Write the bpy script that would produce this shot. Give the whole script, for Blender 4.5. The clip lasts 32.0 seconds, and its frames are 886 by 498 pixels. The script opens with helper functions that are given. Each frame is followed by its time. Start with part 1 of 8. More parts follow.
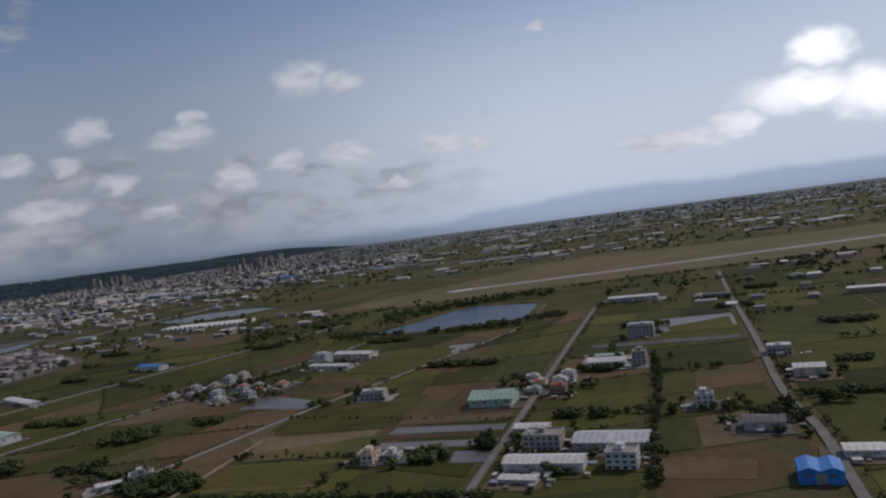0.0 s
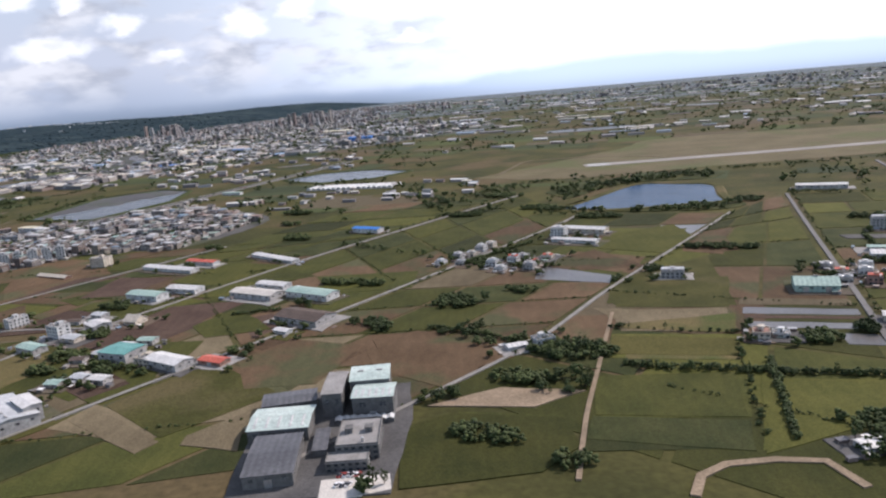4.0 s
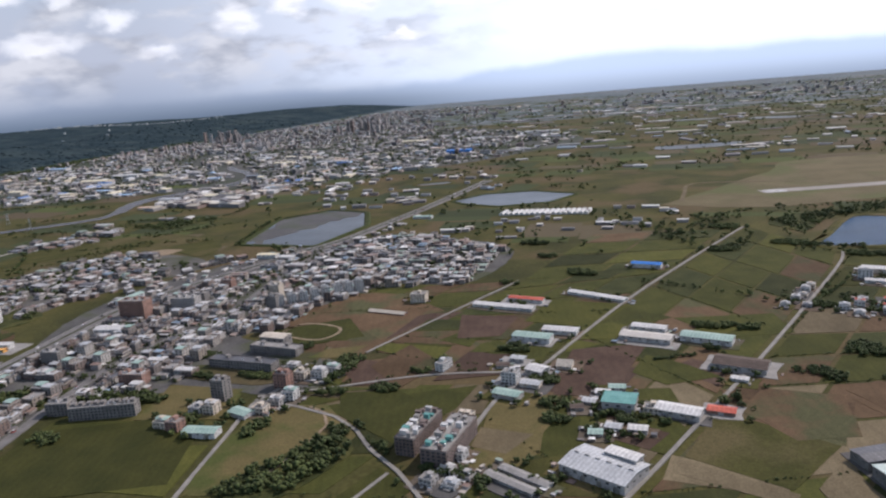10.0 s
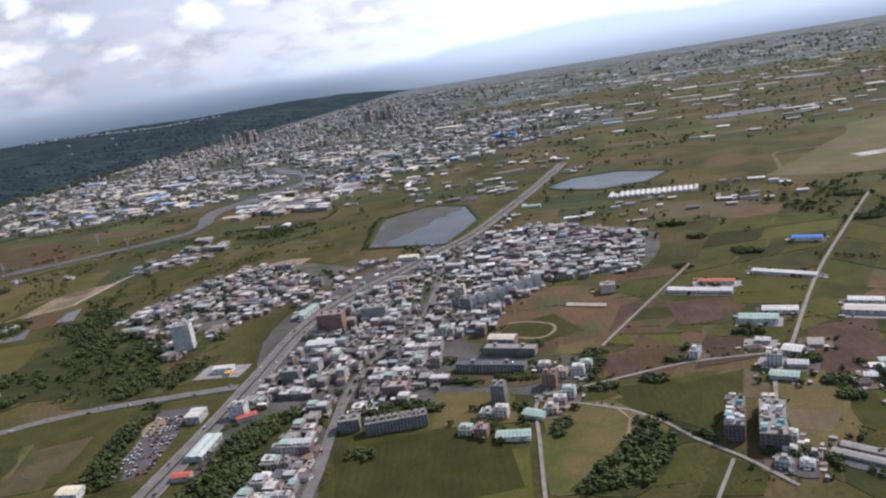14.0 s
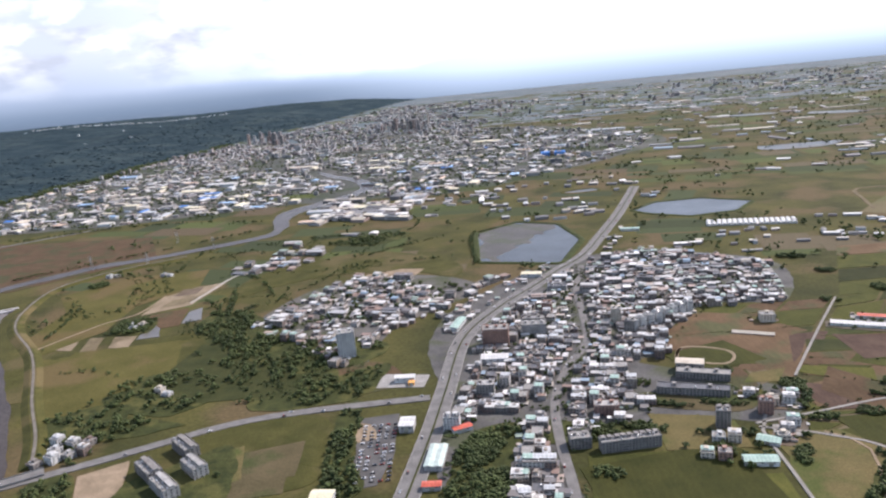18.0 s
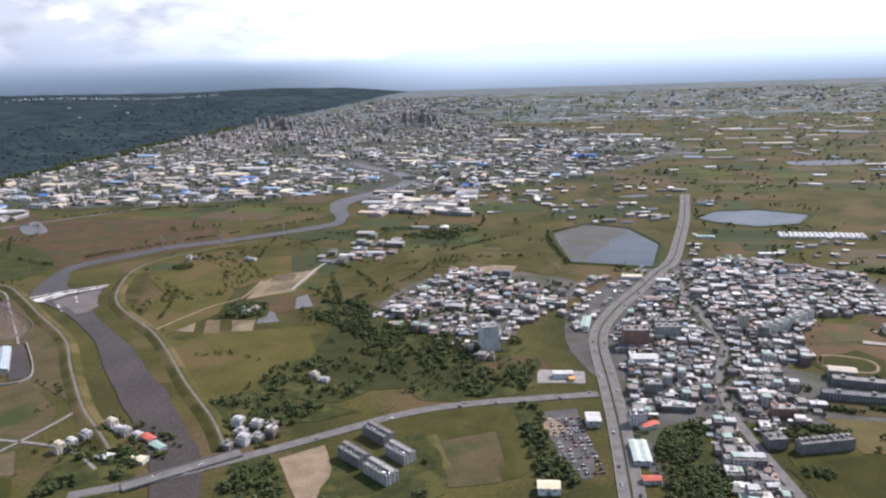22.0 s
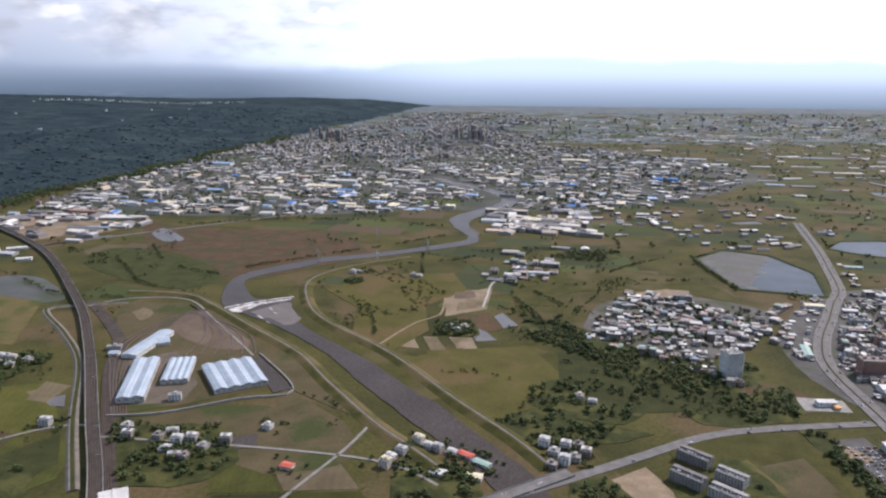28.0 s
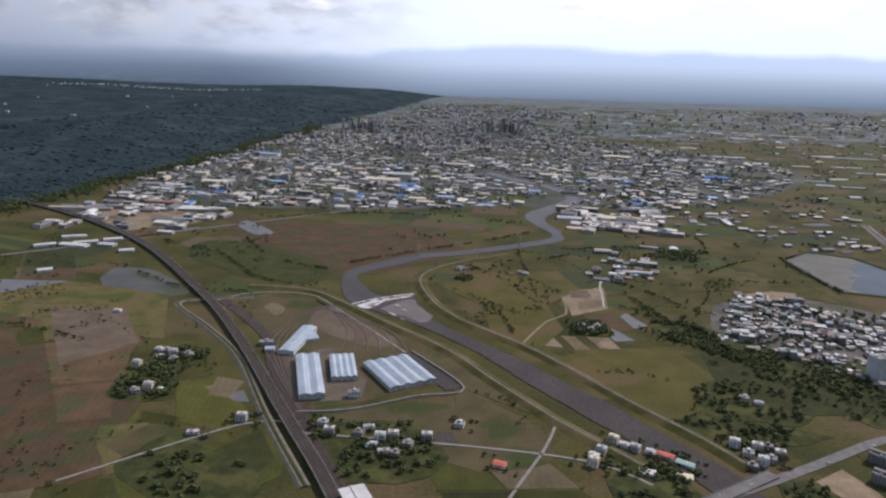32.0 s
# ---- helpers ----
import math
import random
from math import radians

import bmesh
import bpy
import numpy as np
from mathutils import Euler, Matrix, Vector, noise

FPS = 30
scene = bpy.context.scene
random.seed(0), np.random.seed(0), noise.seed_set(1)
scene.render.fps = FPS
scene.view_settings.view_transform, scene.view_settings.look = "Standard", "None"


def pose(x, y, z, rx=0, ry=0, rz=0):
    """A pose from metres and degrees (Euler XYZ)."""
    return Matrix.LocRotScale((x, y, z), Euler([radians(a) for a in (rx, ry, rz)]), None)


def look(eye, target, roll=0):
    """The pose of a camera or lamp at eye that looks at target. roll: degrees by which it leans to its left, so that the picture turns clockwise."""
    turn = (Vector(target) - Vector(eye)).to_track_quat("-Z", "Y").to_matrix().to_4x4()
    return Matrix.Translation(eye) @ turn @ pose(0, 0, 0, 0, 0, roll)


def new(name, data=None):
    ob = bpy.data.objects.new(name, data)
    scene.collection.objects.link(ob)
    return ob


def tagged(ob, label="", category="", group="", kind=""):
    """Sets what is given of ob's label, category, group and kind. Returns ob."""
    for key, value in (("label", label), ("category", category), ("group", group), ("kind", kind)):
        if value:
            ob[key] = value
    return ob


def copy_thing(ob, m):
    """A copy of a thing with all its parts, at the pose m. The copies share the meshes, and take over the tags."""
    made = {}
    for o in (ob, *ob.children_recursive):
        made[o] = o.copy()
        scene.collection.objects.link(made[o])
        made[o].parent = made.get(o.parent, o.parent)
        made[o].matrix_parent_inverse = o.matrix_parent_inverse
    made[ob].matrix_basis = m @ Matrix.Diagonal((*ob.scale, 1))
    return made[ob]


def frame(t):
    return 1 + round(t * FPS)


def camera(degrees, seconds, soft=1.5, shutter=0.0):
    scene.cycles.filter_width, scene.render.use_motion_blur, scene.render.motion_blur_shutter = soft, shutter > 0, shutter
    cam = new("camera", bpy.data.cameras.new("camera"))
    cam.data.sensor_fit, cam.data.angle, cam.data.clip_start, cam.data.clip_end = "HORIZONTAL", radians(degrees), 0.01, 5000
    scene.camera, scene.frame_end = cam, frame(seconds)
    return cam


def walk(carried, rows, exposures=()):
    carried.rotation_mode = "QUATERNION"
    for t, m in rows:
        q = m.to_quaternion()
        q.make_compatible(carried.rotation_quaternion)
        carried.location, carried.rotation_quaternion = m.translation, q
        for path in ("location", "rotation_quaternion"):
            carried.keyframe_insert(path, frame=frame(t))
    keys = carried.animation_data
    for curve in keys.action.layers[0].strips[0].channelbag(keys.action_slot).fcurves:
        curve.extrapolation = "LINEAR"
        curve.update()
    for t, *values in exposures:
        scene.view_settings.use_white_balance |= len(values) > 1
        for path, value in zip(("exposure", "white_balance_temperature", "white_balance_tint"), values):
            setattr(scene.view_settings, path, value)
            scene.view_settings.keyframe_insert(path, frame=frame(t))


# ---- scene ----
# The aircraft's straight climb: seconds, place, then yaw (to the left), pitch (up) and roll in degrees.
cam = camera(62.0, 32.0, soft=2.3)
PATH = [
    (0, 0.00, 0.02, 76.18, 1.73, -1.99, -7.40),
    (0.5, -17.83, -2.94, 79.55, 2.93, -7.97, -6.45),
    (1, -35.64, -5.91, 82.91, 3.06, -8.35, -5.47),
    (1.5, -53.40, -8.93, 86.24, 3.48, -8.62, -6.08),
    (2, -71.09, -12.00, 89.54, 3.39, -9.52, -5.89),
    (2.5, -88.73, -15.12, 92.86, 3.15, -10.08, -6.17),
    (3, -106.36, -18.26, 96.25, 3.13, -10.59, -5.98),
    (3.5, -124.00, -21.39, 99.74, 3.28, -11.66, -5.58),
    (4, -141.66, -24.48, 103.33, 3.45, -12.65, -4.77),
    (4.5, -159.34, -27.51, 106.95, 3.64, -13.08, -5.20),
    (6.5, -230.14, -38.63, 122.30, 3.60, -14.15, -5.72),
    (7, -248.38, -41.23, 126.72, 3.72, -14.90, -5.91),
    (7.5, -266.71, -43.84, 131.22, 3.70, -14.43, -5.93),
    (8, -285.09, -46.49, 135.84, 3.68, -13.75, -5.93),
    (8.5, -303.50, -49.20, 140.56, 3.47, -11.05, -6.60),
    (9, -321.90, -51.94, 145.38, 3.63, -12.38, -6.96),
    (9.5, -340.29, -54.70, 150.25, 3.45, -11.60, -5.57),
    (10, -358.68, -57.45, 155.08, 2.86, -12.87, -4.45),
    (10.5, -377.06, -60.17, 159.86, 2.88, -16.12, -5.47),
    (11, -395.43, -62.82, 164.53, 2.71, -16.91, -5.86),
    (11.5, -413.78, -65.40, 169.01, 2.07, -15.16, -6.21),
    (12, -432.11, -67.85, 173.34, 1.42, -12.14, -6.22),
    (12.5, -450.39, -70.09, 177.55, 1.37, -10.77, -9.32),
    (13, -468.63, -72.08, 181.72, 1.48, -11.29, -9.83),
    (13.5, -486.85, -73.78, 185.88, 1.19, -12.03, -9.00),
    (14, -505.10, -75.25, 190.03, 1.86, -14.59, -8.93),
    (14.5, -523.34, -76.55, 194.15, 1.92, -15.34, -8.62),
    (15, -541.57, -77.76, 198.19, 1.68, -15.00, -8.06),
    (15.5, -559.79, -78.90, 202.12, 1.45, -15.01, -7.66),
    (17.5, -632.56, -82.37, 214.65, 0.38, -14.98, -5.77),
    (18, -650.85, -83.14, 216.90, -0.09, -14.10, -5.34),
    (18.5, -669.16, -83.87, 219.01, -0.55, -13.60, -4.81),
    (19, -687.52, -84.56, 221.01, -0.95, -13.79, -4.09),
    (19.5, -705.92, -85.17, 222.91, -1.30, -15.28, -3.48),
    (20, -724.38, -85.70, 224.71, -1.63, -16.23, -2.89),
    (20.5, -742.88, -86.18, 226.38, -2.02, -15.99, -2.73),
    (21, -761.40, -86.64, 227.91, -2.39, -15.11, -2.09),
    (21.5, -779.91, -87.09, 229.32, -2.79, -15.02, -1.84),
    (22, -798.39, -87.48, 230.64, -3.18, -14.74, -1.66),
    (22.5, -816.81, -87.74, 231.87, -3.42, -14.37, -1.45),
    (23, -835.16, -87.85, 233.03, -3.69, -14.27, -1.55),
    (23.5, -853.41, -87.80, 234.15, -3.88, -14.23, -1.19),
    (24, -871.56, -87.62, 235.22, -4.04, -14.19, -1.00),
    (24.5, -889.61, -87.33, 236.28, -4.12, -14.33, -0.78),
    (25, -907.56, -86.96, 237.34, -4.17, -14.39, -0.63),
    (25.5, -925.42, -86.55, 238.41, -4.19, -14.09, -0.62),
    (27.5, -995.21, -84.83, 243.10, -4.24, -14.06, 0.27),
    (28, -1012.92, -84.52, 244.38, -4.29, -13.77, 0.57),
    (28.5, -1030.68, -84.23, 245.67, -4.37, -13.75, 0.76),
    (29, -1048.50, -83.98, 246.97, -4.49, -13.51, 1.05),
    (29.5, -1066.39, -83.77, 248.28, -4.68, -12.62, 1.10),
    (30, -1084.36, -83.61, 249.60, -4.85, -12.50, 1.37),
    (30.5, -1102.40, -83.48, 250.91, -5.03, -13.07, 1.55),
    (31, -1120.48, -83.35, 252.20, -5.23, -13.67, 1.65),
    (31.5, -1138.60, -83.20, 253.46, -5.36, -14.61, 1.65),
    (32, -1156.73, -83.03, 254.72, -5.18, -14.57, 1.73),
]


def eye_pose(x, y, z, yaw, pitch, roll):
    return pose(x, y, z, 0, 0, yaw) @ pose(0, 0, 0, 90 + pitch) @ pose(0, 0, 0, 0, 0, roll)


EXPOSURES = [(t, stops, 6020, 14) for t, stops in ((0.0, -1.35), (0.3, -0.95), (0.6, -0.55), (1.5, -0.22), (2.0, -0.18), (3.0, -0.34), (4.0, -0.06), (7.0, 0.04), (8.0, 0.04), (9.0, -0.2), (10.0, -0.32), (11.0, 0.03), (12.0, 0.06), (13.0, -0.08), (14.0, -0.14), (15.0, -0.08), (18.0, 0.36), (21.0, 0.24), (22.0, 0.2), (25.0, 0.2), (28.0, 0.0), (29.0, -0.30), (30.0, -0.46), (31.0, -0.25), (32.0, -0.45))]
walk(cam, [(t, eye_pose(*row)) for t, *row in PATH], EXPOSURES)

# ---- light ----
SUN_AZIMUTH, SUN_HEIGHT = 58.0, 42.0  # degrees clockwise from +y, degrees above the horizon


def sky_world():
    world = bpy.data.worlds.new("sky")
    scene.world = world
    world.use_nodes = True
    nt = world.node_tree
    nt.nodes.clear()
    ns, lk = nt.nodes, nt.links

    def calc(op, a, b=None, c=None, clamp=False):
        n = ns.new("ShaderNodeMath")
        n.operation, n.use_clamp = op, clamp
        for k, v in enumerate((a, b, c)):
            if v is None:
                continue
            if isinstance(v, (int, float)):
                n.inputs[k].default_value = v
            else:
                lk.new(v, n.inputs[k])
        return n.outputs[0]

    def soft(v, lo, hi, a=0.0, b=1.0):
        n = ns.new("ShaderNodeMapRange")
        n.interpolation_type = "SMOOTHSTEP"
        lk.new(v, n.inputs[0])
        for k, q in zip((1, 2, 3, 4), (lo, hi, a, b)):
            n.inputs[k].default_value = q
        return n.outputs[0]

    def blend(f, a, b):
        n = ns.new("ShaderNodeMix")
        n.data_type = "RGBA"
        for k, v in ((0, f), (6, a), (7, b)):
            if isinstance(v, (float, tuple)):
                n.inputs[k].default_value = v
            else:
                lk.new(v, n.inputs[k])
        return n.outputs[2]

    def cloudy(vec, scale, detail):
        n = ns.new("ShaderNodeTexNoise")
        lk.new(vec, n.inputs["Vector"])
        n.inputs["Scale"].default_value, n.inputs["Detail"].default_value = scale, detail
        return n.outputs["Fac"]

    def tones(v, stops):
        n = ns.new("ShaderNodeValToRGB")
        els = n.color_ramp.elements
        for k, (p, c) in enumerate(stops):
            e = els[k] if k < 2 else els.new(p)
            e.position, e.color = p, (*c, 1)
        lk.new(v, n.inputs[0])
        return n.outputs[0]

    def vec(op, a, b):
        n = ns.new("ShaderNodeVectorMath")
        n.operation = op
        for k, v in enumerate((a, b)):
            if isinstance(v, tuple):
                n.inputs[k].default_value = v
            elif v is not None:
                lk.new(v, n.inputs[k])
        return n.outputs["Value"] if op == "LENGTH" else n.outputs[0]

    def triple(a, b, c):
        n = ns.new("ShaderNodeCombineXYZ")
        for k, v in enumerate((a, b, c)):
            if isinstance(v, float):
                n.inputs[k].default_value = v
            else:
                lk.new(v, n.inputs[k])
        return n.outputs[0]

    tc = ns.new("ShaderNodeTexCoord")
    sep = ns.new("ShaderNodeSeparateXYZ")
    lk.new(tc.outputs["Generated"], sep.inputs[0])
    x, y, z = sep.outputs
    air = ns.new("ShaderNodeTexSky")
    air.sky_type, air.sun_disc = "NISHITA", False
    air.sun_elevation, air.sun_rotation = radians(SUN_HEIGHT), radians(SUN_AZIMUTH)
    air.air_density, air.dust_density = 1.0, 0.8
    gain = ns.new("ShaderNodeMix")
    gain.data_type, gain.blend_type = "RGBA", "MULTIPLY"
    gain.inputs[0].default_value = 1.0
    lk.new(air.outputs[0], gain.inputs[6])
    gain.inputs[7].default_value = (0.185, 0.176, 0.172, 1)
    # u runs along the horizon, v upwards; the air grows paler downwards and towards the sun
    ahead = calc("MAXIMUM", y, 0.12)
    u, v = calc("DIVIDE", x, ahead), calc("DIVIDE", z, ahead)
    side = soft(u, -0.50, 0.16)
    lump = triple(calc("MULTIPLY", x, 5.0), calc("MULTIPLY", y, 5.0), calc("MULTIPLY", z, 13.0))
    low_air = blend(side, (0.66, 0.70, 0.80, 1), (1.36, 1.44, 1.58, 1))
    blue = blend(soft(z, 0.36, 0.62, 0.0, 0.55), gain.outputs[2], (0.60, 0.61, 0.64, 1))
    sky = blend(soft(v, 0.40, 0.05), blue, low_air)
    # a grey broken deck low on the shaded side
    deck = soft(calc("ADD", cloudy(lump, 2.3, 8.0), soft(v, 0.22, 0.02, -0.12, 0.10)), 0.50, 0.68)
    deck_tone = blend(soft(cloudy(lump, 3.4, 6.0), 0.34, 0.66), (0.52, 0.54, 0.60, 1), (0.98, 0.97, 0.98, 1))
    sky = blend(calc("MULTIPLY", calc("MULTIPLY", deck, soft(u, 0.15, -0.25)), 0.8), sky, deck_tone)
    # single heaps of cloud: place along the horizon, height, half width, half height
    wobble = ns.new("ShaderNodeTexNoise")
    lk.new(triple(u, calc("MULTIPLY", v, 1.6), 0.3), wobble.inputs["Vector"])
    wobble.inputs["Scale"].default_value, wobble.inputs["Detail"].default_value = 26.0, 5.0
    spot = vec("ADD", triple(u, v, 0.0), vec("MULTIPLY", vec("SUBTRACT", wobble.outputs["Color"], (0.5, 0.5, 0.5)), (0.055, 0.032, 0.0)))
    near = None
    for cu, cv, cw, ch in ((-0.495, 0.186, 0.036, 0.022), (-0.368, 0.160, 0.052, 0.019), (-0.353, 0.184, 0.022, 0.014), (-0.565, 0.086, 0.070, 0.018),
                           (-0.300, 0.098, 0.038, 0.021), (-0.225, 0.110, 0.027, 0.017), (-0.140, 0.108, 0.040, 0.020), (-0.010, 0.107, 0.038, 0.017),
                           (0.038, 0.102, 0.022, 0.011), (-0.192, 0.216, 0.040, 0.028), (-0.135, 0.206, 0.032, 0.020), (0.500, 0.168, 0.050, 0.030),
                           (0.470, 0.114, 0.100, 0.030), (0.570, 0.104, 0.080, 0.042), (0.290, 0.070, 0.085, 0.016), (0.378, 0.082, 0.038, 0.019),
                           (-0.603, 0.152, 0.036, 0.020), (-0.525, 0.145, 0.026, 0.014), (-0.400, 0.064, 0.034, 0.012), (-0.082, 0.062, 0.030, 0.009),
                           (-0.460, 0.112, 0.034, 0.016), (0.133, 0.244, 0.014, 0.007)):
        q = vec("LENGTH", vec("MULTIPLY", vec("SUBTRACT", spot, (cu, cv, 0.0)), (1 / cw, 1 / ch, 0.0)), None)
        near = q if near is None else calc("MINIMUM", near, q)
    heap = calc("MULTIPLY", soft(near, 1.15, 0.35), soft(y, 0.2, 0.4))
    heap_tone = blend(soft(cloudy(lump, 5.0, 5.0), 0.30, 0.60), (1.12, 1.11, 1.14, 1), (1.55, 1.52, 1.50, 1))
    sky = blend(calc("MULTIPLY", heap, soft(u, -0.45, 0.3, 0.62, 0.9)), sky, blend(soft(u, 0.25, 0.5), heap_tone, (2.8, 2.75, 2.65, 1)))
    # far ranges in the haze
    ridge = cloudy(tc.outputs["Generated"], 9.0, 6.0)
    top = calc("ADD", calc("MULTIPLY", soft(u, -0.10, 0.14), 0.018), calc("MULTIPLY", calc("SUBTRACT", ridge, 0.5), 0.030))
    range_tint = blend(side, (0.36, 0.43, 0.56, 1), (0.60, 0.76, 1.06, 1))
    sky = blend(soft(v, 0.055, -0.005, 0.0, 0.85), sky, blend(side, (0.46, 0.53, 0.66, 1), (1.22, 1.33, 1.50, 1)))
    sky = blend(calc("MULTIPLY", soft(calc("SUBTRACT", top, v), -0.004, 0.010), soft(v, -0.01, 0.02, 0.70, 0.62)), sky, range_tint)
    # the plain beyond sight, its blue haze painted into the backdrop's tones
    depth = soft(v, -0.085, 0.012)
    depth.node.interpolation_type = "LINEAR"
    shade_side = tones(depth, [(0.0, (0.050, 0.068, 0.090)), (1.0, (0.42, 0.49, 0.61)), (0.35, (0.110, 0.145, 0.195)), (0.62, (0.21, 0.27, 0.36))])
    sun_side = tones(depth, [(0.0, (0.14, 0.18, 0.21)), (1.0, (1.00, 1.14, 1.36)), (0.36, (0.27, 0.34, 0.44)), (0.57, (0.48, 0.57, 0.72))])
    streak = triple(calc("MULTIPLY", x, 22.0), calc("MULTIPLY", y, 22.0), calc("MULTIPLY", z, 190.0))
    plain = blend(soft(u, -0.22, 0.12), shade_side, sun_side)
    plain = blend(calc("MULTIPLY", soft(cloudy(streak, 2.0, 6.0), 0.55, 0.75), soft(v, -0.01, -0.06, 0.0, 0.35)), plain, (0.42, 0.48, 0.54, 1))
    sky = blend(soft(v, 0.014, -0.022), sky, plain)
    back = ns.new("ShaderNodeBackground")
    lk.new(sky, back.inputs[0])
    out = ns.new("ShaderNodeOutputWorld")
    lk.new(back.outputs[0], out.inputs[0])


sky_world()
sun = new("sun", bpy.data.lights.new("sun", "SUN"))
sun.data.energy, sun.data.angle, sun.data.color = 5.0, radians(0.6), (1.0, 0.865, 0.75)
_a, _h = radians(SUN_AZIMUTH), radians(SUN_HEIGHT)
sun.matrix_world = look((math.sin(_a) * math.cos(_h) * 900, math.cos(_a) * math.cos(_h) * 900, math.sin(_h) * 900), (0, 0, 0))


# ---- materials ----
def surface(name, dark, light, rough=0.9, scale=0.3, fine=3.0, bump=0.3, vary=0.0, metal=0.0, third=None, third_scale=0.05, rows=0.0, island=False):
    """Two tones mixed by coarse and fine noise in world metres, an optional third tone in large patches, rows of crop or sheet ribs."""
    m = bpy.data.materials.new(name)
    m.use_nodes = True
    ns, lk = m.node_tree.nodes, m.node_tree.links
    sh = ns["Principled BSDF"]
    sh.inputs["Roughness"].default_value, sh.inputs["Metallic"].default_value = rough, metal
    sh.inputs["Specular IOR Level"].default_value = 0.25 if rough < 0.92 else 0.12
    geo = ns.new("ShaderNodeNewGeometry")

    def grain(s, detail):
        n = ns.new("ShaderNodeTexNoise")
        n.inputs["Scale"].default_value, n.inputs["Detail"].default_value = s, detail
        lk.new(geo.outputs["Position"], n.inputs["Vector"])
        return n.outputs["Fac"]

    def ramp(v, lo, hi):
        n = ns.new("ShaderNodeMapRange")
        lk.new(v, n.inputs[0])
        n.inputs[1].default_value, n.inputs[2].default_value = lo, hi
        return n.outputs[0]

    def blend(f, a, b, kind="MIX"):
        n = ns.new("ShaderNodeMix")
        n.data_type, n.blend_type = "RGBA", kind
        for k, v in ((0, f), (6, a), (7, b)):
            if isinstance(v, float):
                n.inputs[k].default_value = v
            elif isinstance(v, tuple):
                n.inputs[k].default_value = (*v, 1)
            else:
                lk.new(v, n.inputs[k])
        return n.outputs[2]

    fine_v = grain(fine, 4)
    col = blend(ramp(grain(scale, 5), 0.32, 0.68), dark, light)
    if third:
        col = blend(ramp(grain(third_scale, 4), 0.5, 0.62), col, third)
    col = blend(0.55, col, blend(ramp(fine_v, 0.3, 0.7), (0.55, 0.55, 0.55), (1.35, 1.35, 1.35)), "MULTIPLY")
    if rows:
        wave = ns.new("ShaderNodeTexWave")
        tc = ns.new("ShaderNodeTexCoord")
        lk.new(tc.outputs["Object"], wave.inputs["Vector"])
        wave.inputs["Scale"].default_value, wave.inputs["Distortion"].default_value, wave.inputs["Detail"].default_value = rows, 6.0 if rows < 0.1 else 0.15, 2.0
        col = blend(0.12 if rows < 0.1 else 0.3, col, blend(wave.outputs["Fac"], (0.6, 0.6, 0.6), (1.3, 1.3, 1.3)), "MULTIPLY")
    if vary:
        src = geo.outputs["Random Per Island"]
        if not island:
            info = ns.new("ShaderNodeObjectInfo")
            src = info.outputs["Random"]
        hsv = ns.new("ShaderNodeHueSaturation")
        mr = ns.new("ShaderNodeMapRange")
        lk.new(src, mr.inputs[0])
        mr.inputs[3].default_value, mr.inputs[4].default_value = 1 - vary, 1 + vary
        lk.new(mr.outputs[0], hsv.inputs["Value"])
        lk.new(col, hsv.inputs["Color"])
        col = hsv.outputs[0]
    lk.new(col, sh.inputs["Base Color"])
    if bump:
        bp = ns.new("ShaderNodeBump")
        bp.inputs["Strength"].default_value, bp.inputs["Distance"].default_value = bump, 0.3
        lk.new(fine_v, bp.inputs["Height"])
        lk.new(bp.outputs[0], sh.inputs["Normal"])
    return m


def palette(name, tones, rough=0.8, island=True, metal=0.0):
    """One tone out of several for each separate piece, with a little dirt."""
    m = surface(name, (1, 1, 1), (0.9, 0.9, 0.9), rough, 0.25, 1.5, 0.1, metal=metal)
    ns, lk = m.node_tree.nodes, m.node_tree.links
    sh = ns["Principled BSDF"]
    was = sh.inputs["Base Color"].links[0].from_socket
    src = ns.new("ShaderNodeNewGeometry").outputs["Random Per Island"] if island else ns.new("ShaderNodeObjectInfo").outputs["Random"]
    cr = ns.new("ShaderNodeValToRGB")
    cr.color_ramp.interpolation = "CONSTANT"
    els = cr.color_ramp.elements
    for k, c in enumerate(tones):
        e = els[k] if k < 2 else els.new(k / len(tones))
        e.position, e.color = k / len(tones), (*c, 1)
    lk.new(src, cr.inputs[0])
    mx = ns.new("ShaderNodeMix")
    mx.data_type, mx.blend_type = "RGBA", "MULTIPLY"
    mx.inputs[0].default_value = 1.0
    lk.new(cr.outputs[0], mx.inputs[6])
    lk.new(was, mx.inputs[7])
    lk.new(mx.outputs[2], sh.inputs["Base Color"])
    return m


def water_material(name, deep, rough=0.12, ripple=0.5, silt=None):
    m = surface(name, deep, tuple(c * 1.3 for c in deep), rough, 0.02, 0.6, ripple, third=silt, third_scale=0.012)
    m.node_tree.nodes["Principled BSDF"].inputs["IOR"].default_value = 1.13
    return m


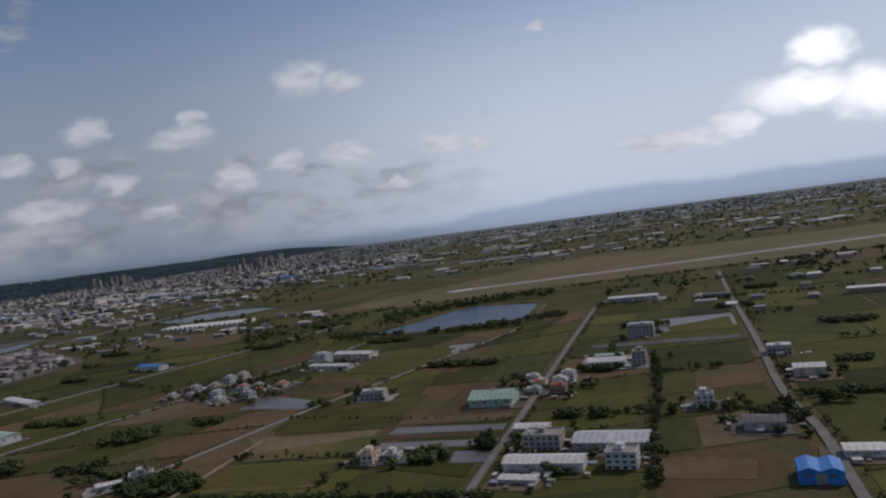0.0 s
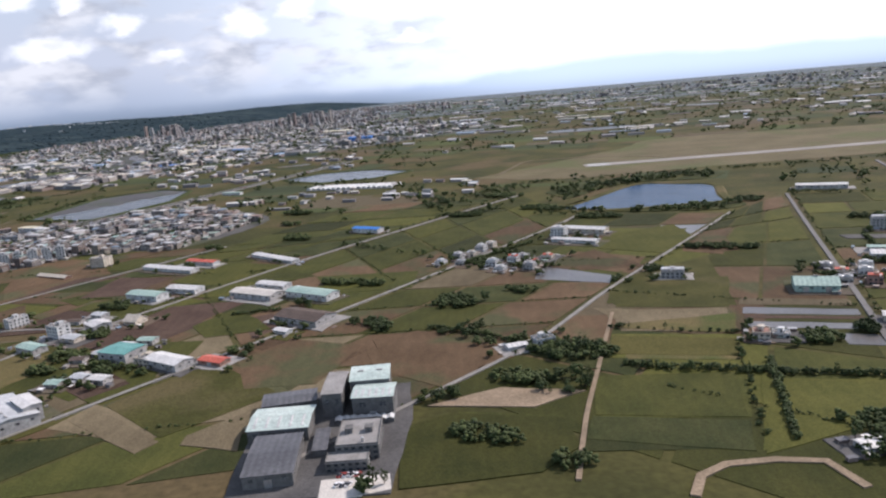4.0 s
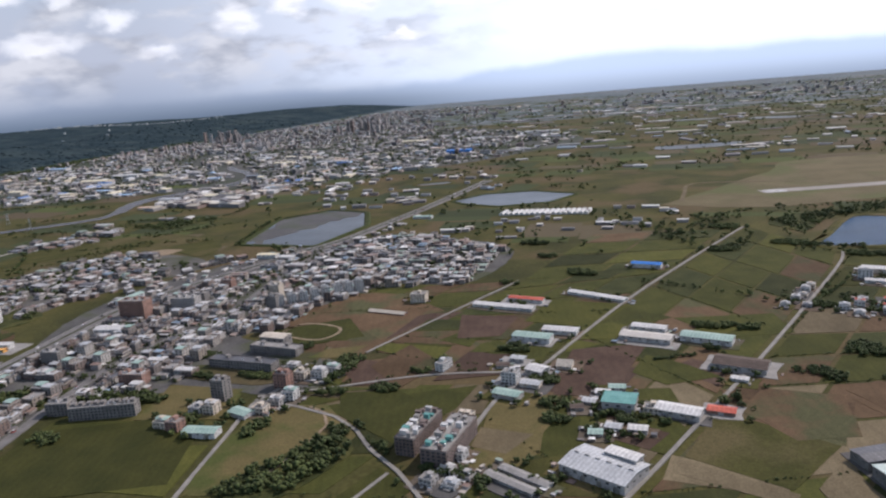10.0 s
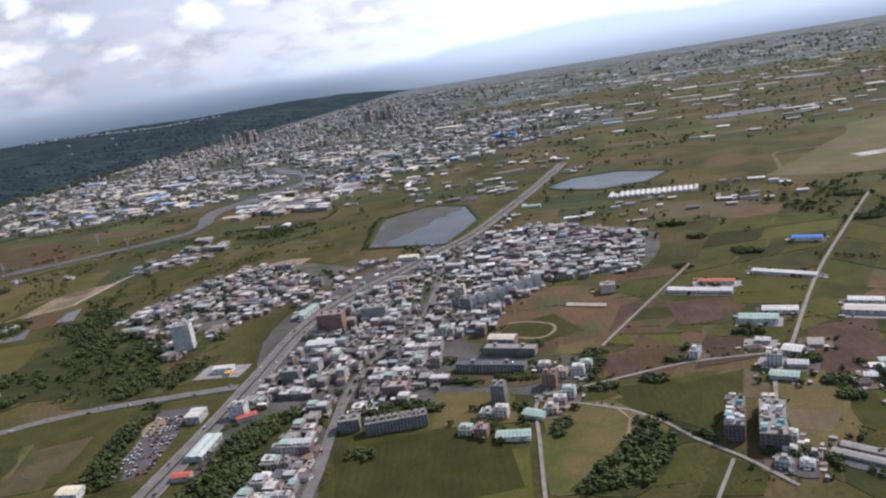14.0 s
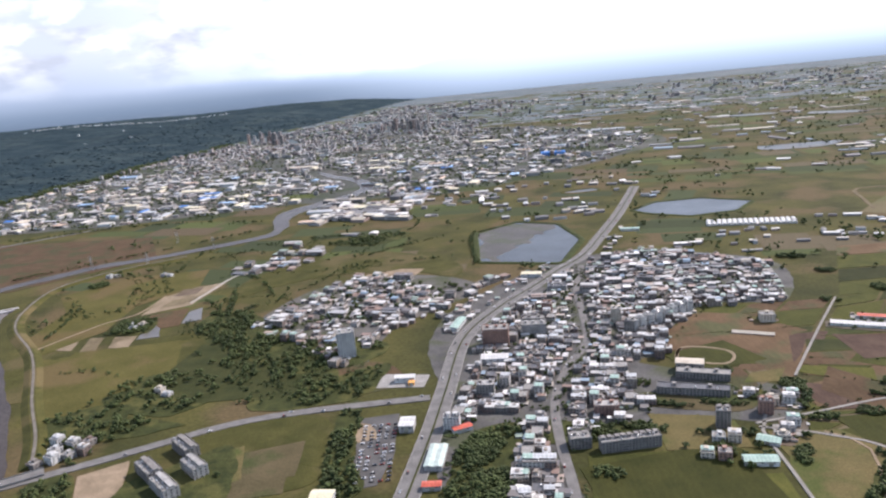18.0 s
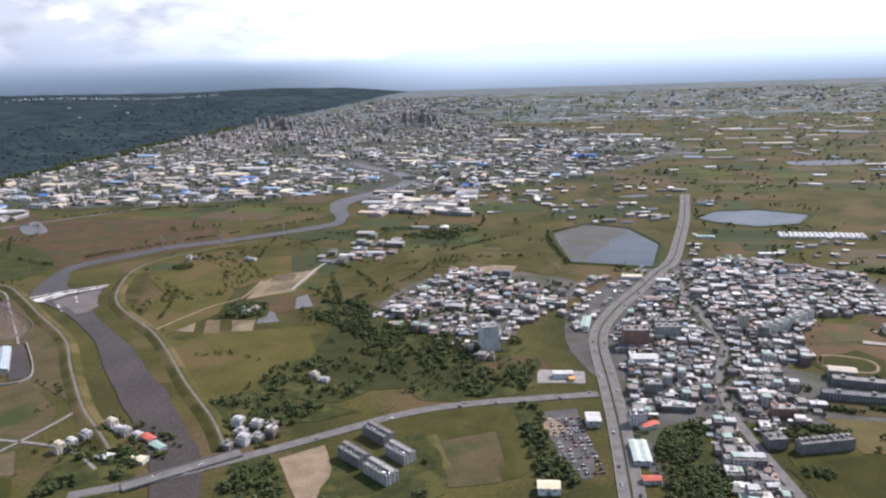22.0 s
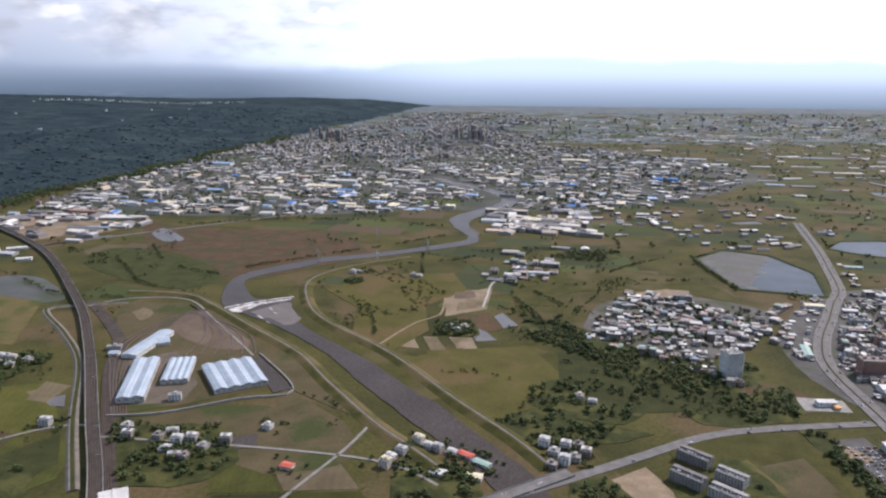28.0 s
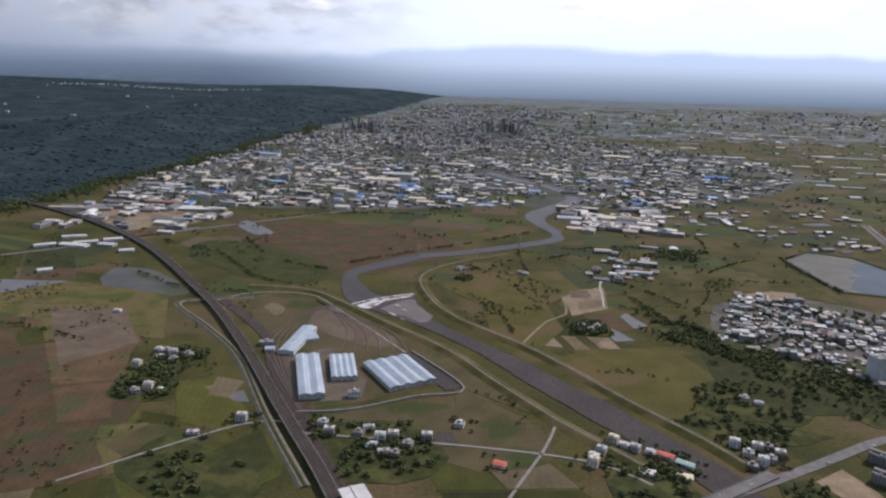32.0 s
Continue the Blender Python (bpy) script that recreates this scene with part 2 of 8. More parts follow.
M = dict(
    grass=surface("grass", (0.050, 0.050, 0.015), (0.082, 0.077, 0.023), 0.95, 0.08, 1.2, 0.6, third=(0.119, 0.094, 0.042), third_scale=0.02),
    meadow=surface("meadow", (0.043, 0.045, 0.012), (0.071, 0.067, 0.020), 0.95, 0.05, 1.0, 0.6, third=(0.095, 0.079, 0.035), third_scale=0.015),
    crop=surface("crop", (0.041, 0.046, 0.012), (0.064, 0.065, 0.017), 0.95, 0.06, 1.5, 0.5, vary=0.25, rows=0.075),
    lush=surface("lush_crop", (0.064, 0.068, 0.016), (0.087, 0.086, 0.021), 0.95, 0.06, 1.5, 0.5, vary=0.2, rows=0.06),
    dark_crop=surface("dark_crop", (0.029, 0.036, 0.012), (0.049, 0.052, 0.018), 0.95, 0.07, 1.5, 0.6, vary=0.25, rows=0.085),
    soil=surface("soil", (0.084, 0.055, 0.031), (0.119, 0.079, 0.046), 0.95, 0.05, 1.5, 0.5, vary=0.22, rows=0.055, third=(0.071, 0.071, 0.034), third_scale=0.03),
    stubble=surface("stubble", (0.113, 0.091, 0.055), (0.155, 0.126, 0.077), 0.95, 0.05, 1.5, 0.5, vary=0.2, rows=0.05),
    wet=surface("flooded_paddy", (0.095, 0.090, 0.084), (0.130, 0.122, 0.112), 0.35, 0.05, 0.8, 0.2, vary=0.15),
    dirt=surface("dirt", (0.200, 0.155, 0.105), (0.290, 0.225, 0.155), 0.95, 0.1, 1.2, 0.4),
    asphalt=surface("asphalt", (0.125, 0.120, 0.116), (0.180, 0.174, 0.166), 0.9, 0.15, 2.0, 0.2),
    lane=surface("lane_concrete", (0.190, 0.180, 0.165), (0.270, 0.255, 0.230), 0.9, 0.15, 2.0, 0.2),
    concrete=surface("concrete", (0.220, 0.212, 0.200), (0.310, 0.300, 0.284), 0.9, 0.2, 2.0, 0.2),
    runway=surface("runway", (0.240, 0.220, 0.195), (0.310, 0.290, 0.260), 0.9, 0.03, 1.0, 0.1),
    dry=surface("dry_grass", (0.110, 0.092, 0.050), (0.150, 0.124, 0.070), 0.95, 0.02, 0.8, 0.3, third=(0.100, 0.105, 0.045), third_scale=0.008),
    # the lake's blue is the sky's reflection, put into the base colour
    lake=water_material("lake_water", (0.034, 0.058, 0.098), 0.26),
    river=water_material("river_water", (0.062, 0.054, 0.050), 0.24, 0.05),
    grey_water=water_material("grey_water", (0.078, 0.088, 0.100), 0.22, 0.12),
    pond=water_material("pond_water", (0.085, 0.094, 0.104), 0.32, 0.3, silt=(0.105, 0.095, 0.088)),
    foam=surface("foam", (0.34, 0.32, 0.30), (0.74, 0.73, 0.71), 0.7, 0.25, 1.6, 0.8, third=(0.20, 0.17, 0.145), third_scale=0.12),
    leaf=surface("foliage", (0.027, 0.042, 0.016), (0.055, 0.073, 0.023), 0.9, 0.15, 1.2, 0.5, vary=0.3),
    leaves=surface("foliage_mass", (0.036, 0.049, 0.017), (0.068, 0.086, 0.028), 0.9, 0.03, 0.8, 0.5, vary=0.35, island=True),
    bark=surface("bark", (0.060, 0.045, 0.032), (0.110, 0.085, 0.060), 0.95, 1.0, 6.0, 0.5),
    glass=surface("window_glass", (0.030, 0.036, 0.042), (0.060, 0.068, 0.075), 0.15, 0.3, 2.0, 0.0),
    # house wall tones taken down: shade on backlit fronts is included in them
    wall=palette("plaster_wall", [(0.30, 0.275, 0.25), (0.21, 0.19, 0.175), (0.20, 0.16, 0.14), (0.44, 0.42, 0.39), (0.28, 0.24, 0.20), (0.18, 0.135, 0.115)], 0.85, island=False),
    town_wall=palette("town_wall", [(0.30, 0.275, 0.25), (0.20, 0.185, 0.17), (0.44, 0.42, 0.39), (0.20, 0.155, 0.135), (0.27, 0.24, 0.21), (0.15, 0.14, 0.13)], 0.85),
    town_roof=palette("town_roof", [(0.28, 0.26, 0.24), (0.50, 0.49, 0.47), (0.18, 0.17, 0.165), (0.74, 0.73, 0.70), (0.36, 0.29, 0.25), (0.24, 0.31, 0.38), (0.27, 0.33, 0.28), (0.42, 0.38, 0.33), (0.13, 0.13, 0.14), (0.36, 0.36, 0.36), (0.24, 0.17, 0.14), (0.52, 0.51, 0.49), (0.16, 0.15, 0.15)], 0.6),
    white=surface("white_paint", (0.44, 0.44, 0.43), (0.60, 0.60, 0.58), 0.6, 0.2, 1.0, 0.1),
    grey=surface("grey_plaster", (0.30, 0.29, 0.28), (0.40, 0.39, 0.37), 0.85, 0.2, 1.0, 0.1),
    beige=surface("beige_plaster", (0.48, 0.42, 0.34), (0.58, 0.52, 0.43), 0.85, 0.2, 1.0, 0.1),
    brick=surface("brown_tile", (0.22, 0.13, 0.10), (0.32, 0.20, 0.16), 0.8, 0.2, 1.0, 0.1),
    sheet=surface("pale_sheet_roof", (0.38, 0.39, 0.395), (0.50, 0.51, 0.51), 0.45, 0.1, 1.0, 0.1, rows=0.16),
    sheet_white=surface("white_sheet_roof", (0.50, 0.49, 0.47), (0.64, 0.63, 0.605), 0.5, 0.1, 1.0, 0.1, rows=0.16),
    sheet_green=surface("green_sheet_roof", (0.27, 0.38, 0.33), (0.36, 0.47, 0.41), 0.5, 0.1, 1.0, 0.1, rows=0.16),
    sheet_blue=surface("blue_sheet_roof", (0.040, 0.160, 0.480), (0.060, 0.220, 0.580), 0.45, 0.1, 1.0, 0.1, rows=0.16),
    sheet_red=surface("red_sheet_roof", (0.42, 0.090, 0.060), (0.55, 0.140, 0.090), 0.5, 0.1, 1.0, 0.1, rows=0.16),
    sheet_orange=surface("orange_sheet_roof", (0.60, 0.30, 0.080), (0.72, 0.40, 0.120), 0.5, 0.1, 1.0, 0.1, rows=0.16),
    sheet_dark=surface("dark_sheet_roof", (0.085, 0.085, 0.090), (0.130, 0.130, 0.135), 0.5, 0.1, 1.0, 0.1, rows=0.16),
    steel=surface("steel_tank", (0.50, 0.51, 0.52), (0.62, 0.63, 0.64), 0.3, 0.5, 3.0, 0.0, metal=0.8),
    car_paint=palette("car_paint", [(0.75, 0.75, 0.75), (0.08, 0.08, 0.09), (0.40, 0.41, 0.43), (0.65, 0.66, 0.68), (0.72, 0.72, 0.72), (0.22, 0.22, 0.23), (0.30, 0.06, 0.05), (0.04, 0.04, 0.045)], 0.3, island=False),
    rubber=surface("rubber", (0.015, 0.015, 0.015), (0.03, 0.03, 0.03), 0.9, 1, 5, 0.1),
)


# ---- building blocks of geometry ----
def mesh_from(name, verts, faces, mats, index=None, smooth=False):
    me = bpy.data.meshes.new(name)
    me.from_pydata([tuple(v) for v in verts], [], faces)
    for m in mats:
        me.materials.append(m)
    if index is not None:
        me.polygons.foreach_set("material_index", index)
    if smooth:
        me.polygons.foreach_set("use_smooth", [True] * len(me.polygons))
    me.update()
    return me


def part(name, me, parent=None, label="", at=None):
    ob = new(name, me)
    if parent is not None:
        ob.parent = parent
    if at is not None:
        ob.matrix_basis = at
    if label:
        tagged(ob, label)
    return ob


BOX_F = [(0, 1, 5, 4), (1, 2, 6, 5), (2, 3, 7, 6), (3, 0, 4, 7), (4, 5, 6, 7), (3, 2, 1, 0)]


class Shape:
    """Gathers boxes, prisms and sheets into one mesh."""

    def __init__(self):
        self.v, self.f, self.i = [], [], []

    def add(self, verts, faces, mat=0):
        n = len(self.v)
        self.v += verts
        self.f += [tuple(n + k for k in f) for f in faces]
        self.i += [mat] * len(faces)
        return self

    def box(self, x0, y0, z0, x1, y1, z1, mat=0):
        v = [(x0, y0, z0), (x1, y0, z0), (x1, y1, z0), (x0, y1, z0), (x0, y0, z1), (x1, y0, z1), (x1, y1, z1), (x0, y1, z1)]
        return self.add(v, BOX_F, mat)

    def gable(self, x0, y0, x1, y1, eave, ridge, thick=0.12, mat=0):
        """A pitched roof with its ridge along x."""
        ym = (y0 + y1) / 2
        sec = [(y0, eave), (ym, ridge), (y1, eave), (y1, eave - thick), (ym, ridge - thick), (y0, eave - thick)]
        v = [(x, a, b) for x in (x0, x1) for a, b in sec]
        f = [(k, (k + 1) % 6, 6 + (k + 1) % 6, 6 + k) for k in range(6)]
        f = [tuple(reversed(q)) for q in f] + [(0, 1, 4, 5), (1, 2, 3, 4), (11, 10, 7, 6), (10, 9, 8, 7)]
        return self.add(v, f, mat)

    def drum(self, x, y, z0, z1, r, n=10, mat=0, r2=None):
        r2 = r if r2 is None else r2
        v = [(x + q * math.cos(k * math.tau / n), y + q * math.sin(k * math.tau / n), h) for h, q in ((z0, r), (z1, r2)) for k in range(n)]
        f = [(k, (k + 1) % n, n + (k + 1) % n, n + k) for k in range(n)] + [tuple(range(n, 2 * n)), tuple(reversed(range(n)))]
        return self.add(v, f, mat)

    def facade(self, ax, ay, bx, by, z0, z1, cols, floors, wall=0, pane=1, inset=0.12, share=0.55, panes=None, low=0.29, high=0.81):
        """A wall from a to b (outside to its right) with a recessed pane in each cell."""
        L = math.hypot(bx - ax, by - ay)
        ux, uy = (bx - ax) / L, (by - ay) / L
        nx, ny = -uy, ux  # inwards
        cw, ch = L / cols, (z1 - z0) / floors
        for r in range(floors):
            for c in range(cols):
                s0, s1 = c * cw, (c + 1) * cw
                h0, h1 = z0 + r * ch, z0 + (r + 1) * ch
                m = cw * (1 - share) / 2
                out = [(s0, h0), (s1, h0), (s1, h1), (s0, h1)]
                inn = [(s0 + m, h0 + ch * low), (s1 - m, h0 + ch * low), (s1 - m, h0 + ch * high), (s0 + m, h0 + ch * high)]
                v = [(ax + ux * s, ay + uy * s, h) for s, h in out + inn]
                v += [(ax + ux * s + nx * inset, ay + uy * s + ny * inset, h) for s, h in inn]
                f = [(j, (j + 1) % 4, 4 + (j + 1) % 4, 4 + j) for j in range(4)] + [(4 + j, 4 + (j + 1) % 4, 8 + (j + 1) % 4, 8 + j) for j in range(4)]
                self.add(v, f, wall)
                if panes is None:
                    self.add([v[8], v[9], v[10], v[11]], [(0, 1, 2, 3)], pane)
                else:
                    s, h = (s0 + s1) / 2, (inn[0][1] + inn[2][1]) / 2
                    panes.append((ax + ux * s + nx * inset, ay + uy * s + ny * inset, h, math.degrees(math.atan2(uy, ux)), inn[1][0] - inn[0][0], inn[2][1] - inn[0][1]))
        return self

    def mesh(self, name, mats, smooth=False):
        return mesh_from(name, self.v, self.f, mats, self.i, smooth)


def curve_points(pts, step=12.0):
    """A smooth line through the given plan points."""
    p = [Vector((*q[:2], q[2] if len(q) > 2 else 0.0)) for q in pts]
    out = []
    for k in range(len(p) - 1):
        a, b, c, d = p[max(k - 1, 0)], p[k], p[k + 1], p[min(k + 2, len(p) - 1)]
        n = max(1, int((c - b).length / step))
        for j in range(n):
            u = j / n
            out.append(0.5 * (2 * b + (c - a) * u + (2 * a - 5 * b + 4 * c - d) * u * u + (3 * b - a - 3 * c + d) * u**3))
    return out + [p[-1]]


def ribbon(name, pts, width, top, mat, bottom=-0.3, step=12.0, side=0.0, slope=0.0):
    """A strip of road, bank or track along a line, with thickness. slope: how much wider its foot is than its top."""
    line = curve_points(pts, step)
    v, f = [], []
    for k, q in enumerate(line):
        d = (line[min(k + 1, len(line) - 1)] - line[max(k - 1, 0)])
        n = Vector((-d.y, d.x, 0)).normalized()
        w = width / 2
        for off, z in ((side - w - slope, bottom), (side - w, top), (side + w, top), (side + w + slope, bottom)):
            v.append((q.x + n.x * off, q.y + n.y * off, q.z + z))
        if k:
            b = 4 * k
            f += [(b - 4 + j, b - 3 + j, b + 1 + j, b + j) for j in range(3)]
    f += [(0, 1, 2, 3), tuple(range(len(v) - 1, len(v) - 5, -1))]
    f = [tuple(reversed(q)) for q in f]
    return new(name, mesh_from(name, v, f, [mat]))


def patch(name, pts, mat, top=0.12, wobble=1.0, step=8.0, bottom=-0.2, sharp=False):
    """A sheet of ground with an uneven rounded outline through the given plan points."""
    if sharp:
        ring = [Vector((*q, 0)) for q in pts]
        line = []
        for a, c in zip(ring, ring[1:] + ring[:1]):
            n = max(1, int((c - a).length / step))
            line += [a + (c - a) * (k / n) for k in range(n)]
    else:
        line = curve_points(list(pts) + [pts[0]], step)[:-1]
    v = []
    for q in line:
        w = noise.noise_vector((q.x * 0.07, q.y * 0.07, 3.0)) * wobble
        v.append((q.x + w.x, q.y + w.y, top))
    n = len(v)
    v += [(a, b, bottom) for a, b, _ in v]
    area = sum(v[k][0] * v[(k + 1) % n][1] - v[(k + 1) % n][0] * v[k][1] for k in range(n))
    ring = list(range(n)) if area > 0 else list(reversed(range(n)))
    f = [tuple(ring)] + [(ring[(k + 1) % n], ring[k], ring[k] + n, ring[(k + 1) % n] + n) for k in range(n)]
    return new(name, mesh_from(name, v, f, [mat]))


def inside(poly, x, y):
    hit, n = False, len(poly)
    for k in range(n):
        (x0, y0), (x1, y1) = poly[k], poly[k - 1]
        if (y0 > y) != (y1 > y) and x < (x1 - x0) * (y - y0) / (y1 - y0) + x0:
            hit = not hit
    return hit


def line_distance(pts, x, y):
    best = 1e9
    for (x0, y0), (x1, y1) in zip(pts, pts[1:]):
        dx, dy = x1 - x0, y1 - y0
        u = min(1, max(0, ((x - x0) * dx + (y - y0) * dy) / (dx * dx + dy * dy)))
        best = min(best, math.hypot(x - x0 - u * dx, y - y0 - u * dy))
    return best


# ---- the plan ----
ROAD_E = [(70, 120), (85, 173), (99, 223), (108, 270), (136, 364), (180, 520), (228, 684)]
ROAD_D = [(-36, 105), (-25, 146), (17, 291), (52, 415), (89, 543)]
ROAD_C = [(-205, 165), (-161, 213), (-124, 256), (-86, 318), (-30, 400), (29, 488)]
LANE_C = [(-122, 150), (-115, 185), (-106, 220), (-89, 285)]
ROAD_B = [(-345, 145), (-306, 194), (-267, 245), (-205, 326), (-98, 475), (-73, 518)]
ROAD_A = [(-381, 205), (-365, 255), (-350, 290), (-332, 314), (-262, 425), (-191, 523), (-110, 630)]
ROAD_F = [(-430, 356), (-374, 433), (-330, 492)]
ROAD_G = [(-480, 300), (-444, 306), (-388, 316), (-336, 312)]
ROAD_H = [(-480, 296), (-454, 284), (-434, 271), (-421, 255), (-412, 236), (-398, 216), (-385, 190)]
ROAD_K = [(-470, 310), (-480, 291), (-483, 255), (-487, 207), (-490, 150)]
MAIN = [(-705, 150), (-685, 240), (-668, 322), (-657, 384), (-640, 477), (-608, 540), (-566, 598), (-531, 648), (-498, 692), (-457, 779), (-405, 897), (-337, 1070)]
MAIN_EAST = [(-600, 200), (-595, 251), (-593, 303), (-587, 354), (-568, 406), (-547, 445), (-537, 509), (-530, 570), (-520, 610), (-507, 655)]
CROSS = [(-990, 285), (-944, 298), (-880, 325), (-843, 342), (-801, 361), (-755, 370), (-668, 374)]
RIVER_R = [(-910, 250), (-925, 318), (-945, 357), (-975, 417), (-1000, 455), (-1031, 508), (-1090, 590), (-1116, 645), (-1119, 688), (-1155, 690), (-1172, 722), (-1181, 757), (-1168, 783), (-1130, 812), (-1094, 844), (-1036, 864), (-899, 934), (-880, 987), (-878, 1015), (-885, 1060), (-870, 1120), (-774, 1265), (-790, 1405), (-860, 1515), (-905, 1600)]
RIVER_L = [(-938, 250), (-951, 305), (-972, 350), (-1002, 402), (-1037, 465), (-1067, 525), (-1119, 598), (-1170, 648), (-1183, 662), (-1191, 678), (-1198, 715), (-1199, 753), (-1188, 791), (-1145, 832), (-1097, 868), (-1040, 884), (-922, 946), (-897, 975), (-900, 1010), (-912, 1070), (-903, 1140), (-802, 1275), (-815, 1400), (-880, 1505), (-918, 1600)]
DIKE_R = [(-913, 327), (-930, 366), (-963, 425), (-998, 495), (-1026, 543), (-1077, 613), (-1100, 675), (-1105, 757), (-1061, 815), (-985, 860)]
DIKE_L = [(-984, 332), (-1003, 361), (-1024, 392), (-1062, 464), (-1094, 529), (-1147, 599), (-1193, 661), (-1234, 705), (-1300, 720)]
RAIL = [(-1130, 150), (-1186, 315), (-1222, 406), (-1283, 560), (-1350, 700), (-1497, 940), (-1720, 1160), (-2100, 1420)]
CANAL = [(-1200, 318), (-1236, 408), (-1276, 520), (-1318, 592), (-1364, 662), (-1330, 676), (-1289, 684)]
LAKE = [(-88, 543), (-60, 575), (-5, 644), (30, 632), (56, 612), (46, 560), (40, 530), (12, 527), (-42, 526)]
POND_FAR = [(-390, 895), (-347, 936), (-281, 936), (-226, 888), (-268, 838), (-331, 830), (-374, 866)]
POND_TOWN = [(-606, 845), (-547, 890), (-496, 856), (-484, 764), (-525, 668), (-613, 703)]
POND_SILT = [(-600, 842), (-588, 866), (-550, 882), (-516, 862), (-503, 838), (-534, 792), (-556, 764), (-576, 748), (-592, 702), (-606, 712), (-605, 770)]
ROADS = [ROAD_E, ROAD_D, ROAD_C, ROAD_B, ROAD_A, ROAD_F, ROAD_G, ROAD_H, ROAD_K, MAIN, MAIN_EAST, CROSS]


def setting(ob, label, category):
    return tagged(ob, label, category, kind="structure")


# one sheet of ground out to the horizon
def ground_sheet():
    xs = np.r_[np.linspace(-8000, -2600, 10), np.linspace(-2400, 1200, 46), np.linspace(1500, 7000, 10)]
    ys = np.r_[np.linspace(-3000, -300, 5), np.linspace(-200, 2400, 34), np.linspace(2600, 7000, 12)]
    v = [(x, y, 0.0) for y in ys for x in xs]
    n = len(xs)
    f = [(r * n + c, r * n + c + 1, (r + 1) * n + c + 1, (r + 1) * n + c) for r in range(len(ys) - 1) for c in range(n - 1)]
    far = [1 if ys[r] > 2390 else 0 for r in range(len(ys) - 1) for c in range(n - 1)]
    return new("ground", mesh_from("ground", v, f, [M["ground"], M["haze_tinted_land"]], far))


# far land lightened and blued: distance haze is mixed into its base colour
M["haze_tinted_land"] = surface("haze_tinted_land", (0.094, 0.118, 0.128), (0.128, 0.150, 0.158), 0.95, 0.006, 0.03, 0.3, third=(0.144, 0.158, 0.163), third_scale=0.004)
M["ground"] = surface("countryside", (0.036, 0.039, 0.013), (0.084, 0.077, 0.024), 0.95, 0.016, 0.35, 0.6, third=(0.099, 0.075, 0.037), third_scale=0.011)
setting(ground_sheet(), "open farmland of grass and brown earth reaching the horizon", "ground")

# roads
for pts, wide, mat, text in (
    (ROAD_E, 2.9, "asphalt", "straight grey country road between green fields"),
    (ROAD_D, 2.4, "asphalt", "grey asphalt country road past warehouses"),
    (ROAD_C, 1.8, "lane", "pale concrete farm road crossing brown fields"),
    (LANE_C, 1.5, "dirt", "narrow bare earth track between green fields"),
    (ROAD_B, 2.0, "lane", "long straight pale farm road"),
    (ROAD_A, 2.1, "lane", "straight grey farm road beside sheds"),
    (ROAD_F, 1.7, "lane", "pale concrete lane between brown plots"),
    (ROAD_G, 1.9, "lane", "pale lane leading to the town"),
    (ROAD_H, 1.9, "lane", "curving lane past an apartment block"),
    (ROAD_K, 1.9, "lane", "narrow lane between houses and fields"),
    (MAIN, 13.5, "asphalt", "wide grey main road through the town"),
    (MAIN_EAST, 6.0, "asphalt", "busy town street lined with houses"),
    (CROSS, 8.0, "asphalt", "grey main road leading to the river bridge"),
):
    setting(ribbon("road", pts, wide, 0.58, M[mat]), text, "road")

# runway with its dry grass
setting(patch("airfield_grass", [(-150, 768), (-60, 715), (71, 726), (416, 735), (1300, 760), (1300, 1010), (563, 1010), (143, 1060), (40, 960)], M["dry"], 0.15, 4.0, 30), "dry brown grass of the airfield", "grass")
setting(ribbon("runway", [(-26, 808), (230, 814), (470, 830), (1300, 880)], 22, 0.3, M["runway"], step=60), "long pale runway of worn concrete", "runway")
setting(ribbon("taxiway", [(-125, 781), (-105, 840), (-77, 902), (0, 885), (58, 850), (90, 816)], 5, 0.26, M["stubble"], step=20), "dull curving taxiway at the runway's end", "taxiway")
for k in range(8):
    setting(ribbon("threshold_mark", [(-22, 799.5 + 2.4 * k), (2, 800.2 + 2.4 * k)], 1.4, 0.34, M["white"], 0.2), "white painted stripe at the runway threshold", "marking")

# water
M["scrub_bank"] = surface("scrub_bank", (0.030, 0.040, 0.014), (0.055, 0.064, 0.022), 0.95, 0.1, 1.0, 0.7)


def water(name, pts, mat, text, rim="grass", wide=5.0, high=0.9, sharp=False):
    setting(patch(name, pts, M[mat], 0.22, 1.5, 10, sharp=sharp), text, name)
    if sharp:
        pts = [(a[0] + (b[0] - a[0]) * u, a[1] + (b[1] - a[1]) * u) for a, b in zip(pts, list(pts[1:]) + [pts[0]]) for u in (0.05, 0.5, 0.95)]
    setting(ribbon("bank", list(pts) + [pts[0], pts[1]], wide, high, M[rim], -0.2, 10, slope=2.5), "low grassy bank round the water", "bank")


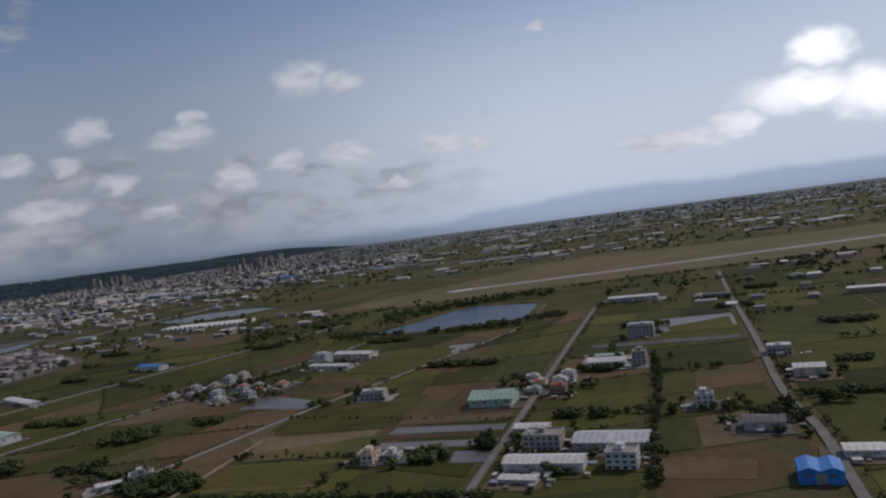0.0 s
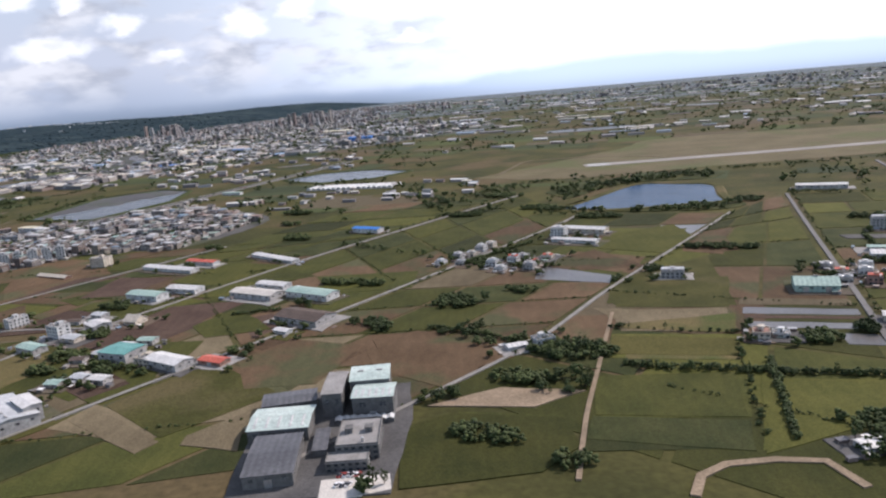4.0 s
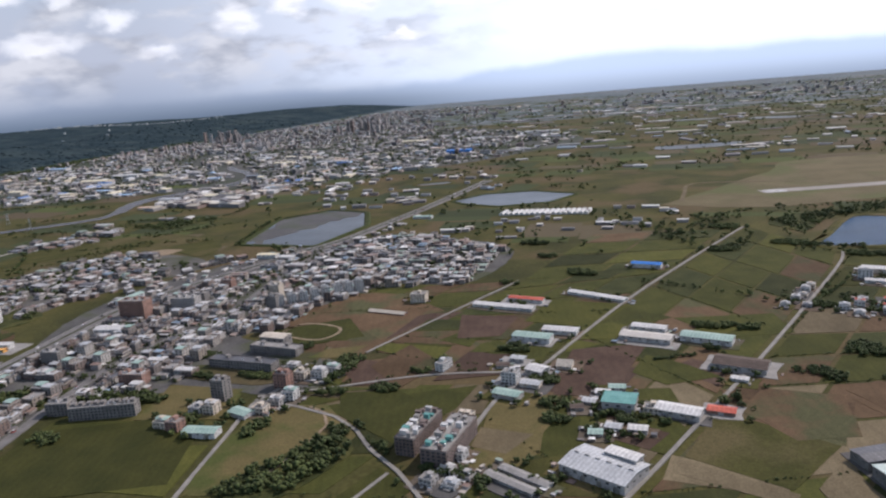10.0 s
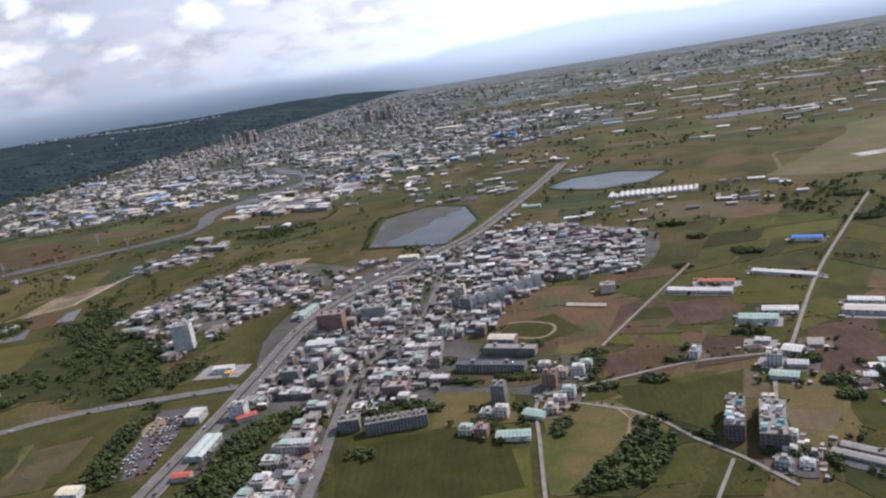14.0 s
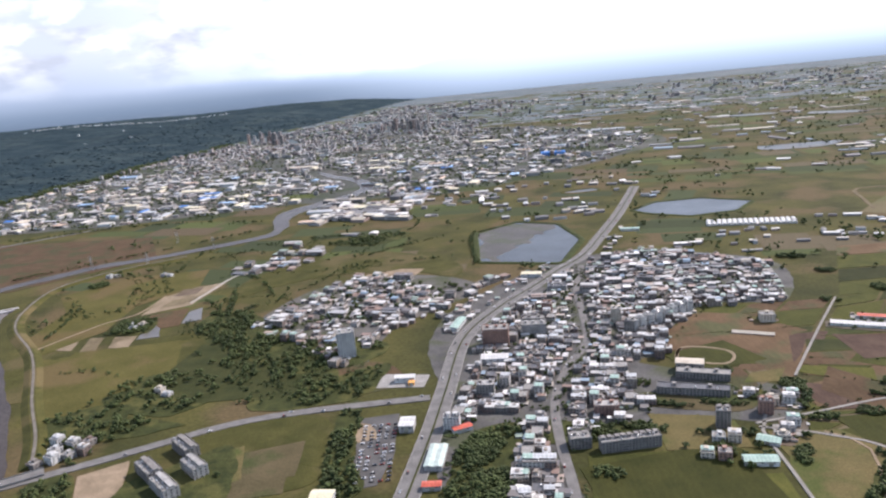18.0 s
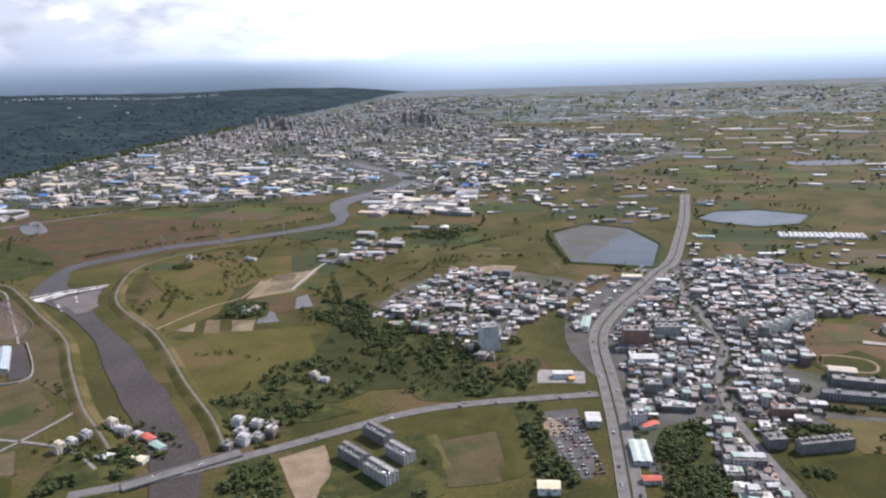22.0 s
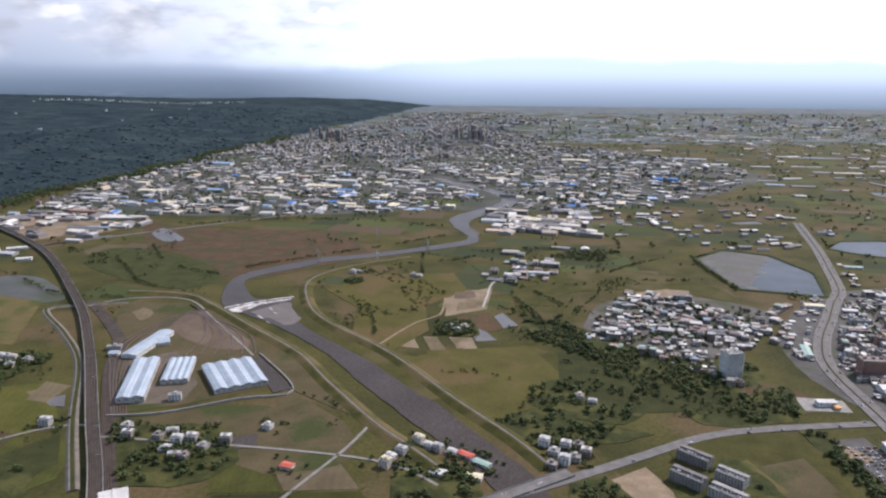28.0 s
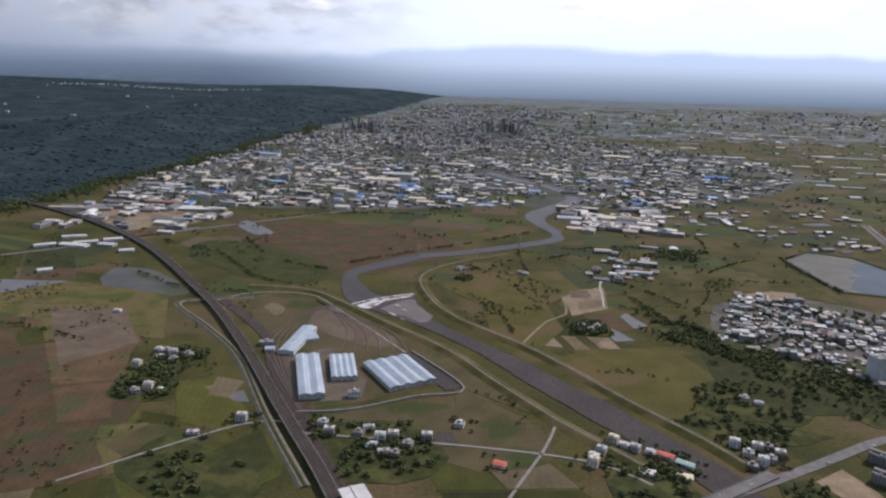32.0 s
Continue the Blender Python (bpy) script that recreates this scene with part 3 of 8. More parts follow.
water("lake", LAKE, "lake", "calm blue irrigation lake with reflections")
water("pond", POND_FAR, "grey_water", "pale flat pond beside the greenhouses", "scrub_bank", 3.5, 1.0, True)
water("pond", POND_TOWN, "grey_water", "half-silted grey pond beside the main road", "scrub_bank", 4.0, 1.3, True)
setting(patch("mud_flat", POND_SILT, surface("wet_mud", (0.060, 0.056, 0.050), (0.105, 0.096, 0.086), 0.6, 0.02, 0.3, 0.2, third=(0.062, 0.066, 0.038), third_scale=0.03), 0.27, 16.0, 4, sharp=True), "dark wet mud flat in the pond", "mud")
for pts in ([(-7, 1377), (80, 1372), (159, 1359), (88, 1298), (-16, 1314)], [(379, 1923), (493, 1840), (450, 1800), (350, 1860)], [(-365, 1975), (-232, 1880), (-260, 1850), (-380, 1930)], [(139, 2040), (303, 1995), (290, 1950), (130, 1990)], [(700, 1500), (860, 1450), (820, 1400), (690, 1440)], [(-450, 1080), (-400, 1090), (-395, 1065), (-440, 1060)]):
    water("pond", pts, "pond", "distant pale irrigation pond", wide=4.0, high=0.8)


def river():
    def shore(pts, seed):
        p, out = [Vector((*q, 0)) for q in pts], []
        for k in range(len(p) - 1):
            a, b, c, d = p[max(k - 1, 0)], p[k], p[k + 1], p[min(k + 2, len(p) - 1)]
            for j in range(12):
                u = j / 12
                q = 0.5 * (2 * b + (c - a) * u + (2 * a - 5 * b + 4 * c - d) * u * u + (3 * b - a - 3 * c + d) * u**3)
                w = noise.noise_vector((q.x * 0.06, q.y * 0.06, seed)) * 1.6
                out.append((q.x + w.x, q.y + w.y, 0.5))
        return out

    pa, pb = shore(RIVER_L, 1), shore(RIVER_R, 2)
    n = len(pa)
    f = [(k, n + k, n + 1 + k, k + 1) for k in range(n - 1)]
    return new("river", mesh_from("river", pa + pb, f, [M["river"]]))


setting(river(), "muddy grey-brown river with a sharp bend", "river")
M["dike_lane"] = surface("dike_lane", (0.125, 0.112, 0.094), (0.185, 0.168, 0.144), 0.9, 0.15, 2.0, 0.2)
for pts in (DIKE_R, DIKE_L):
    setting(ribbon("dike", pts, 5.0, 2.2, M["grass"], -0.2, 10, slope=6.0), "grassy flood dike along the river", "dike")
    setting(ribbon("dike_road", pts, 2.0, 2.45, M["dike_lane"], 1.6, 10), "grey service road on top of the dike", "road")

# ---- fields: blocks between roads, cut into strips ----
KEY = dict(g="crop", l="lush", d="dark_crop", b="soil", t="stubble", w="wet", m="meadow")
WORD = dict(g="green crop field in the plain", l="bright green rice field", d="dark green vegetable field", b="brown ploughed field", t="tan harvested stubble field", w="grey flooded paddy", m="rough green meadow")


def along(pts, u):
    L = [math.dist(a, b) for a, b in zip(pts, pts[1:])]
    s = u * sum(L)
    for (a, b), n in zip(zip(pts, pts[1:]), L):
        if s <= n or b == pts[-1]:
            q = s / n
            return (a[0] + (b[0] - a[0]) * q, a[1] + (b[1] - a[1]) * q)
        s -= n


EDGES = []


def field_block(left, right, plan, gap=1.2, edge=3.5, seed=1):
    """Fields between two lines that run away from the near side. plan: strips from near to far, a letter for each field from left to right."""
    rng = random.Random(seed)
    strips = plan.split()
    cuts = [0.0]
    for _ in strips:
        cuts.append(cuts[-1] + rng.uniform(0.75, 1.25))
    cuts = [c / cuts[-1] for c in cuts]
    for k, row in enumerate(strips):
        if rng.random() < 0.4:
            EDGES.append([along(left, cuts[k]), along(right, cuts[k])])
        n = len(row)
        mids = [0.0] + [(j + rng.uniform(-0.12, 0.12)) / n for j in range(1, n)] + [1.0]
        for j, letter in enumerate(row):
            if letter == ".":
                continue
            quad = []
            for u, s in ((cuts[k], mids[j]), (cuts[k], mids[j + 1]), (cuts[k + 1], mids[j + 1]), (cuts[k + 1], mids[j])):
                a, b = along(left, u), along(right, u)
                quad.append(Vector((a[0] + (b[0] - a[0]) * s, a[1] + (b[1] - a[1]) * s, 0)))
            mid = sum(quad, Vector()) / 4
            v = []
            for q in quad:
                d = q - mid
                v.append(mid + d * max(0.3, 1 - gap / max(d.length, 1.0) * 1.5))
            top = [(q.x - mid.x, q.y - mid.y, 0.16 + rng.uniform(0, 0.06)) for q in v]
            low = [(q.x - mid.x, q.y - mid.y, -0.3) for q in v]
            f = [(0, 1, 2, 3)] + [(j2, 4 + j2, 4 + (j2 + 1) % 4, (j2 + 1) % 4) for j2 in range(4)]
            ob = new("field", mesh_from("field", top + low, f, [M[KEY[letter]]]))
            ob.location = (mid.x, mid.y, 0)
            tagged(ob, WORD[letter], "field", "fields of the plain", "structure")


def shifted(pts, dx, dy=0):
    return [(x + dx, y + dy) for x, y in pts]


EAST = shifted(ROAD_E, 150)
field_block(shifted(ROAD_E, 4), EAST, "lgd gl dgb lg gld gd lgb gg dlg gb", seed=2)
field_block(EAST, shifted(ROAD_E, 330), "gd lg dg gd lg gd gg dl gg bg", seed=3)
field_block(shifted(ROAD_D, 4), shifted(ROAD_E, -4)[:6], "ggd dgb gb gdt lg glb bd dlg gw lgd gg", seed=4)
field_block(ROAD_C[1:], shifted(ROAD_D, -4), "gg dlg tbg tbb lgd bgl dgl gdb", seed=5)
field_block(shifted(ROAD_B, 4), shifted(ROAD_C, -3), "dgd btb tbb bgb gdb tbg dgl gbw gdb", seed=6)
field_block(shifted(ROAD_A, 4), shifted(ROAD_B, -4), "gdb bgt bbt gdb gbg dgb lgd dgb glg", seed=7)
field_block(shifted(ROAD_F, 4), shifted(ROAD_A, -4)[3:6], "bbg gbd dgb lgd gdg", seed=8)
field_block([(-470, 340), (-488, 395), (-478, 452), (-436, 498)], shifted(ROAD_F, -3), "btg gbt bbd tbg gbb", seed=9)
field_block([(-474, 297), (-440, 302)], [(-430, 262), (-384, 300)], "gt tg", seed=10)
field_block([(-326, 495), (-250, 640)], [(-215, 495), (-130, 625)], "gd dl gg bd", seed=11)
field_block([(-460, 205), (-425, 245), (-395, 305)], [(-385, 195), (-366, 250), (-352, 300)], "g. d. gt", seed=12)
field_block([(-1580, 300), (-1560, 460), (-1640, 640)], [(-1352, 290), (-1372, 430), (-1440, 640)], "tbt bbt btb tgb bbg tbb", seed=13, gap=2.0)
field_block([(-1345, 300), (-1362, 435)], [(-1240, 300), (-1262, 400)], "gdl bgd lgg", seed=14)
field_block([(-1700, 660), (-1760, 900)], [(-1460, 660), (-1540, 860)], "gbw dgb wgd", seed=15, gap=2.0)
field_block([(-1100, 240), (-1130, 345)], [(-1000, 240), (-1045, 345)], "gd dg gt", seed=16)

# tracks, yards and bare patches
M["bright_lane"] = surface("pale_concrete", (0.33, 0.31, 0.28), (0.42, 0.40, 0.36), 0.9, 0.2, 2.0, 0.2)
for pts, wide, mat, text in (
    ([(-95, 140), (-91, 149), (-83, 154), (-70, 155), (-58, 153), (-54, 140)], 2.6, "dirt", "pale curving earth track"),
    ([(-1026, 542), (-987, 606), (-962, 628), (-952, 685)], 2.2, "dirt", "bare farm track in the meadow"),
    ([(-915, 650), (-904, 695), (-893, 738), (-870, 770)], 2.4, "bright_lane", "pale farm lane leading to a hamlet"),
    ([(-1325, 672), (-1313, 685), (-1288, 698), (-1230, 691), (-1189, 628), (-1132, 527)], 2.0, "lane", "pale path round the depot yard"),
    ([(-1090, 280), (-1070, 314), (-1043, 359), (-1026, 396)], 2.0, "lane", "narrow lane down to the dike"),
    ([(-1210, 385), (-1090, 362), (-1016, 340), (-985, 312)], 2.2, "lane", "lane between scattered houses"),
    ([(-1350, 330), (-1253, 398), (-1215, 400)], 2.0, "lane", "narrow lane passing under the railway"),
    ([(-1420, 1010), (-1560, 890), (-1700, 800)], 6.0, "asphalt", "grey country road"),
    ([(-1497, 945), (-1330, 1060), (-1150, 1180)], 6.0, "asphalt", "straight grey road to the factories"),
):
    setting(ribbon("lane", pts, wide, 0.56, M[mat]), text, "road")
M["yard_gravel"] = surface("yard_gravel", (0.095, 0.080, 0.062), (0.145, 0.122, 0.096), 0.95, 0.06, 1.5, 0.3, third=(0.070, 0.074, 0.036), third_scale=0.02)
M["dirt_dark"] = surface("brown_earth", (0.105, 0.080, 0.058), (0.150, 0.116, 0.086), 0.95, 0.05, 1.2, 0.3)
M["marsh"] = surface("marsh", (0.062, 0.064, 0.056), (0.092, 0.092, 0.080), 0.5, 0.03, 0.8, 0.2, third=(0.058, 0.064, 0.030), third_scale=0.02)
M["sand"] = surface("sandy_plot", (0.190, 0.150, 0.100), (0.270, 0.215, 0.150), 0.95, 0.05, 1.2, 0.3, third=(0.130, 0.105, 0.065), third_scale=0.03)
M["stubble_green"] = surface("stubble_green", (0.095, 0.083, 0.033), (0.136, 0.108, 0.047), 0.95, 0.05, 1.2, 0.4, third=(0.068, 0.079, 0.023), third_scale=0.03)
M["dry_meadow"] = surface("dry_meadow", (0.071, 0.060, 0.030), (0.105, 0.084, 0.046), 0.95, 0.04, 1.2, 0.5, third=(0.050, 0.060, 0.021), third_scale=0.025)
M["works_asphalt"] = surface("works_asphalt", (0.070, 0.068, 0.066), (0.110, 0.106, 0.102), 0.9, 0.1, 1.5, 0.2)
M["bright_concrete"] = surface("bright_concrete", (0.48, 0.45, 0.40), (0.58, 0.55, 0.50), 0.9, 0.2, 2.0, 0.1)
PATCHES = []
for pts, mat, top, text, kind in (
    ([(-1262, 572), (-1249, 518), (-1212, 424), (-1110, 459), (-1081, 470), (-1124, 542), (-1182, 642), (-1239, 679), (-1290, 670)], "dry_meadow", 0.2, "dry grass ground of the railway depot", "land"),
    ([(-1240, 520), (-1212, 432), (-1170, 436), (-1165, 470), (-1200, 540)], "yard_gravel", 0.28, "worn gravel apron of the depot", "yard"),
    ([(-1275, 650), (-1267, 665), (-1251, 646), (-1257, 623)], "stubble", 0.3, "pale round patch of sand", "sand"),
    ([(-1225, 600), (-1190, 560), (-1150, 540), (-1140, 560), (-1185, 625), (-1215, 650)], "dirt_dark", 0.24, "bare brown ground of the depot", "land"),
    ([(-878, 312), (-852, 326), (-838, 268), (-862, 268)], "dirt", 0.2, "bare brown building plot", "plot"),
    ([(-718, 352), (-688, 355), (-690, 300), (-698, 272), (-712, 270), (-712, 310)], "works_asphalt", 0.25, "grey paved car park", "car park"),
    ([(-715, 348), (-706, 343), (-701, 324), (-714, 321)], "dirt", 0.3, "light sandy heap beside the car park", "sand"),
    ([(-710, 398), (-672, 392), (-668, 412), (-700, 420)], "concrete", 0.26, "concrete forecourt of a petrol station", "forecourt"),
    ([(-800, 400), (-788, 462), (-741, 452), (-700, 440), (-690, 400), (-750, 385)], "soil", 0.14, "brown scrubby fallow land", "land"),
    ([(-1018, 547), (-1001, 574), (-991, 564), (-987, 537)], "sand", 0.24, "pale sandy plot in the meadow", "plot"),
    ([(-977, 530), (-982, 567), (-969, 565), (-962, 525)], "stubble", 0.24, "tan harvested plot beside a farmhouse", "plot"),
    ([(-953, 535), (-958, 564), (-937, 561), (-934, 530)], "sand", 0.24, "pale tan plot beside a farmhouse", "plot"),
    ([(-957, 623), (-949, 712), (-912, 713), (-894, 724), (-912, 644)], "sand", 0.24, "tan bare field parted by paths", "plot"),
    ([(-944, 640), (-940, 668), (-922, 668), (-920, 650)], "stubble", 0.28, "brown strip in the bare field", "plot"),
    ([(-943, 680), (-940, 705), (-918, 706), (-918, 684)], "dirt_dark", 0.28, "brown strip in the bare field", "plot"),
    ([(-948, 601), (-945, 621), (-911, 633), (-905, 580), (-921, 577)], "soil", 0.24, "dark brown ploughed plot", "plot"),
    ([(-934, 551), (-938, 599), (-921, 577), (-914, 553)], "wet", 0.24, "grey fallow plot", "plot"),
    ([(-904, 585), (-907, 621), (-897, 631), (-887, 592)], "wet", 0.24, "grey fallow plot beside the hedge", "plot"),
    ([(-1000, 560), (-985, 580), (-975, 640), (-990, 640), (-1010, 600)], "dry_meadow", 0.14, "dry grass beside the farm", "meadow"),
    ([(-736, 695), (-696, 707), (-672, 699), (-682, 676), (-732, 672)], "dirt", 0.2, "pale orange bare plot", "plot"),
    ([(-1472, 749), (-1468, 793), (-1419, 780), (-1361, 698), (-1404, 685), (-1448, 706)], "marsh", 0.14, "grey flooded fish pond", "pond"),
    ([(-1618, 1073), (-1613, 1146), (-1527, 1143), (-1441, 1079), (-1477, 1015), (-1528, 976)], "sand", 0.2, "pale orange construction ground below the hills", "plot"),
    ([(-1580, 1060), (-1560, 1120), (-1510, 1100), (-1500, 1050)], "dirt_dark", 0.22, "brown hollow in the construction ground", "plot"),
    ([(-1367, 1018), (-1360, 1058), (-1309, 981), (-1333, 968)], "wet", 0.2, "grey pond in the brown field", "pond"),
    ([(-1310, 760), (-1240, 730), (-1215, 790), (-1300, 900), (-1390, 930), (-1400, 850)], "dark_crop", 0.13, "dark green rough land beside the river", "meadow"),
    ([(-1260, 800), (-1168, 765), (-1031, 880), (-1090, 1023), (-1330, 1063), (-1420, 1140), (-1320, 860)], "soil", 0.12, "wide brown field beyond the river", "field"),
    ([(-1440, 300), (-1335, 330), (-1330, 440), (-1420, 560), (-1560, 520)], "soil", 0.14, "wide brown field beside the railway", "field"),
    ([(-1420, 590), (-1350, 560), (-1380, 690), (-1500, 740), (-1600, 660)], "stubble_green", 0.14, "dull green-brown field", "field"),
    ([(-1300, 410), (-1255, 420), (-1275, 480), (-1315, 470)], "lush", 0.16, "bright green rice field", "field"),
    ([(-1240, 330), (-1300, 300), (-1340, 370), (-1262, 395)], "crop", 0.16, "green field beside the railway", "field"),
    ([(-1285, 480), (-1262, 470), (-1268, 440), (-1285, 446)], "stubble", 0.2, "pale bare plot by the canal", "plot"),
    ([(-1090, 330), (-1040, 345), (-1060, 410), (-1150, 430), (-1190, 400)], "dry_meadow", 0.13, "brownish dry meadow", "meadow"),
    ([(-1105, 470), (-1030, 400), (-1060, 460), (-1110, 545)], "dry_meadow", 0.13, "dry grass strip beside the river", "meadow"),
    ([(-1040, 480), (-990, 430), (-880, 470), (-870, 560), (-960, 520), (-1030, 535)], "meadow", 0.13, "green pasture beside the river dike", "meadow"),
    ([(-880, 640), (-800, 700), (-700, 700), (-640, 660), (-640, 720), (-740, 800), (-860, 740)], "meadow", 0.13, "green meadow between hedges", "meadow"),
    ([(-830, 355), (-740, 362), (-735, 280), (-820, 285)], "meadow", 0.13, "rough green grass beside the road", "meadow"),
    ([(-790, 320), (-745, 330), (-745, 290), (-780, 285)], "dry_meadow", 0.18, "brown bare earth in rough grass", "plot"),
    ([(-588, 270), (-500, 285), (-495, 215), (-580, 205)], "crop", 0.16, "flat green field at the edge of the town", "field"),
    ([(-535, 312), (-490, 305), (-492, 275), (-538, 280)], "stubble_green", 0.17, "patchy brown-green field beside the town", "field"),
    ([(-478, 290), (-440, 285), (-420, 250), (-440, 205), (-482, 205)], "stubble_green", 0.15, "tan and green rough field", "field"),
    ([(-520, 445), (-450, 470), (-440, 430), (-500, 410)], "soil", 0.16, "brown field beside the terraces", "field"),
    ([(-500, 408), (-450, 425), (-435, 385), (-490, 372)], "crop", 0.18, "school sports field of green grass", "field"),
    ([(-191, 156), (-172, 158), (-171, 150), (-190, 145)], "bright_concrete", 0.3, "bright concrete factory yard", "yard"),
    ([(-241, 188), (-222, 208), (-223, 187), (-221, 176), (-241, 182)], "stubble", 0.26, "tan harvested field beside the factory", "field"),
    ([(-222, 212), (-200, 218), (-172, 221), (-169, 192), (-171, 148), (-216, 148)], "works_asphalt", 0.24, "grey asphalt works yard", "yard"),
    ([(-165, 200), (-130, 195), (-112, 205), (-140, 212)], "dirt", 0.28, "bare pale earth beside a farm road", "plot"),
    ([(-1830, 1330), (-1760, 1290), (-1735, 1225), (-1800, 1215)], "dirt", 0.2, "bare tan ground at the forest edge", "plot"),
    ([(60, 398), (135, 380), (132, 370), (60, 388)], "works_asphalt", 0.27, "long pale concrete yard", "yard"),
):
    PATCHES.append(1)
    setting(patch("patch", pts, M[mat], top + 0.004 * len(PATCHES), 0.9, 9, sharp=kind not in ("meadow", "sand", "land", "pond")), text, kind)

# single fields in the nearer plain
M["rust_soil"] = surface("rust_soil", (0.062, 0.040, 0.030), (0.092, 0.062, 0.046), 0.95, 0.05, 1.5, 0.5, vary=0.15, rows=0.06)
PLOTS = []


def plot(mat, label, *pts):
    PLOTS.append(1)
    mid = (sum(p[0] for p in pts) / len(pts), sum(p[1] for p in pts) / len(pts))
    ob = patch("field", [(x - mid[0], y - mid[1]) for x, y in pts], M[mat], 0.2303 + 0.0010 * len(PLOTS), 0.7, 9, sharp=True)
    ob.location = (*mid, 0)
    tagged(ob, label, "field", "fields of the plain", "structure")


plot("crop", "green crop field beside farm roads", (-103, 217), (-58, 210), (-67, 180), (-111, 185))
plot("lush", "bright green rice field in strips", (-55, 206), (-18, 201), (-32, 173), (-71, 160))
plot("dark_crop", "dark green field of low crops", (-115, 184), (-68, 178), (-73, 162), (-119, 165))
plot("lush", "bright green rice field in strips", (-94, 258), (-46, 249), (-54, 225), (-100, 233))
plot("soil", "brown ploughed field with faint rows", (-84, 291), (-38, 281), (-47, 252), (-91, 266))
plot("soil", "brown ploughed field with faint rows", (-115, 272), (-88, 280), (-97, 248), (-121, 256))
plot("wet", "grey flooded paddy reflecting the sky", (-35, 281), (7, 269), (5, 262), (-38, 273))
plot("rust_soil", "brown bare strip between paddies", (-38, 271), (5, 260), (4, 257), (-39, 267))
plot("wet", "grey flooded paddy reflecting the sky", (-40, 263), (3, 252), (1, 246), (-42, 256))
plot("wet", "small grey flooded paddy by the road", (-12, 243), (0, 240), (-2, 229), (-14, 232))
plot("stubble", "tan harvested field of dry stubble", (-32, 294), (10, 281), (7, 274), (-35, 286))
plot("crop", "green crop field beside farm roads", (-71, 341), (-26, 324), (-40, 283), (-87, 296))
plot("soil", "brown ploughed field with faint rows", (-92, 405), (-54, 379), (-68, 346), (-104, 374))
plot("wet", "grey flooded paddy reflecting the sky", (-113, 374), (-74, 342), (-79, 330), (-118, 348))
plot("soil", "brown ploughed field with faint rows", (-173, 274), (-137, 245), (-157, 223), (-182, 240))
plot("soil", "brown ploughed field with faint rows", (-250, 261), (-233, 278), (-198, 252), (-207, 225), (-240, 235))
plot("rust_soil", "dark reddish-brown ploughed field", (-263, 308), (-249, 318), (-235, 302), (-247, 281))
plot("crop", "green crop field beside farm roads", (-154, 195), (-121, 188), (-125, 169), (-157, 176))
plot("lush", "bright green rice field in strips", (-60, 462), (-13, 444), (-35, 394), (-73, 419))
plot("soil", "brown ploughed field with faint rows", (-20, 420), (-2, 414), (-13, 373), (-32, 386))
plot("crop", "green crop field beside farm roads", (-241, 385), (-181, 382), (-182, 347), (-224, 346))
plot("soil", "brown ploughed field with faint rows", (-469, 489), (-415, 470), (-423, 424), (-472, 416))
plot("rust_soil", "dark reddish-brown ploughed field", (-419, 424), (-372, 424), (-407, 374), (-436, 379))
plot("rust_soil", "dark reddish-brown ploughed field", (-347, 317), (-285, 312), (-305, 279), (-332, 288))
plot("stubble_green", "olive and tan fallow field", (-355, 260), (-330, 254), (-345, 225), (-364, 234))
plot("crop", "green crop field beside farm roads", (-317, 256), (-290, 240), (-299, 222), (-321, 238))
plot("stubble", "tan harvested field of dry stubble", (-286, 218), (-249, 193), (-254, 184), (-295, 200))
plot("soil", "brown ploughed field with faint rows", (-247, 277), (-194, 264), (-217, 218), (-251, 227))
plot("crop", "green crop field beside farm roads", (-303, 395), (-267, 411), (-241, 386), (-279, 369))
plot("soil", "brown ploughed field with faint rows", (-470, 470), (-417, 477), (-385, 428), (-442, 406))
plot("soil", "brown ploughed field with faint rows", (-449, 396), (-405, 421), (-390, 402), (-439, 346))
plot("crop", "green crop field beside farm roads", (-410, 389), (-346, 403), (-349, 371), (-407, 348))
plot("soil", "brown ploughed field with faint rows", (-434, 342), (-387, 349), (-389, 319), (-438, 313))
plot("rust_soil", "dark reddish-brown ploughed field", (-367, 350), (-345, 335), (-360, 315), (-382, 322))
plot("rust_soil", "dark reddish-brown ploughed field", (-324, 313), (-277, 310), (-298, 275), (-338, 289))
plot("stubble_green", "olive and tan fallow field", (-352, 269), (-332, 253), (-356, 210), (-375, 211))
plot("stubble_green", "olive and tan fallow field", (-478, 286), (-446, 280), (-455, 243), (-479, 245))
plot("lush", "bright green rice field in strips", (-443, 255), (-424, 244), (-431, 227), (-451, 233))
plot("crop", "green crop field beside farm roads", (-526, 302), (-507, 317), (-504, 270), (-530, 267))
plot("lush", "bright green rice field in strips", (-310, 360), (-286, 343), (-273, 318), (-317, 319))
plot("crop", "green crop field beside farm roads", (-311, 439), (-274, 411), (-298, 381), (-331, 398))
plot("lush", "bright green rice field in strips", (208, 564), (232, 515), (202, 438), (170, 458))
plot("crop", "green crop field beside farm roads", (162, 425), (188, 389), (172, 353), (144, 376))
plot("lush", "bright green rice field in strips", (134, 320), (173, 318), (153, 284), (133, 285))
plot("soil", "brown ploughed field with faint rows", (48, 215), (73, 204), (67, 190), (44, 198))
plot("lush", "bright green rice field in strips", (109, 426), (149, 438), (139, 400), (107, 406))
plot("lush", "bright green rice field in strips", (33, 300), (62, 289), (58, 271), (30, 281))
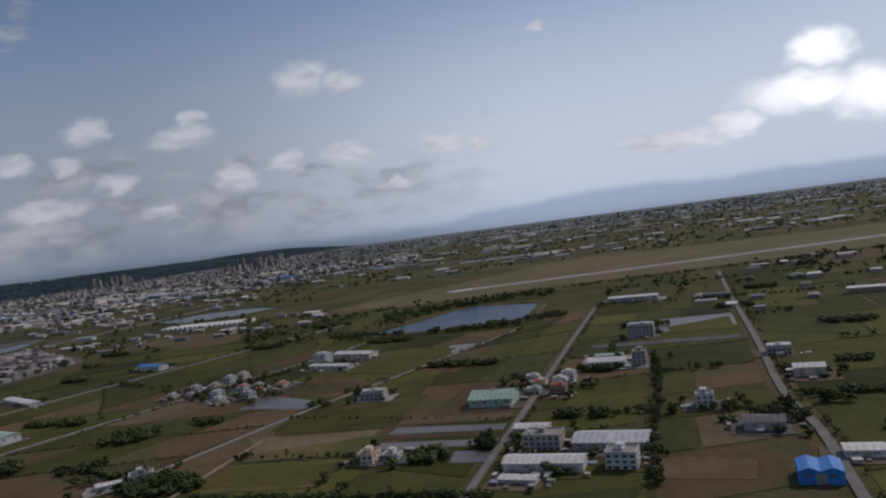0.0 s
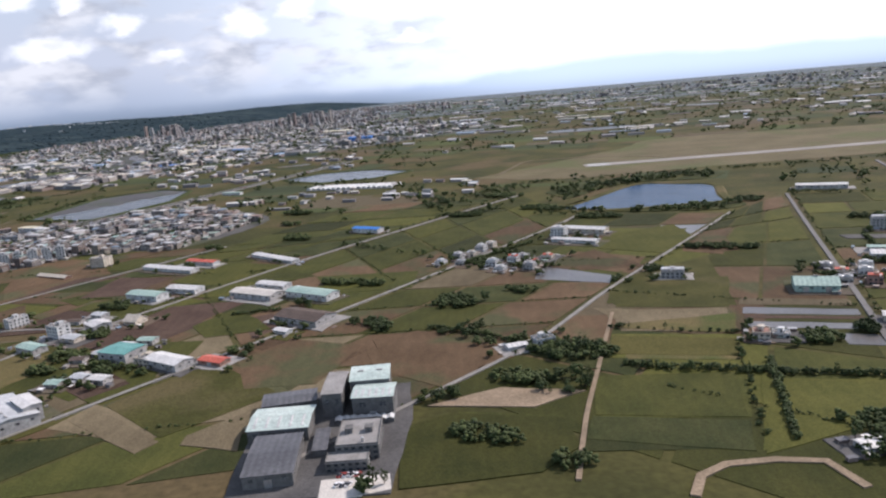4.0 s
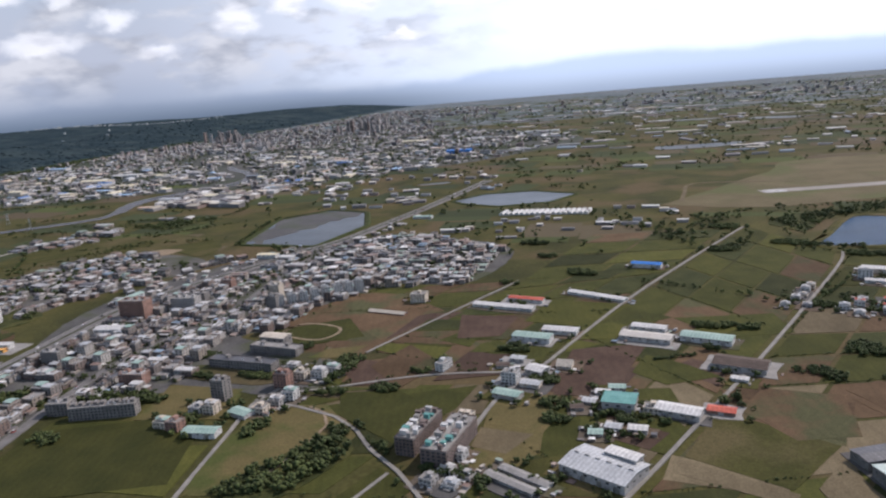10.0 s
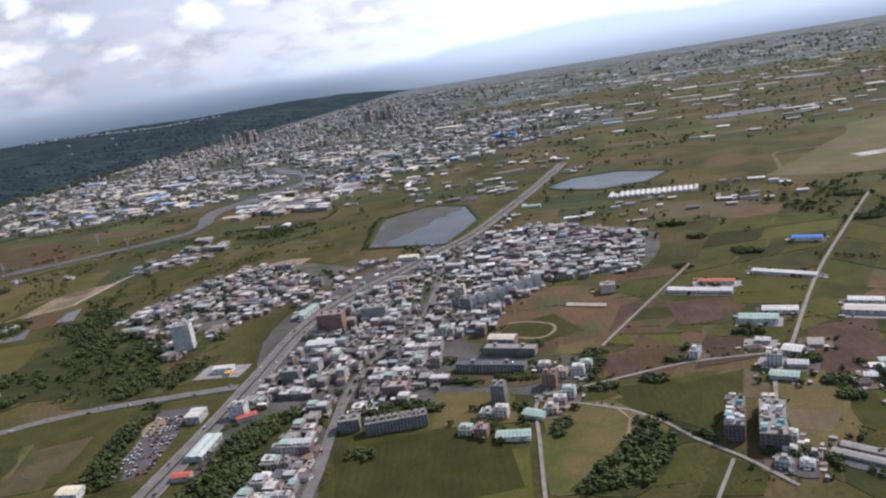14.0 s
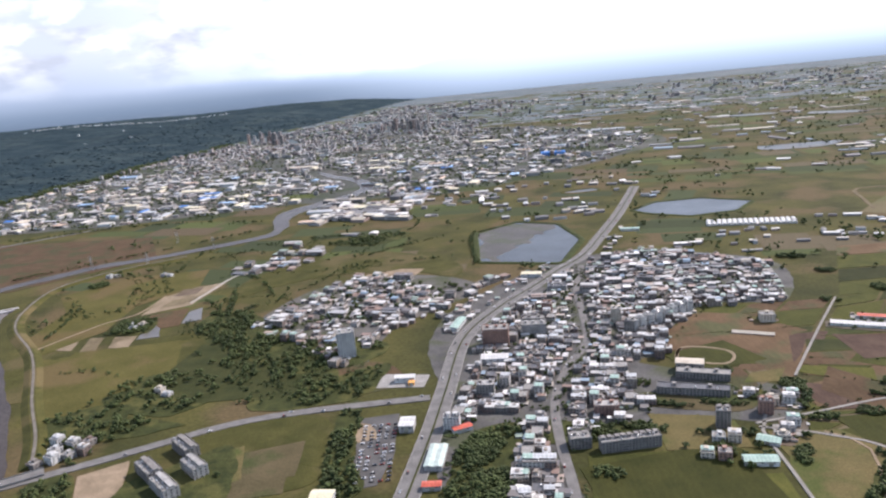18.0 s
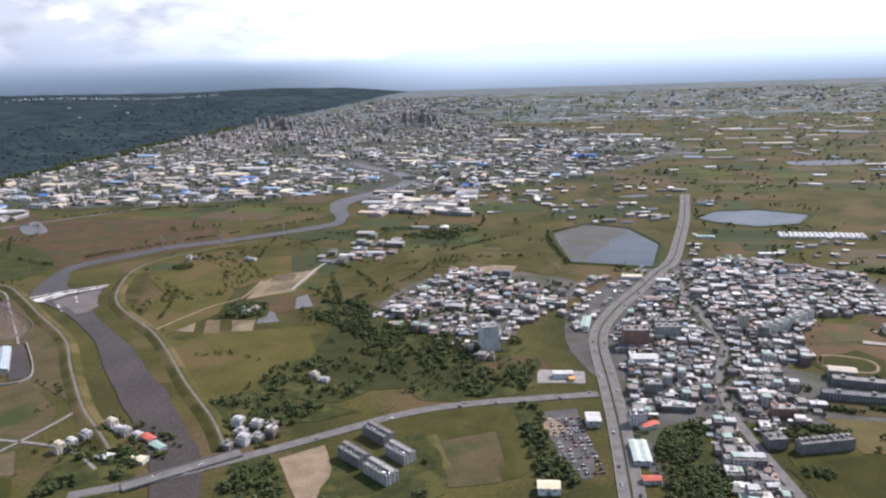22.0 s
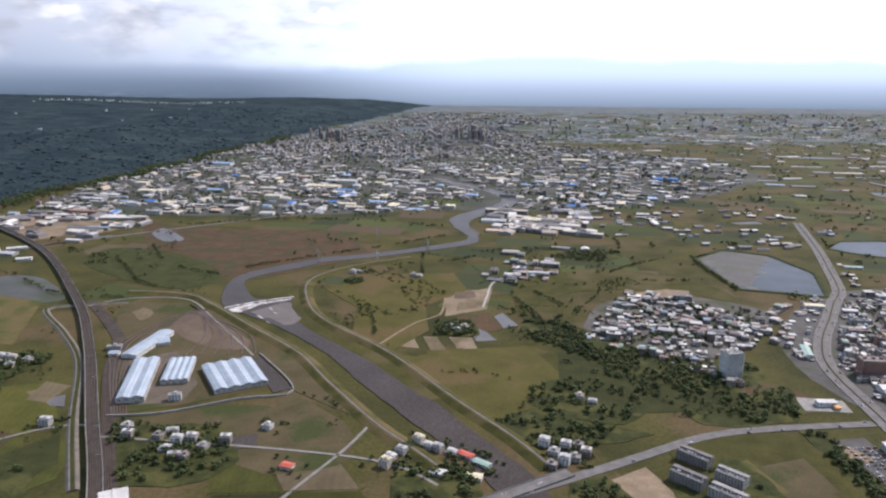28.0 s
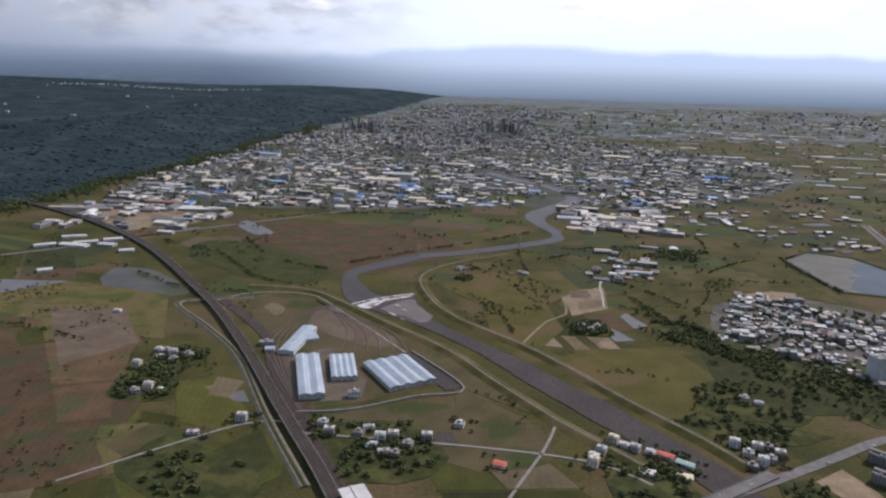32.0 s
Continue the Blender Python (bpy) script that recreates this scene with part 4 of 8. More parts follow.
plot("lush", "bright green rice field in strips", (69, 281), (104, 272), (97, 255), (80, 255), (63, 261))
plot("soil", "brown ploughed field with faint rows", (-25, 410), (1, 428), (-2, 380), (-21, 377))
plot("soil", "brown ploughed field with faint rows", (-105, 384), (-78, 404), (-57, 358), (-93, 359))
plot("stubble", "tan harvested field of dry stubble", (-97, 294), (-52, 276), (-45, 256), (-89, 274))
M["pasture"] = surface("pasture", (0.067, 0.063, 0.017), (0.096, 0.086, 0.026), 0.95, 0.03, 1.0, 0.5, third=(0.109, 0.083, 0.035), third_scale=0.02)
plot("stubble", "tan harvested field of dry stubble", (-90, 288), (-41, 282), (-48, 253), (-90, 261))
plot("stubble_green", "olive and tan fallow field", (-91, 250), (-50, 240), (-55, 224), (-94, 231))
plot("soil", "brown ploughed field with faint rows", (-107, 284), (-92, 282), (-98, 244), (-117, 256))
plot("meadow", "rough green meadow", (-81, 336), (-22, 373), (-36, 284), (-89, 298))
plot("stubble", "tan harvested field of dry stubble", (-31, 293), (10, 283), (6, 275), (-33, 284))
plot("crop", "green crop field beside farm roads", (-15, 168), (25, 168), (10, 141), (-22, 145))
plot("dark_crop", "dark green field of low crops", (-9, 197), (39, 194), (27, 172), (11, 173))
plot("soil", "brown ploughed field with faint rows", (-194, 260), (-138, 256), (-134, 240), (-164, 220), (-186, 232))
plot("soil", "brown ploughed field with faint rows", (-477, 454), (-447, 487), (-418, 475), (-437, 432), (-455, 414), (-489, 442))
plot("soil", "brown ploughed field with faint rows", (-443, 409), (-412, 402), (-428, 374), (-452, 367), (-459, 375))
plot("stubble_green", "olive and tan fallow field", (-454, 366), (-430, 369), (-443, 350), (-465, 353))
plot("rust_soil", "dark reddish-brown ploughed field", (-405, 420), (-389, 422), (-407, 392), (-421, 376), (-417, 401))
plot("dark_crop", "dark green field of low crops", (-395, 412), (-351, 399), (-351, 386), (-405, 391))
plot("soil", "brown ploughed field with faint rows", (-407, 389), (-357, 384), (-375, 360), (-417, 372))
plot("lush", "bright green rice field in strips", (-418, 370), (-379, 356), (-389, 333), (-426, 361))
plot("rust_soil", "dark reddish-brown ploughed field", (-433, 347), (-394, 328), (-404, 305), (-431, 308), (-438, 326))
plot("crop", "green crop field beside farm roads", (-441, 319), (-432, 305), (-405, 302), (-449, 300))
plot("rust_soil", "dark reddish-brown ploughed field", (-371, 343), (-345, 340), (-351, 311), (-388, 308))
plot("crop", "green crop field beside farm roads", (-361, 359), (-351, 364), (-337, 341), (-368, 347))
plot("lush", "bright green rice field in strips", (-310, 438), (-260, 417), (-292, 376), (-333, 396))
plot("crop", "green crop field beside farm roads", (-444, 284), (-364, 299), (-375, 272), (-403, 241), (-418, 258))
plot("meadow", "rough green meadow", (-440, 264), (-421, 253), (-431, 244), (-447, 250))
plot("stubble_green", "olive and tan fallow field", (-477, 267), (-449, 267), (-454, 240), (-469, 219), (-485, 205), (-486, 243))
plot("lush", "bright green rice field in strips", (-452, 240), (-437, 244), (-441, 232), (-456, 225))
plot("lush", "bright green rice field in strips", (-535, 253), (-489, 248), (-492, 206), (-539, 216))
plot("crop", "green crop field beside farm roads", (-581, 282), (-537, 279), (-540, 216), (-590, 226))
plot("stubble_green", "olive and tan fallow field", (-536, 324), (-491, 311), (-500, 281), (-536, 280))
plot("crop", "green crop field beside farm roads", (-406, 220), (-391, 202), (-401, 187), (-426, 192))
plot("stubble_green", "olive and tan fallow field", (-349, 264), (-337, 267), (-379, 195), (-382, 200))
plot("stubble_green", "olive and tan fallow field", (-1490, 639), (-1389, 648), (-1370, 587), (-1451, 557))
plot("soil", "brown ploughed field with faint rows", (-1449, 552), (-1369, 581), (-1369, 530), (-1358, 475), (-1408, 466))
plot("soil", "brown ploughed field with faint rows", (-1405, 460), (-1364, 471), (-1345, 411), (-1379, 404))
plot("stubble_green", "olive and tan fallow field", (-1322, 337), (-1344, 376), (-1348, 399), (-1317, 403), (-1301, 376), (-1296, 348))
plot("soil", "brown ploughed field with faint rows", (-1311, 395), (-1267, 398), (-1267, 375), (-1292, 355))
plot("lush", "bright green rice field in strips", (-1301, 423), (-1266, 450), (-1245, 406), (-1261, 389), (-1296, 403))
plot("crop", "green crop field beside farm roads", (-1246, 380), (-1222, 381), (-1216, 332), (-1228, 320))
plot("soil", "brown ploughed field with faint rows", (-1375, 397), (-1354, 400), (-1324, 337), (-1341, 325))
plot("stubble", "tan harvested field of dry stubble", (-1292, 461), (-1266, 471), (-1266, 456), (-1280, 447))
plot("wet", "grey flooded paddy reflecting the sky", (-1274, 447), (-1260, 454), (-1252, 433), (-1263, 435))
plot("pasture", "wide olive-green pasture", (-989, 520), (-959, 526), (-890, 538), (-857, 511), (-912, 419), (-944, 410))
plot("dry_meadow", "brownish dry rough meadow", (-1096, 458), (-1046, 398), (-1035, 369), (-1100, 365))
plot("pasture", "wide olive-green pasture", (-1048, 651), (-975, 689), (-976, 583), (-1013, 527), (-1048, 584))
plot("pasture", "wide olive-green pasture", (-980, 481), (-980, 531), (-882, 536), (-850, 472), (-892, 456), (-903, 407), (-936, 385))
plot("pasture", "wide olive-green pasture", (-1028, 781), (-934, 786), (-925, 712), (-973, 660), (-1047, 655), (-1085, 723))
plot("dry_meadow", "brownish dry rough meadow", (-779, 292), (-750, 300), (-749, 273), (-780, 271))
plot("meadow", "rough green meadow", (-776, 340), (-726, 348), (-721, 292), (-750, 305), (-777, 305))
plot("stubble_green", "olive and tan fallow field", (-803, 325), (-783, 330), (-776, 292), (-795, 280))
plot("stubble", "tan harvested field of dry stubble", (-285, 215), (-249, 185), (-254, 178), (-290, 205))
plot("soil", "brown ploughed field with faint rows", (-238, 284), (-195, 255), (-203, 240), (-244, 268))
plot("soil", "brown ploughed field with faint rows", (-245, 266), (-205, 238), (-216, 221), (-251, 255))
plot("rust_soil", "dark reddish-brown ploughed field", (-323, 310), (-286, 311), (-293, 274), (-327, 282))
plot("crop", "green crop field beside farm roads", (-305, 274), (-279, 263), (-273, 235), (-287, 217), (-312, 237))
plot("stubble_green", "olive and tan fallow field", (-358, 272), (-334, 251), (-339, 226), (-358, 204), (-368, 213), (-361, 257))
plot("crop", "green crop field beside farm roads", (-436, 299), (-406, 299), (-392, 282), (-407, 245), (-432, 272))
plot("soil", "brown ploughed field with faint rows", (-425, 334), (-404, 365), (-383, 332), (-406, 300))
plot("crop", "green crop field beside farm roads", (-482, 409), (-449, 410), (-445, 379), (-468, 383))
plot("soil", "brown ploughed field with faint rows", (-455, 480), (-415, 472), (-396, 438), (-422, 374), (-450, 417))
plot("crop", "green crop field beside farm roads", (-387, 370), (-364, 391), (-350, 402), (-368, 355))
plot("rust_soil", "dark reddish-brown ploughed field", (-373, 417), (-336, 405), (-349, 371), (-376, 371))
plot("crop", "green crop field beside farm roads", (-320, 334), (-284, 351), (-286, 314), (-323, 314))
plot("meadow", "rough green meadow", (-256, 265), (-252, 251), (-219, 218), (-250, 188), (-282, 216), (-268, 236))
plot("soil", "brown ploughed field with faint rows", (-192, 269), (-174, 277), (-137, 248), (-158, 213), (-181, 231))
plot("soil", "brown ploughed field with faint rows", (-246, 254), (-228, 276), (-196, 263), (-207, 225), (-234, 224))
plot("crop", "green crop field beside farm roads", (-173, 185), (-156, 194), (-121, 186), (-119, 168), (-131, 155), (-169, 150))
plot("crop", "green crop field beside farm roads", (-108, 217), (-61, 213), (-68, 180), (-112, 187))
plot("dark_crop", "dark green field of low crops", (-113, 186), (-69, 178), (-73, 160), (-117, 172))
plot("lush", "bright green rice field in strips", (-54, 208), (-19, 198), (-31, 175), (-49, 167), (-71, 158))
plot("stubble_green", "olive and tan fallow field", (-88, 269), (-40, 274), (-48, 251), (-90, 264))
plot("pasture", "wide olive-green pasture", (-94, 256), (-50, 245), (-53, 227), (-100, 237))
plot("meadow", "rough green meadow", (-73, 353), (-60, 328), (-25, 329), (-40, 282), (-86, 292))
plot("lush", "bright green rice field in strips", (-67, 437), (-18, 460), (-15, 419), (-38, 381), (-78, 408))
plot("stubble_green", "olive and tan fallow field", (-355, 294), (-325, 280), (-338, 244), (-362, 254))
plot("stubble", "tan harvested field of dry stubble", (-363, 251), (-340, 242), (-353, 226), (-368, 234))
plot("rust_soil", "dark reddish-brown ploughed field", (-305, 257), (-282, 236), (-294, 223), (-310, 236))
plot("meadow", "rough green meadow", (-346, 219), (-320, 224), (-306, 200), (-315, 189), (-357, 196))
plot("crop", "green crop field beside farm roads", (-295, 284), (-270, 282), (-270, 253), (-280, 241), (-303, 263))
plot("rust_soil", "dark reddish-brown ploughed field", (-309, 341), (-266, 344), (-289, 299), (-321, 314))
plot("crop", "green crop field beside farm roads", (-271, 327), (-254, 310), (-242, 292), (-271, 286), (-284, 304))
plot("lush", "bright green rice field in strips", (-295, 382), (-279, 383), (-256, 360), (-260, 351), (-313, 358))
plot("lush", "bright green rice field in strips", (-233, 364), (-204, 361), (-223, 350), (-241, 350))
plot("sand", "bare sandy building ground beside the railway", (-1586, 1112), (-1516, 1008), (-1458, 998), (-1416, 1071), (-1514, 1152))
plot("lush", "bright green field beside the hamlet", (-1296, 416), (-1281, 442), (-1251, 415), (-1264, 394))
plot("dry_meadow", "brown fallow field beside the lane", (-1337, 373), (-1314, 402), (-1267, 385), (-1307, 346))
plot("dark_crop", "dark green field beside the viaduct", (-1265, 362), (-1237, 391), (-1222, 350), (-1239, 322))
plot("dirt_dark", "wide brown bare field", (-1485, 649), (-1407, 639), (-1370, 553), (-1418, 504))
plot("pasture", "green river pasture", (-1013, 523), (-917, 497), (-894, 440), (-926, 410), (-982, 445))
plot("meadow", "green meadow between tree belts", (-885, 531), (-839, 534), (-829, 487), (-874, 478))
plot("dark_crop", "dark green rough meadow below the estate", (-865, 520), (-835, 545), (-768, 500), (-745, 445), (-745, 395), (-792, 400), (-843, 400), (-879, 447))
setting(ribbon("running_track", [(-492, 402), (-484, 417), (-470, 416), (-455, 406), (-454, 394), (-464, 384), (-480, 390), (-492, 402), (-484, 417)], 2.2, 0.42, M["sand"], 0.1, 3), "pale oval running track of the school", "track")
setting(ribbon("lane", [(-449, 284), (-440, 276), (-436, 262), (-441, 246), (-450, 226), (-462, 205)], 1.5, 0.55, M["dirt"]), "bare earth lane beside a dark wood", "road")
setting(ribbon("lane", [(-402, 215), (-414, 196), (-424, 180)], 1.6, 0.55, M["lane"]), "pale lane leaving the apartment blocks", "road")
setting(ribbon("canal_bank", CANAL, 4.6, 1.2, M["dike_lane"], -0.2, 10, slope=2.0), "concrete canal bank beside the railway", "bank")
setting(ribbon("canal", CANAL, 2.6, 1.25, M["dark_crop"], 0.9, 10), "narrow weedy drainage canal", "canal")
setting(patch("basin", [(-1134, 517), (-1125, 523), (-1089, 455), (-1103, 449)], M["river"], 0.6, 0.3, 9, sharp=True), "dark rectangular water basin of the depot", "basin")
setting(ribbon("yard_wall", [(-1216, 415), (-1177, 418), (-1127, 439), (-1088, 452), (-1126, 529)], 1.0, 1.6, M["concrete"], -0.2, 10), "low concrete wall round the depot", "wall")


# ---- houses, sheds and blocks ----
def empty(name, mid, rot, label, category, group=""):
    ob = new(name)
    ob.empty_display_size = 2.0
    ob.matrix_basis = pose(mid[0], mid[1], 0, 0, 0, rot)
    return tagged(ob, label, category, group)


SITES = []


def warehouse(mid, rot, w, d, h, label, roof="sheet", wall="grey", rise=None, lights=0, doors=1, vents=0, cross=False, bays=1, name="warehouse"):
    """A shed whose near side is centred on mid. bays: pitched roofs side by side; cross: ridges run away from the near side."""
    ob = empty(name, mid, rot, label, "warehouse" if name == "warehouse" else name.replace("_", " "))
    if name in ("warehouse", "farmhouse"):
        SITES.append((mid, rot, w, d))
    rise = 0.12 * (w / bays if cross else d / bays) if rise is None else rise
    s = Shape()
    x0, x1 = -w / 2, w / 2
    cols = max(2, int(w / 3.2))
    near = [] if math.hypot(mid[0] + 40 * (mid[1] > 240), mid[1]) < 300 and mid[1] < 262 else None
    s.facade(x0, 0, x1, 0, 0, h, max(2, int(w / 4.5)), 1, inset=0.1, share=0.3, panes=near, low=0.58, high=0.76)
    s.facade(x1, 0, x1, d, 0, h, max(2, int(d / 4.5)), 1, inset=0.1, share=0.26, panes=near, low=0.58, high=0.76)
    s.facade(x0, d, x0, 0, 0, h, max(2, int(d / 4.5)), 1, inset=0.1, share=0.26, panes=near, low=0.58, high=0.76)
    s.add([(x1, d, 0), (x0, d, 0), (x0, d, h), (x1, d, h)], [(0, 1, 2, 3)])
    r = Shape()
    o = 0.35
    for k in range(bays):
        if cross:
            a, b = x0 + w * k / bays, x0 + w * (k + 1) / bays
            t = Shape().gable(-o, -b, d + o, -a, h, h + rise)
            r.add([(-y, x, z) for x, y, z in t.v], t.f)
            for yy in (0, d):
                s.add([(a, yy, h - 0.02), (b, yy, h - 0.02), ((a + b) / 2, yy, h + rise - 0.1)], [(0, 1, 2) if yy == 0 else (1, 0, 2)])
        else:
            a, b = d * k / bays, d * (k + 1) / bays
            r.gable(x0 - o, a - (o if k == 0 else 0), x1 + o, b + (o if k == bays - 1 else 0), h, h + rise)
            for xx in (x0, x1):
                s.add([(xx, a, h - 0.02), (xx, b, h - 0.02), (xx, (a + b) / 2, h + rise - 0.1)], [(0, 1, 2) if xx == x1 else (1, 0, 2)])
    part("wall", s.mesh("wall", [M[wall], M["glass"]]), ob)
    part("roof", r.mesh("roof", [M[roof]]), ob)
    stock = {}
    for px, py, pz, turn, pw, ph in near or ():
        key = (round(pw, 2), round(ph, 2))
        if key not in stock:
            stock[key] = (Shape().box(-pw / 2, -0.03, -ph / 2, pw / 2, 0.03, ph / 2).mesh("window", [M["glass"]]), Shape().box(-0.04, -0.06, -ph / 2, 0.04, -0.03, ph / 2).box(-pw / 2, -0.06, -0.04, pw / 2, -0.031, 0.04).mesh("window_bar", [M["grey"]]))
        pane = part("window", stock[key][0], ob, "", pose(px, py, pz, 0, 0, turn))
        part("window_bar", stock[key][1], pane)
    if doors:
        dm = Shape().box(-1.1, -0.06, 0, 1.1, 0.04, min(2.8, h * 0.75)).mesh("roller_door", [M["steel"]])
        for k in range(doors):
            part("roller_door", dm, ob, "ribbed metal roller door" if k == 0 else "", pose(x0 + w * (k + 0.5) / doors, 0, 0.05))
    if lights:
        u = (w / bays / 2 if cross else d / bays / 2)
        ang = math.degrees(math.atan2(rise, u))
        lm = Shape().box(-0.35, -u * 0.40, 0, 0.35, u * 0.40, 0.14).mesh("skylight", [M["white"]])
        for k in range(lights):
            for b in range(bays):
                if cross:
                    part("skylight", lm, ob, "", pose(x0 + w * (b + 0.27) / bays, d * (k + 0.5) / lights, h + rise * 0.54 + 0.02, 0, -ang, 0) @ pose(0, 0, 0, 0, 0, 90))
                else:
                    part("skylight", lm, ob, "", pose(x0 + w * (k + 0.5) / lights, d * (b + 0.25) / bays, h + rise * 0.5 + 0.02, ang, 0, 0))
    for k in range(vents):
        part("roof_vent", Shape().box(-1.0, -0.3, 0, 1.0, 0.3, 0.5).mesh("roof_vent", [M["grey"]]), ob, "", pose(x0 + w * (k + 0.5) / vents, d / 2, h + rise - 0.1))
    return ob


def block(mid, rot, w, d, floors, label, wall="white", roof="concrete", storey=1.6, name="house", shed=None, tanks=1, towers=1, balcony=False, cols=None, category="house", seed=1):
    """A flat-roofed house or apartment block with parapet, stair tower, tanks and, on blocks, balconies."""
    rng = random.Random(seed)
    ob = empty(name, mid, rot, label, category)
    if name == "house":
        SITES.append((mid, rot, w, d))
    h = floors * storey
    x0, x1 = -w / 2, w / 2
    cols = cols or max(2, int(w / 2.0))
    side = max(2, int(d / 2.4))
    s = Shape().facade(x0, 0, x1, 0, 0, h, cols, floors).facade(x1, 0, x1, d, 0, h, side, floors, share=0.4)
    s.facade(x1, d, x0, d, 0, h, cols, floors).facade(x0, d, x0, 0, 0, h, side, floors, share=0.4)
    part("wall", s.mesh("wall", [M[wall], M["glass"]]), ob)
    part("roof", Shape().box(x0 - 0.1, -0.1, h, x1 + 0.1, d + 0.1, h + 0.2).mesh("roof", [M[roof]]), ob)
    p = Shape()
    for a, b, c, e in ((x0, 0, x1, 0.15), (x0, d - 0.15, x1, d), (x0, 0.15, x0 + 0.15, d - 0.15), (x1 - 0.15, 0.15, x1, d - 0.15)):
        p.box(a, b, h + 0.2, c, e, h + 0.65)
    part("parapet", p.mesh("parapet", [M[wall]]), ob)
    for k in range(towers):
        tx = x0 + w * (k + 0.5) / towers + rng.uniform(-0.1, 0.1) * w / towers
        tw, td = min(2.2, w * 0.35), min(2.6, d * 0.4)
        st = part("stair_tower", Shape().box(-tw / 2, 0, 0, tw / 2, td, 1.5).box(-tw / 2 - 0.15, -0.15, 1.5, tw / 2 + 0.15, td + 0.15, 1.62).mesh("stair_tower", [M[wall]]), ob, "", pose(tx, d * 0.45, h + 0.2))
        if name != "town_house":
            part("door", Shape().box(-0.3, -0.04, 0.02, 0.3, 0.02, 1.1).mesh("door", [M["sheet_dark"]]), st)
    for k in range(tanks):
        tx, ty = rng.uniform(x0 + 0.8, x1 - 0.8), rng.uniform(0.6, d * 0.4)
        part("water_tank", Shape().drum(0, 0, 0.3, 1.2, 0.45).drum(0, 0, 1.2, 1.4, 0.45, r2=0.1).box(-0.4, -0.4, 0, 0.4, 0.4, 0.3).mesh("water_tank", [M["steel"]]), ob, "steel water tank", pose(tx, ty, h + 0.2))
    if shed:
        e = Shape().box(x0 + 0.4, d * 0.35, h + 0.2, x1 - 0.4, d - 0.3, h + 1.1)
        part("rooftop_shed", e.mesh("rooftop_shed", [M[wall]]), ob)
        part("shed_roof", Shape().gable(x0 + 0.1, d * 0.3, x1 - 0.1, d, h + 1.12, h + 1.6).mesh("shed_roof", [M[shed]]), ob, "metal sheet roof over the roof terrace")
    if balcony:
        bm_ = Shape().box(-w / cols * 0.38, -0.7, 0, w / cols * 0.38, -0.02, 0.1).box(-w / cols * 0.38, -0.7, 0.1, w / cols * 0.38, -0.62, 0.6).mesh("balcony", [M[wall]])
        for r in range(1, floors):
            for c in range(0, cols, 2):
                part("balcony", bm_, ob, "", pose(x0 + w * (c + 0.5) / cols, 0, r * storey))
    part("door", Shape().box(-0.5, -0.05, 0, 0.5, 0.03, 1.25).mesh("door", [M["sheet_dark"]]), ob, "dark metal door", pose(x0 + w * 0.3, 0, 0.05))
    return ob


# works beside the straight road
warehouse((36, 225), -20, 23, 12, 3.0, "long warehouse with pale blue sheet roof and skylights", "sheet", "grey", lights=5, doors=3)
warehouse((14, 213), -19, 24, 8, 3.2, "long warehouse with white sheet roof", "sheet_white", "white", doors=4)
block((36, 208), -21, 9, 7, 3, "white office with grey flat roof", "white", "concrete", seed=3)
warehouse((6, 206), -22, 11, 4, 1.8, "low white roofed workshop", "sheet_white", "white")
block((16, 233), -20, 12, 8, 3, "grey concrete works building", "grey", "concrete", tanks=2, seed=4)
warehouse((14, 250), -20, 12, 6, 3.0, "low warehouse with white roof", "sheet_white", "beige")
warehouse((2, 294), -16, 18, 14, 3.6, "green warehouse with pale green gabled roof", "sheet_green", "sheet_green", rise=2.4, doors=2, vents=1)
warehouse((57, 338), -20, 17, 10, 3.6, "grey-white warehouse with sheet roof", "sheet_white", "white", doors=2)
block((72, 336), -20, 6, 6, 4, "pale concrete house by the works", "grey", seed=5)
warehouse((62, 356), -20, 13, 5, 2.6, "long shed with pale green roof", "sheet_green", "grey")
warehouse((119, 552), -20, 36, 9, 3.4, "long low shed with white roof", "sheet_white", "grey", doors=3)
block((89, 404), -20, 14, 8, 4, "large grey house with roof terrace", "grey", shed="sheet", seed=6)
block((130, 323), -20, 10, 8, 2, "grey farmhouse with white rooftop shed", "grey", shed="sheet_white", seed=7)
warehouse((124, 282), -20, 11, 8, 4.0, "beige brick warehouse with white roof", "sheet_white", "beige", doors=2)
block((76, 257), -18, 6, 6, 3, "small white house with flat roof", "white", seed=8)
warehouse((84, 226), -20, 12, 8, 3.2, "dark shed half hidden by trees", "sheet_dark", "grey")
warehouse((80, 182), -20, 10.5, 9, 3.6, "bright blue factory hall with raised sides", "sheet_blue", "sheet_blue", rise=0.9, doors=1, bays=2, cross=True, name="factory_hall")
warehouse((98, 195), -18, 10, 6, 2.6, "white roofed open shed", "sheet_white", "white")
warehouse((104, 176), -18, 9, 12, 1.4, "greenhouse with grey netting", "wet", "grey", bays=3, cross=True, name="greenhouse")
warehouse((-78, 450), -30, 28, 9, 3.6, "warehouse with pale roof by the farm road", "sheet_white", "beige", doors=3)
warehouse((-88, 424), -30, 29, 6, 2.6, "long white roofed shed", "sheet_white", "white", doors=3)
block((-96, 440), -30, 9, 7, 4, "white house beside warehouses", "white", shed="sheet_white", seed=9)
block((-51, 332), -14, 11, 7, 2, "grey stone farmhouse with trees", "grey", shed="sheet", seed=10)
block((-42, 240), -17, 6, 7, 2, "small beige farmhouse beside pallets", "beige", "brick", seed=11)
block((-34, 242), -17, 6, 5, 1, "low white farm shed among stored pallets", "white", seed=12)
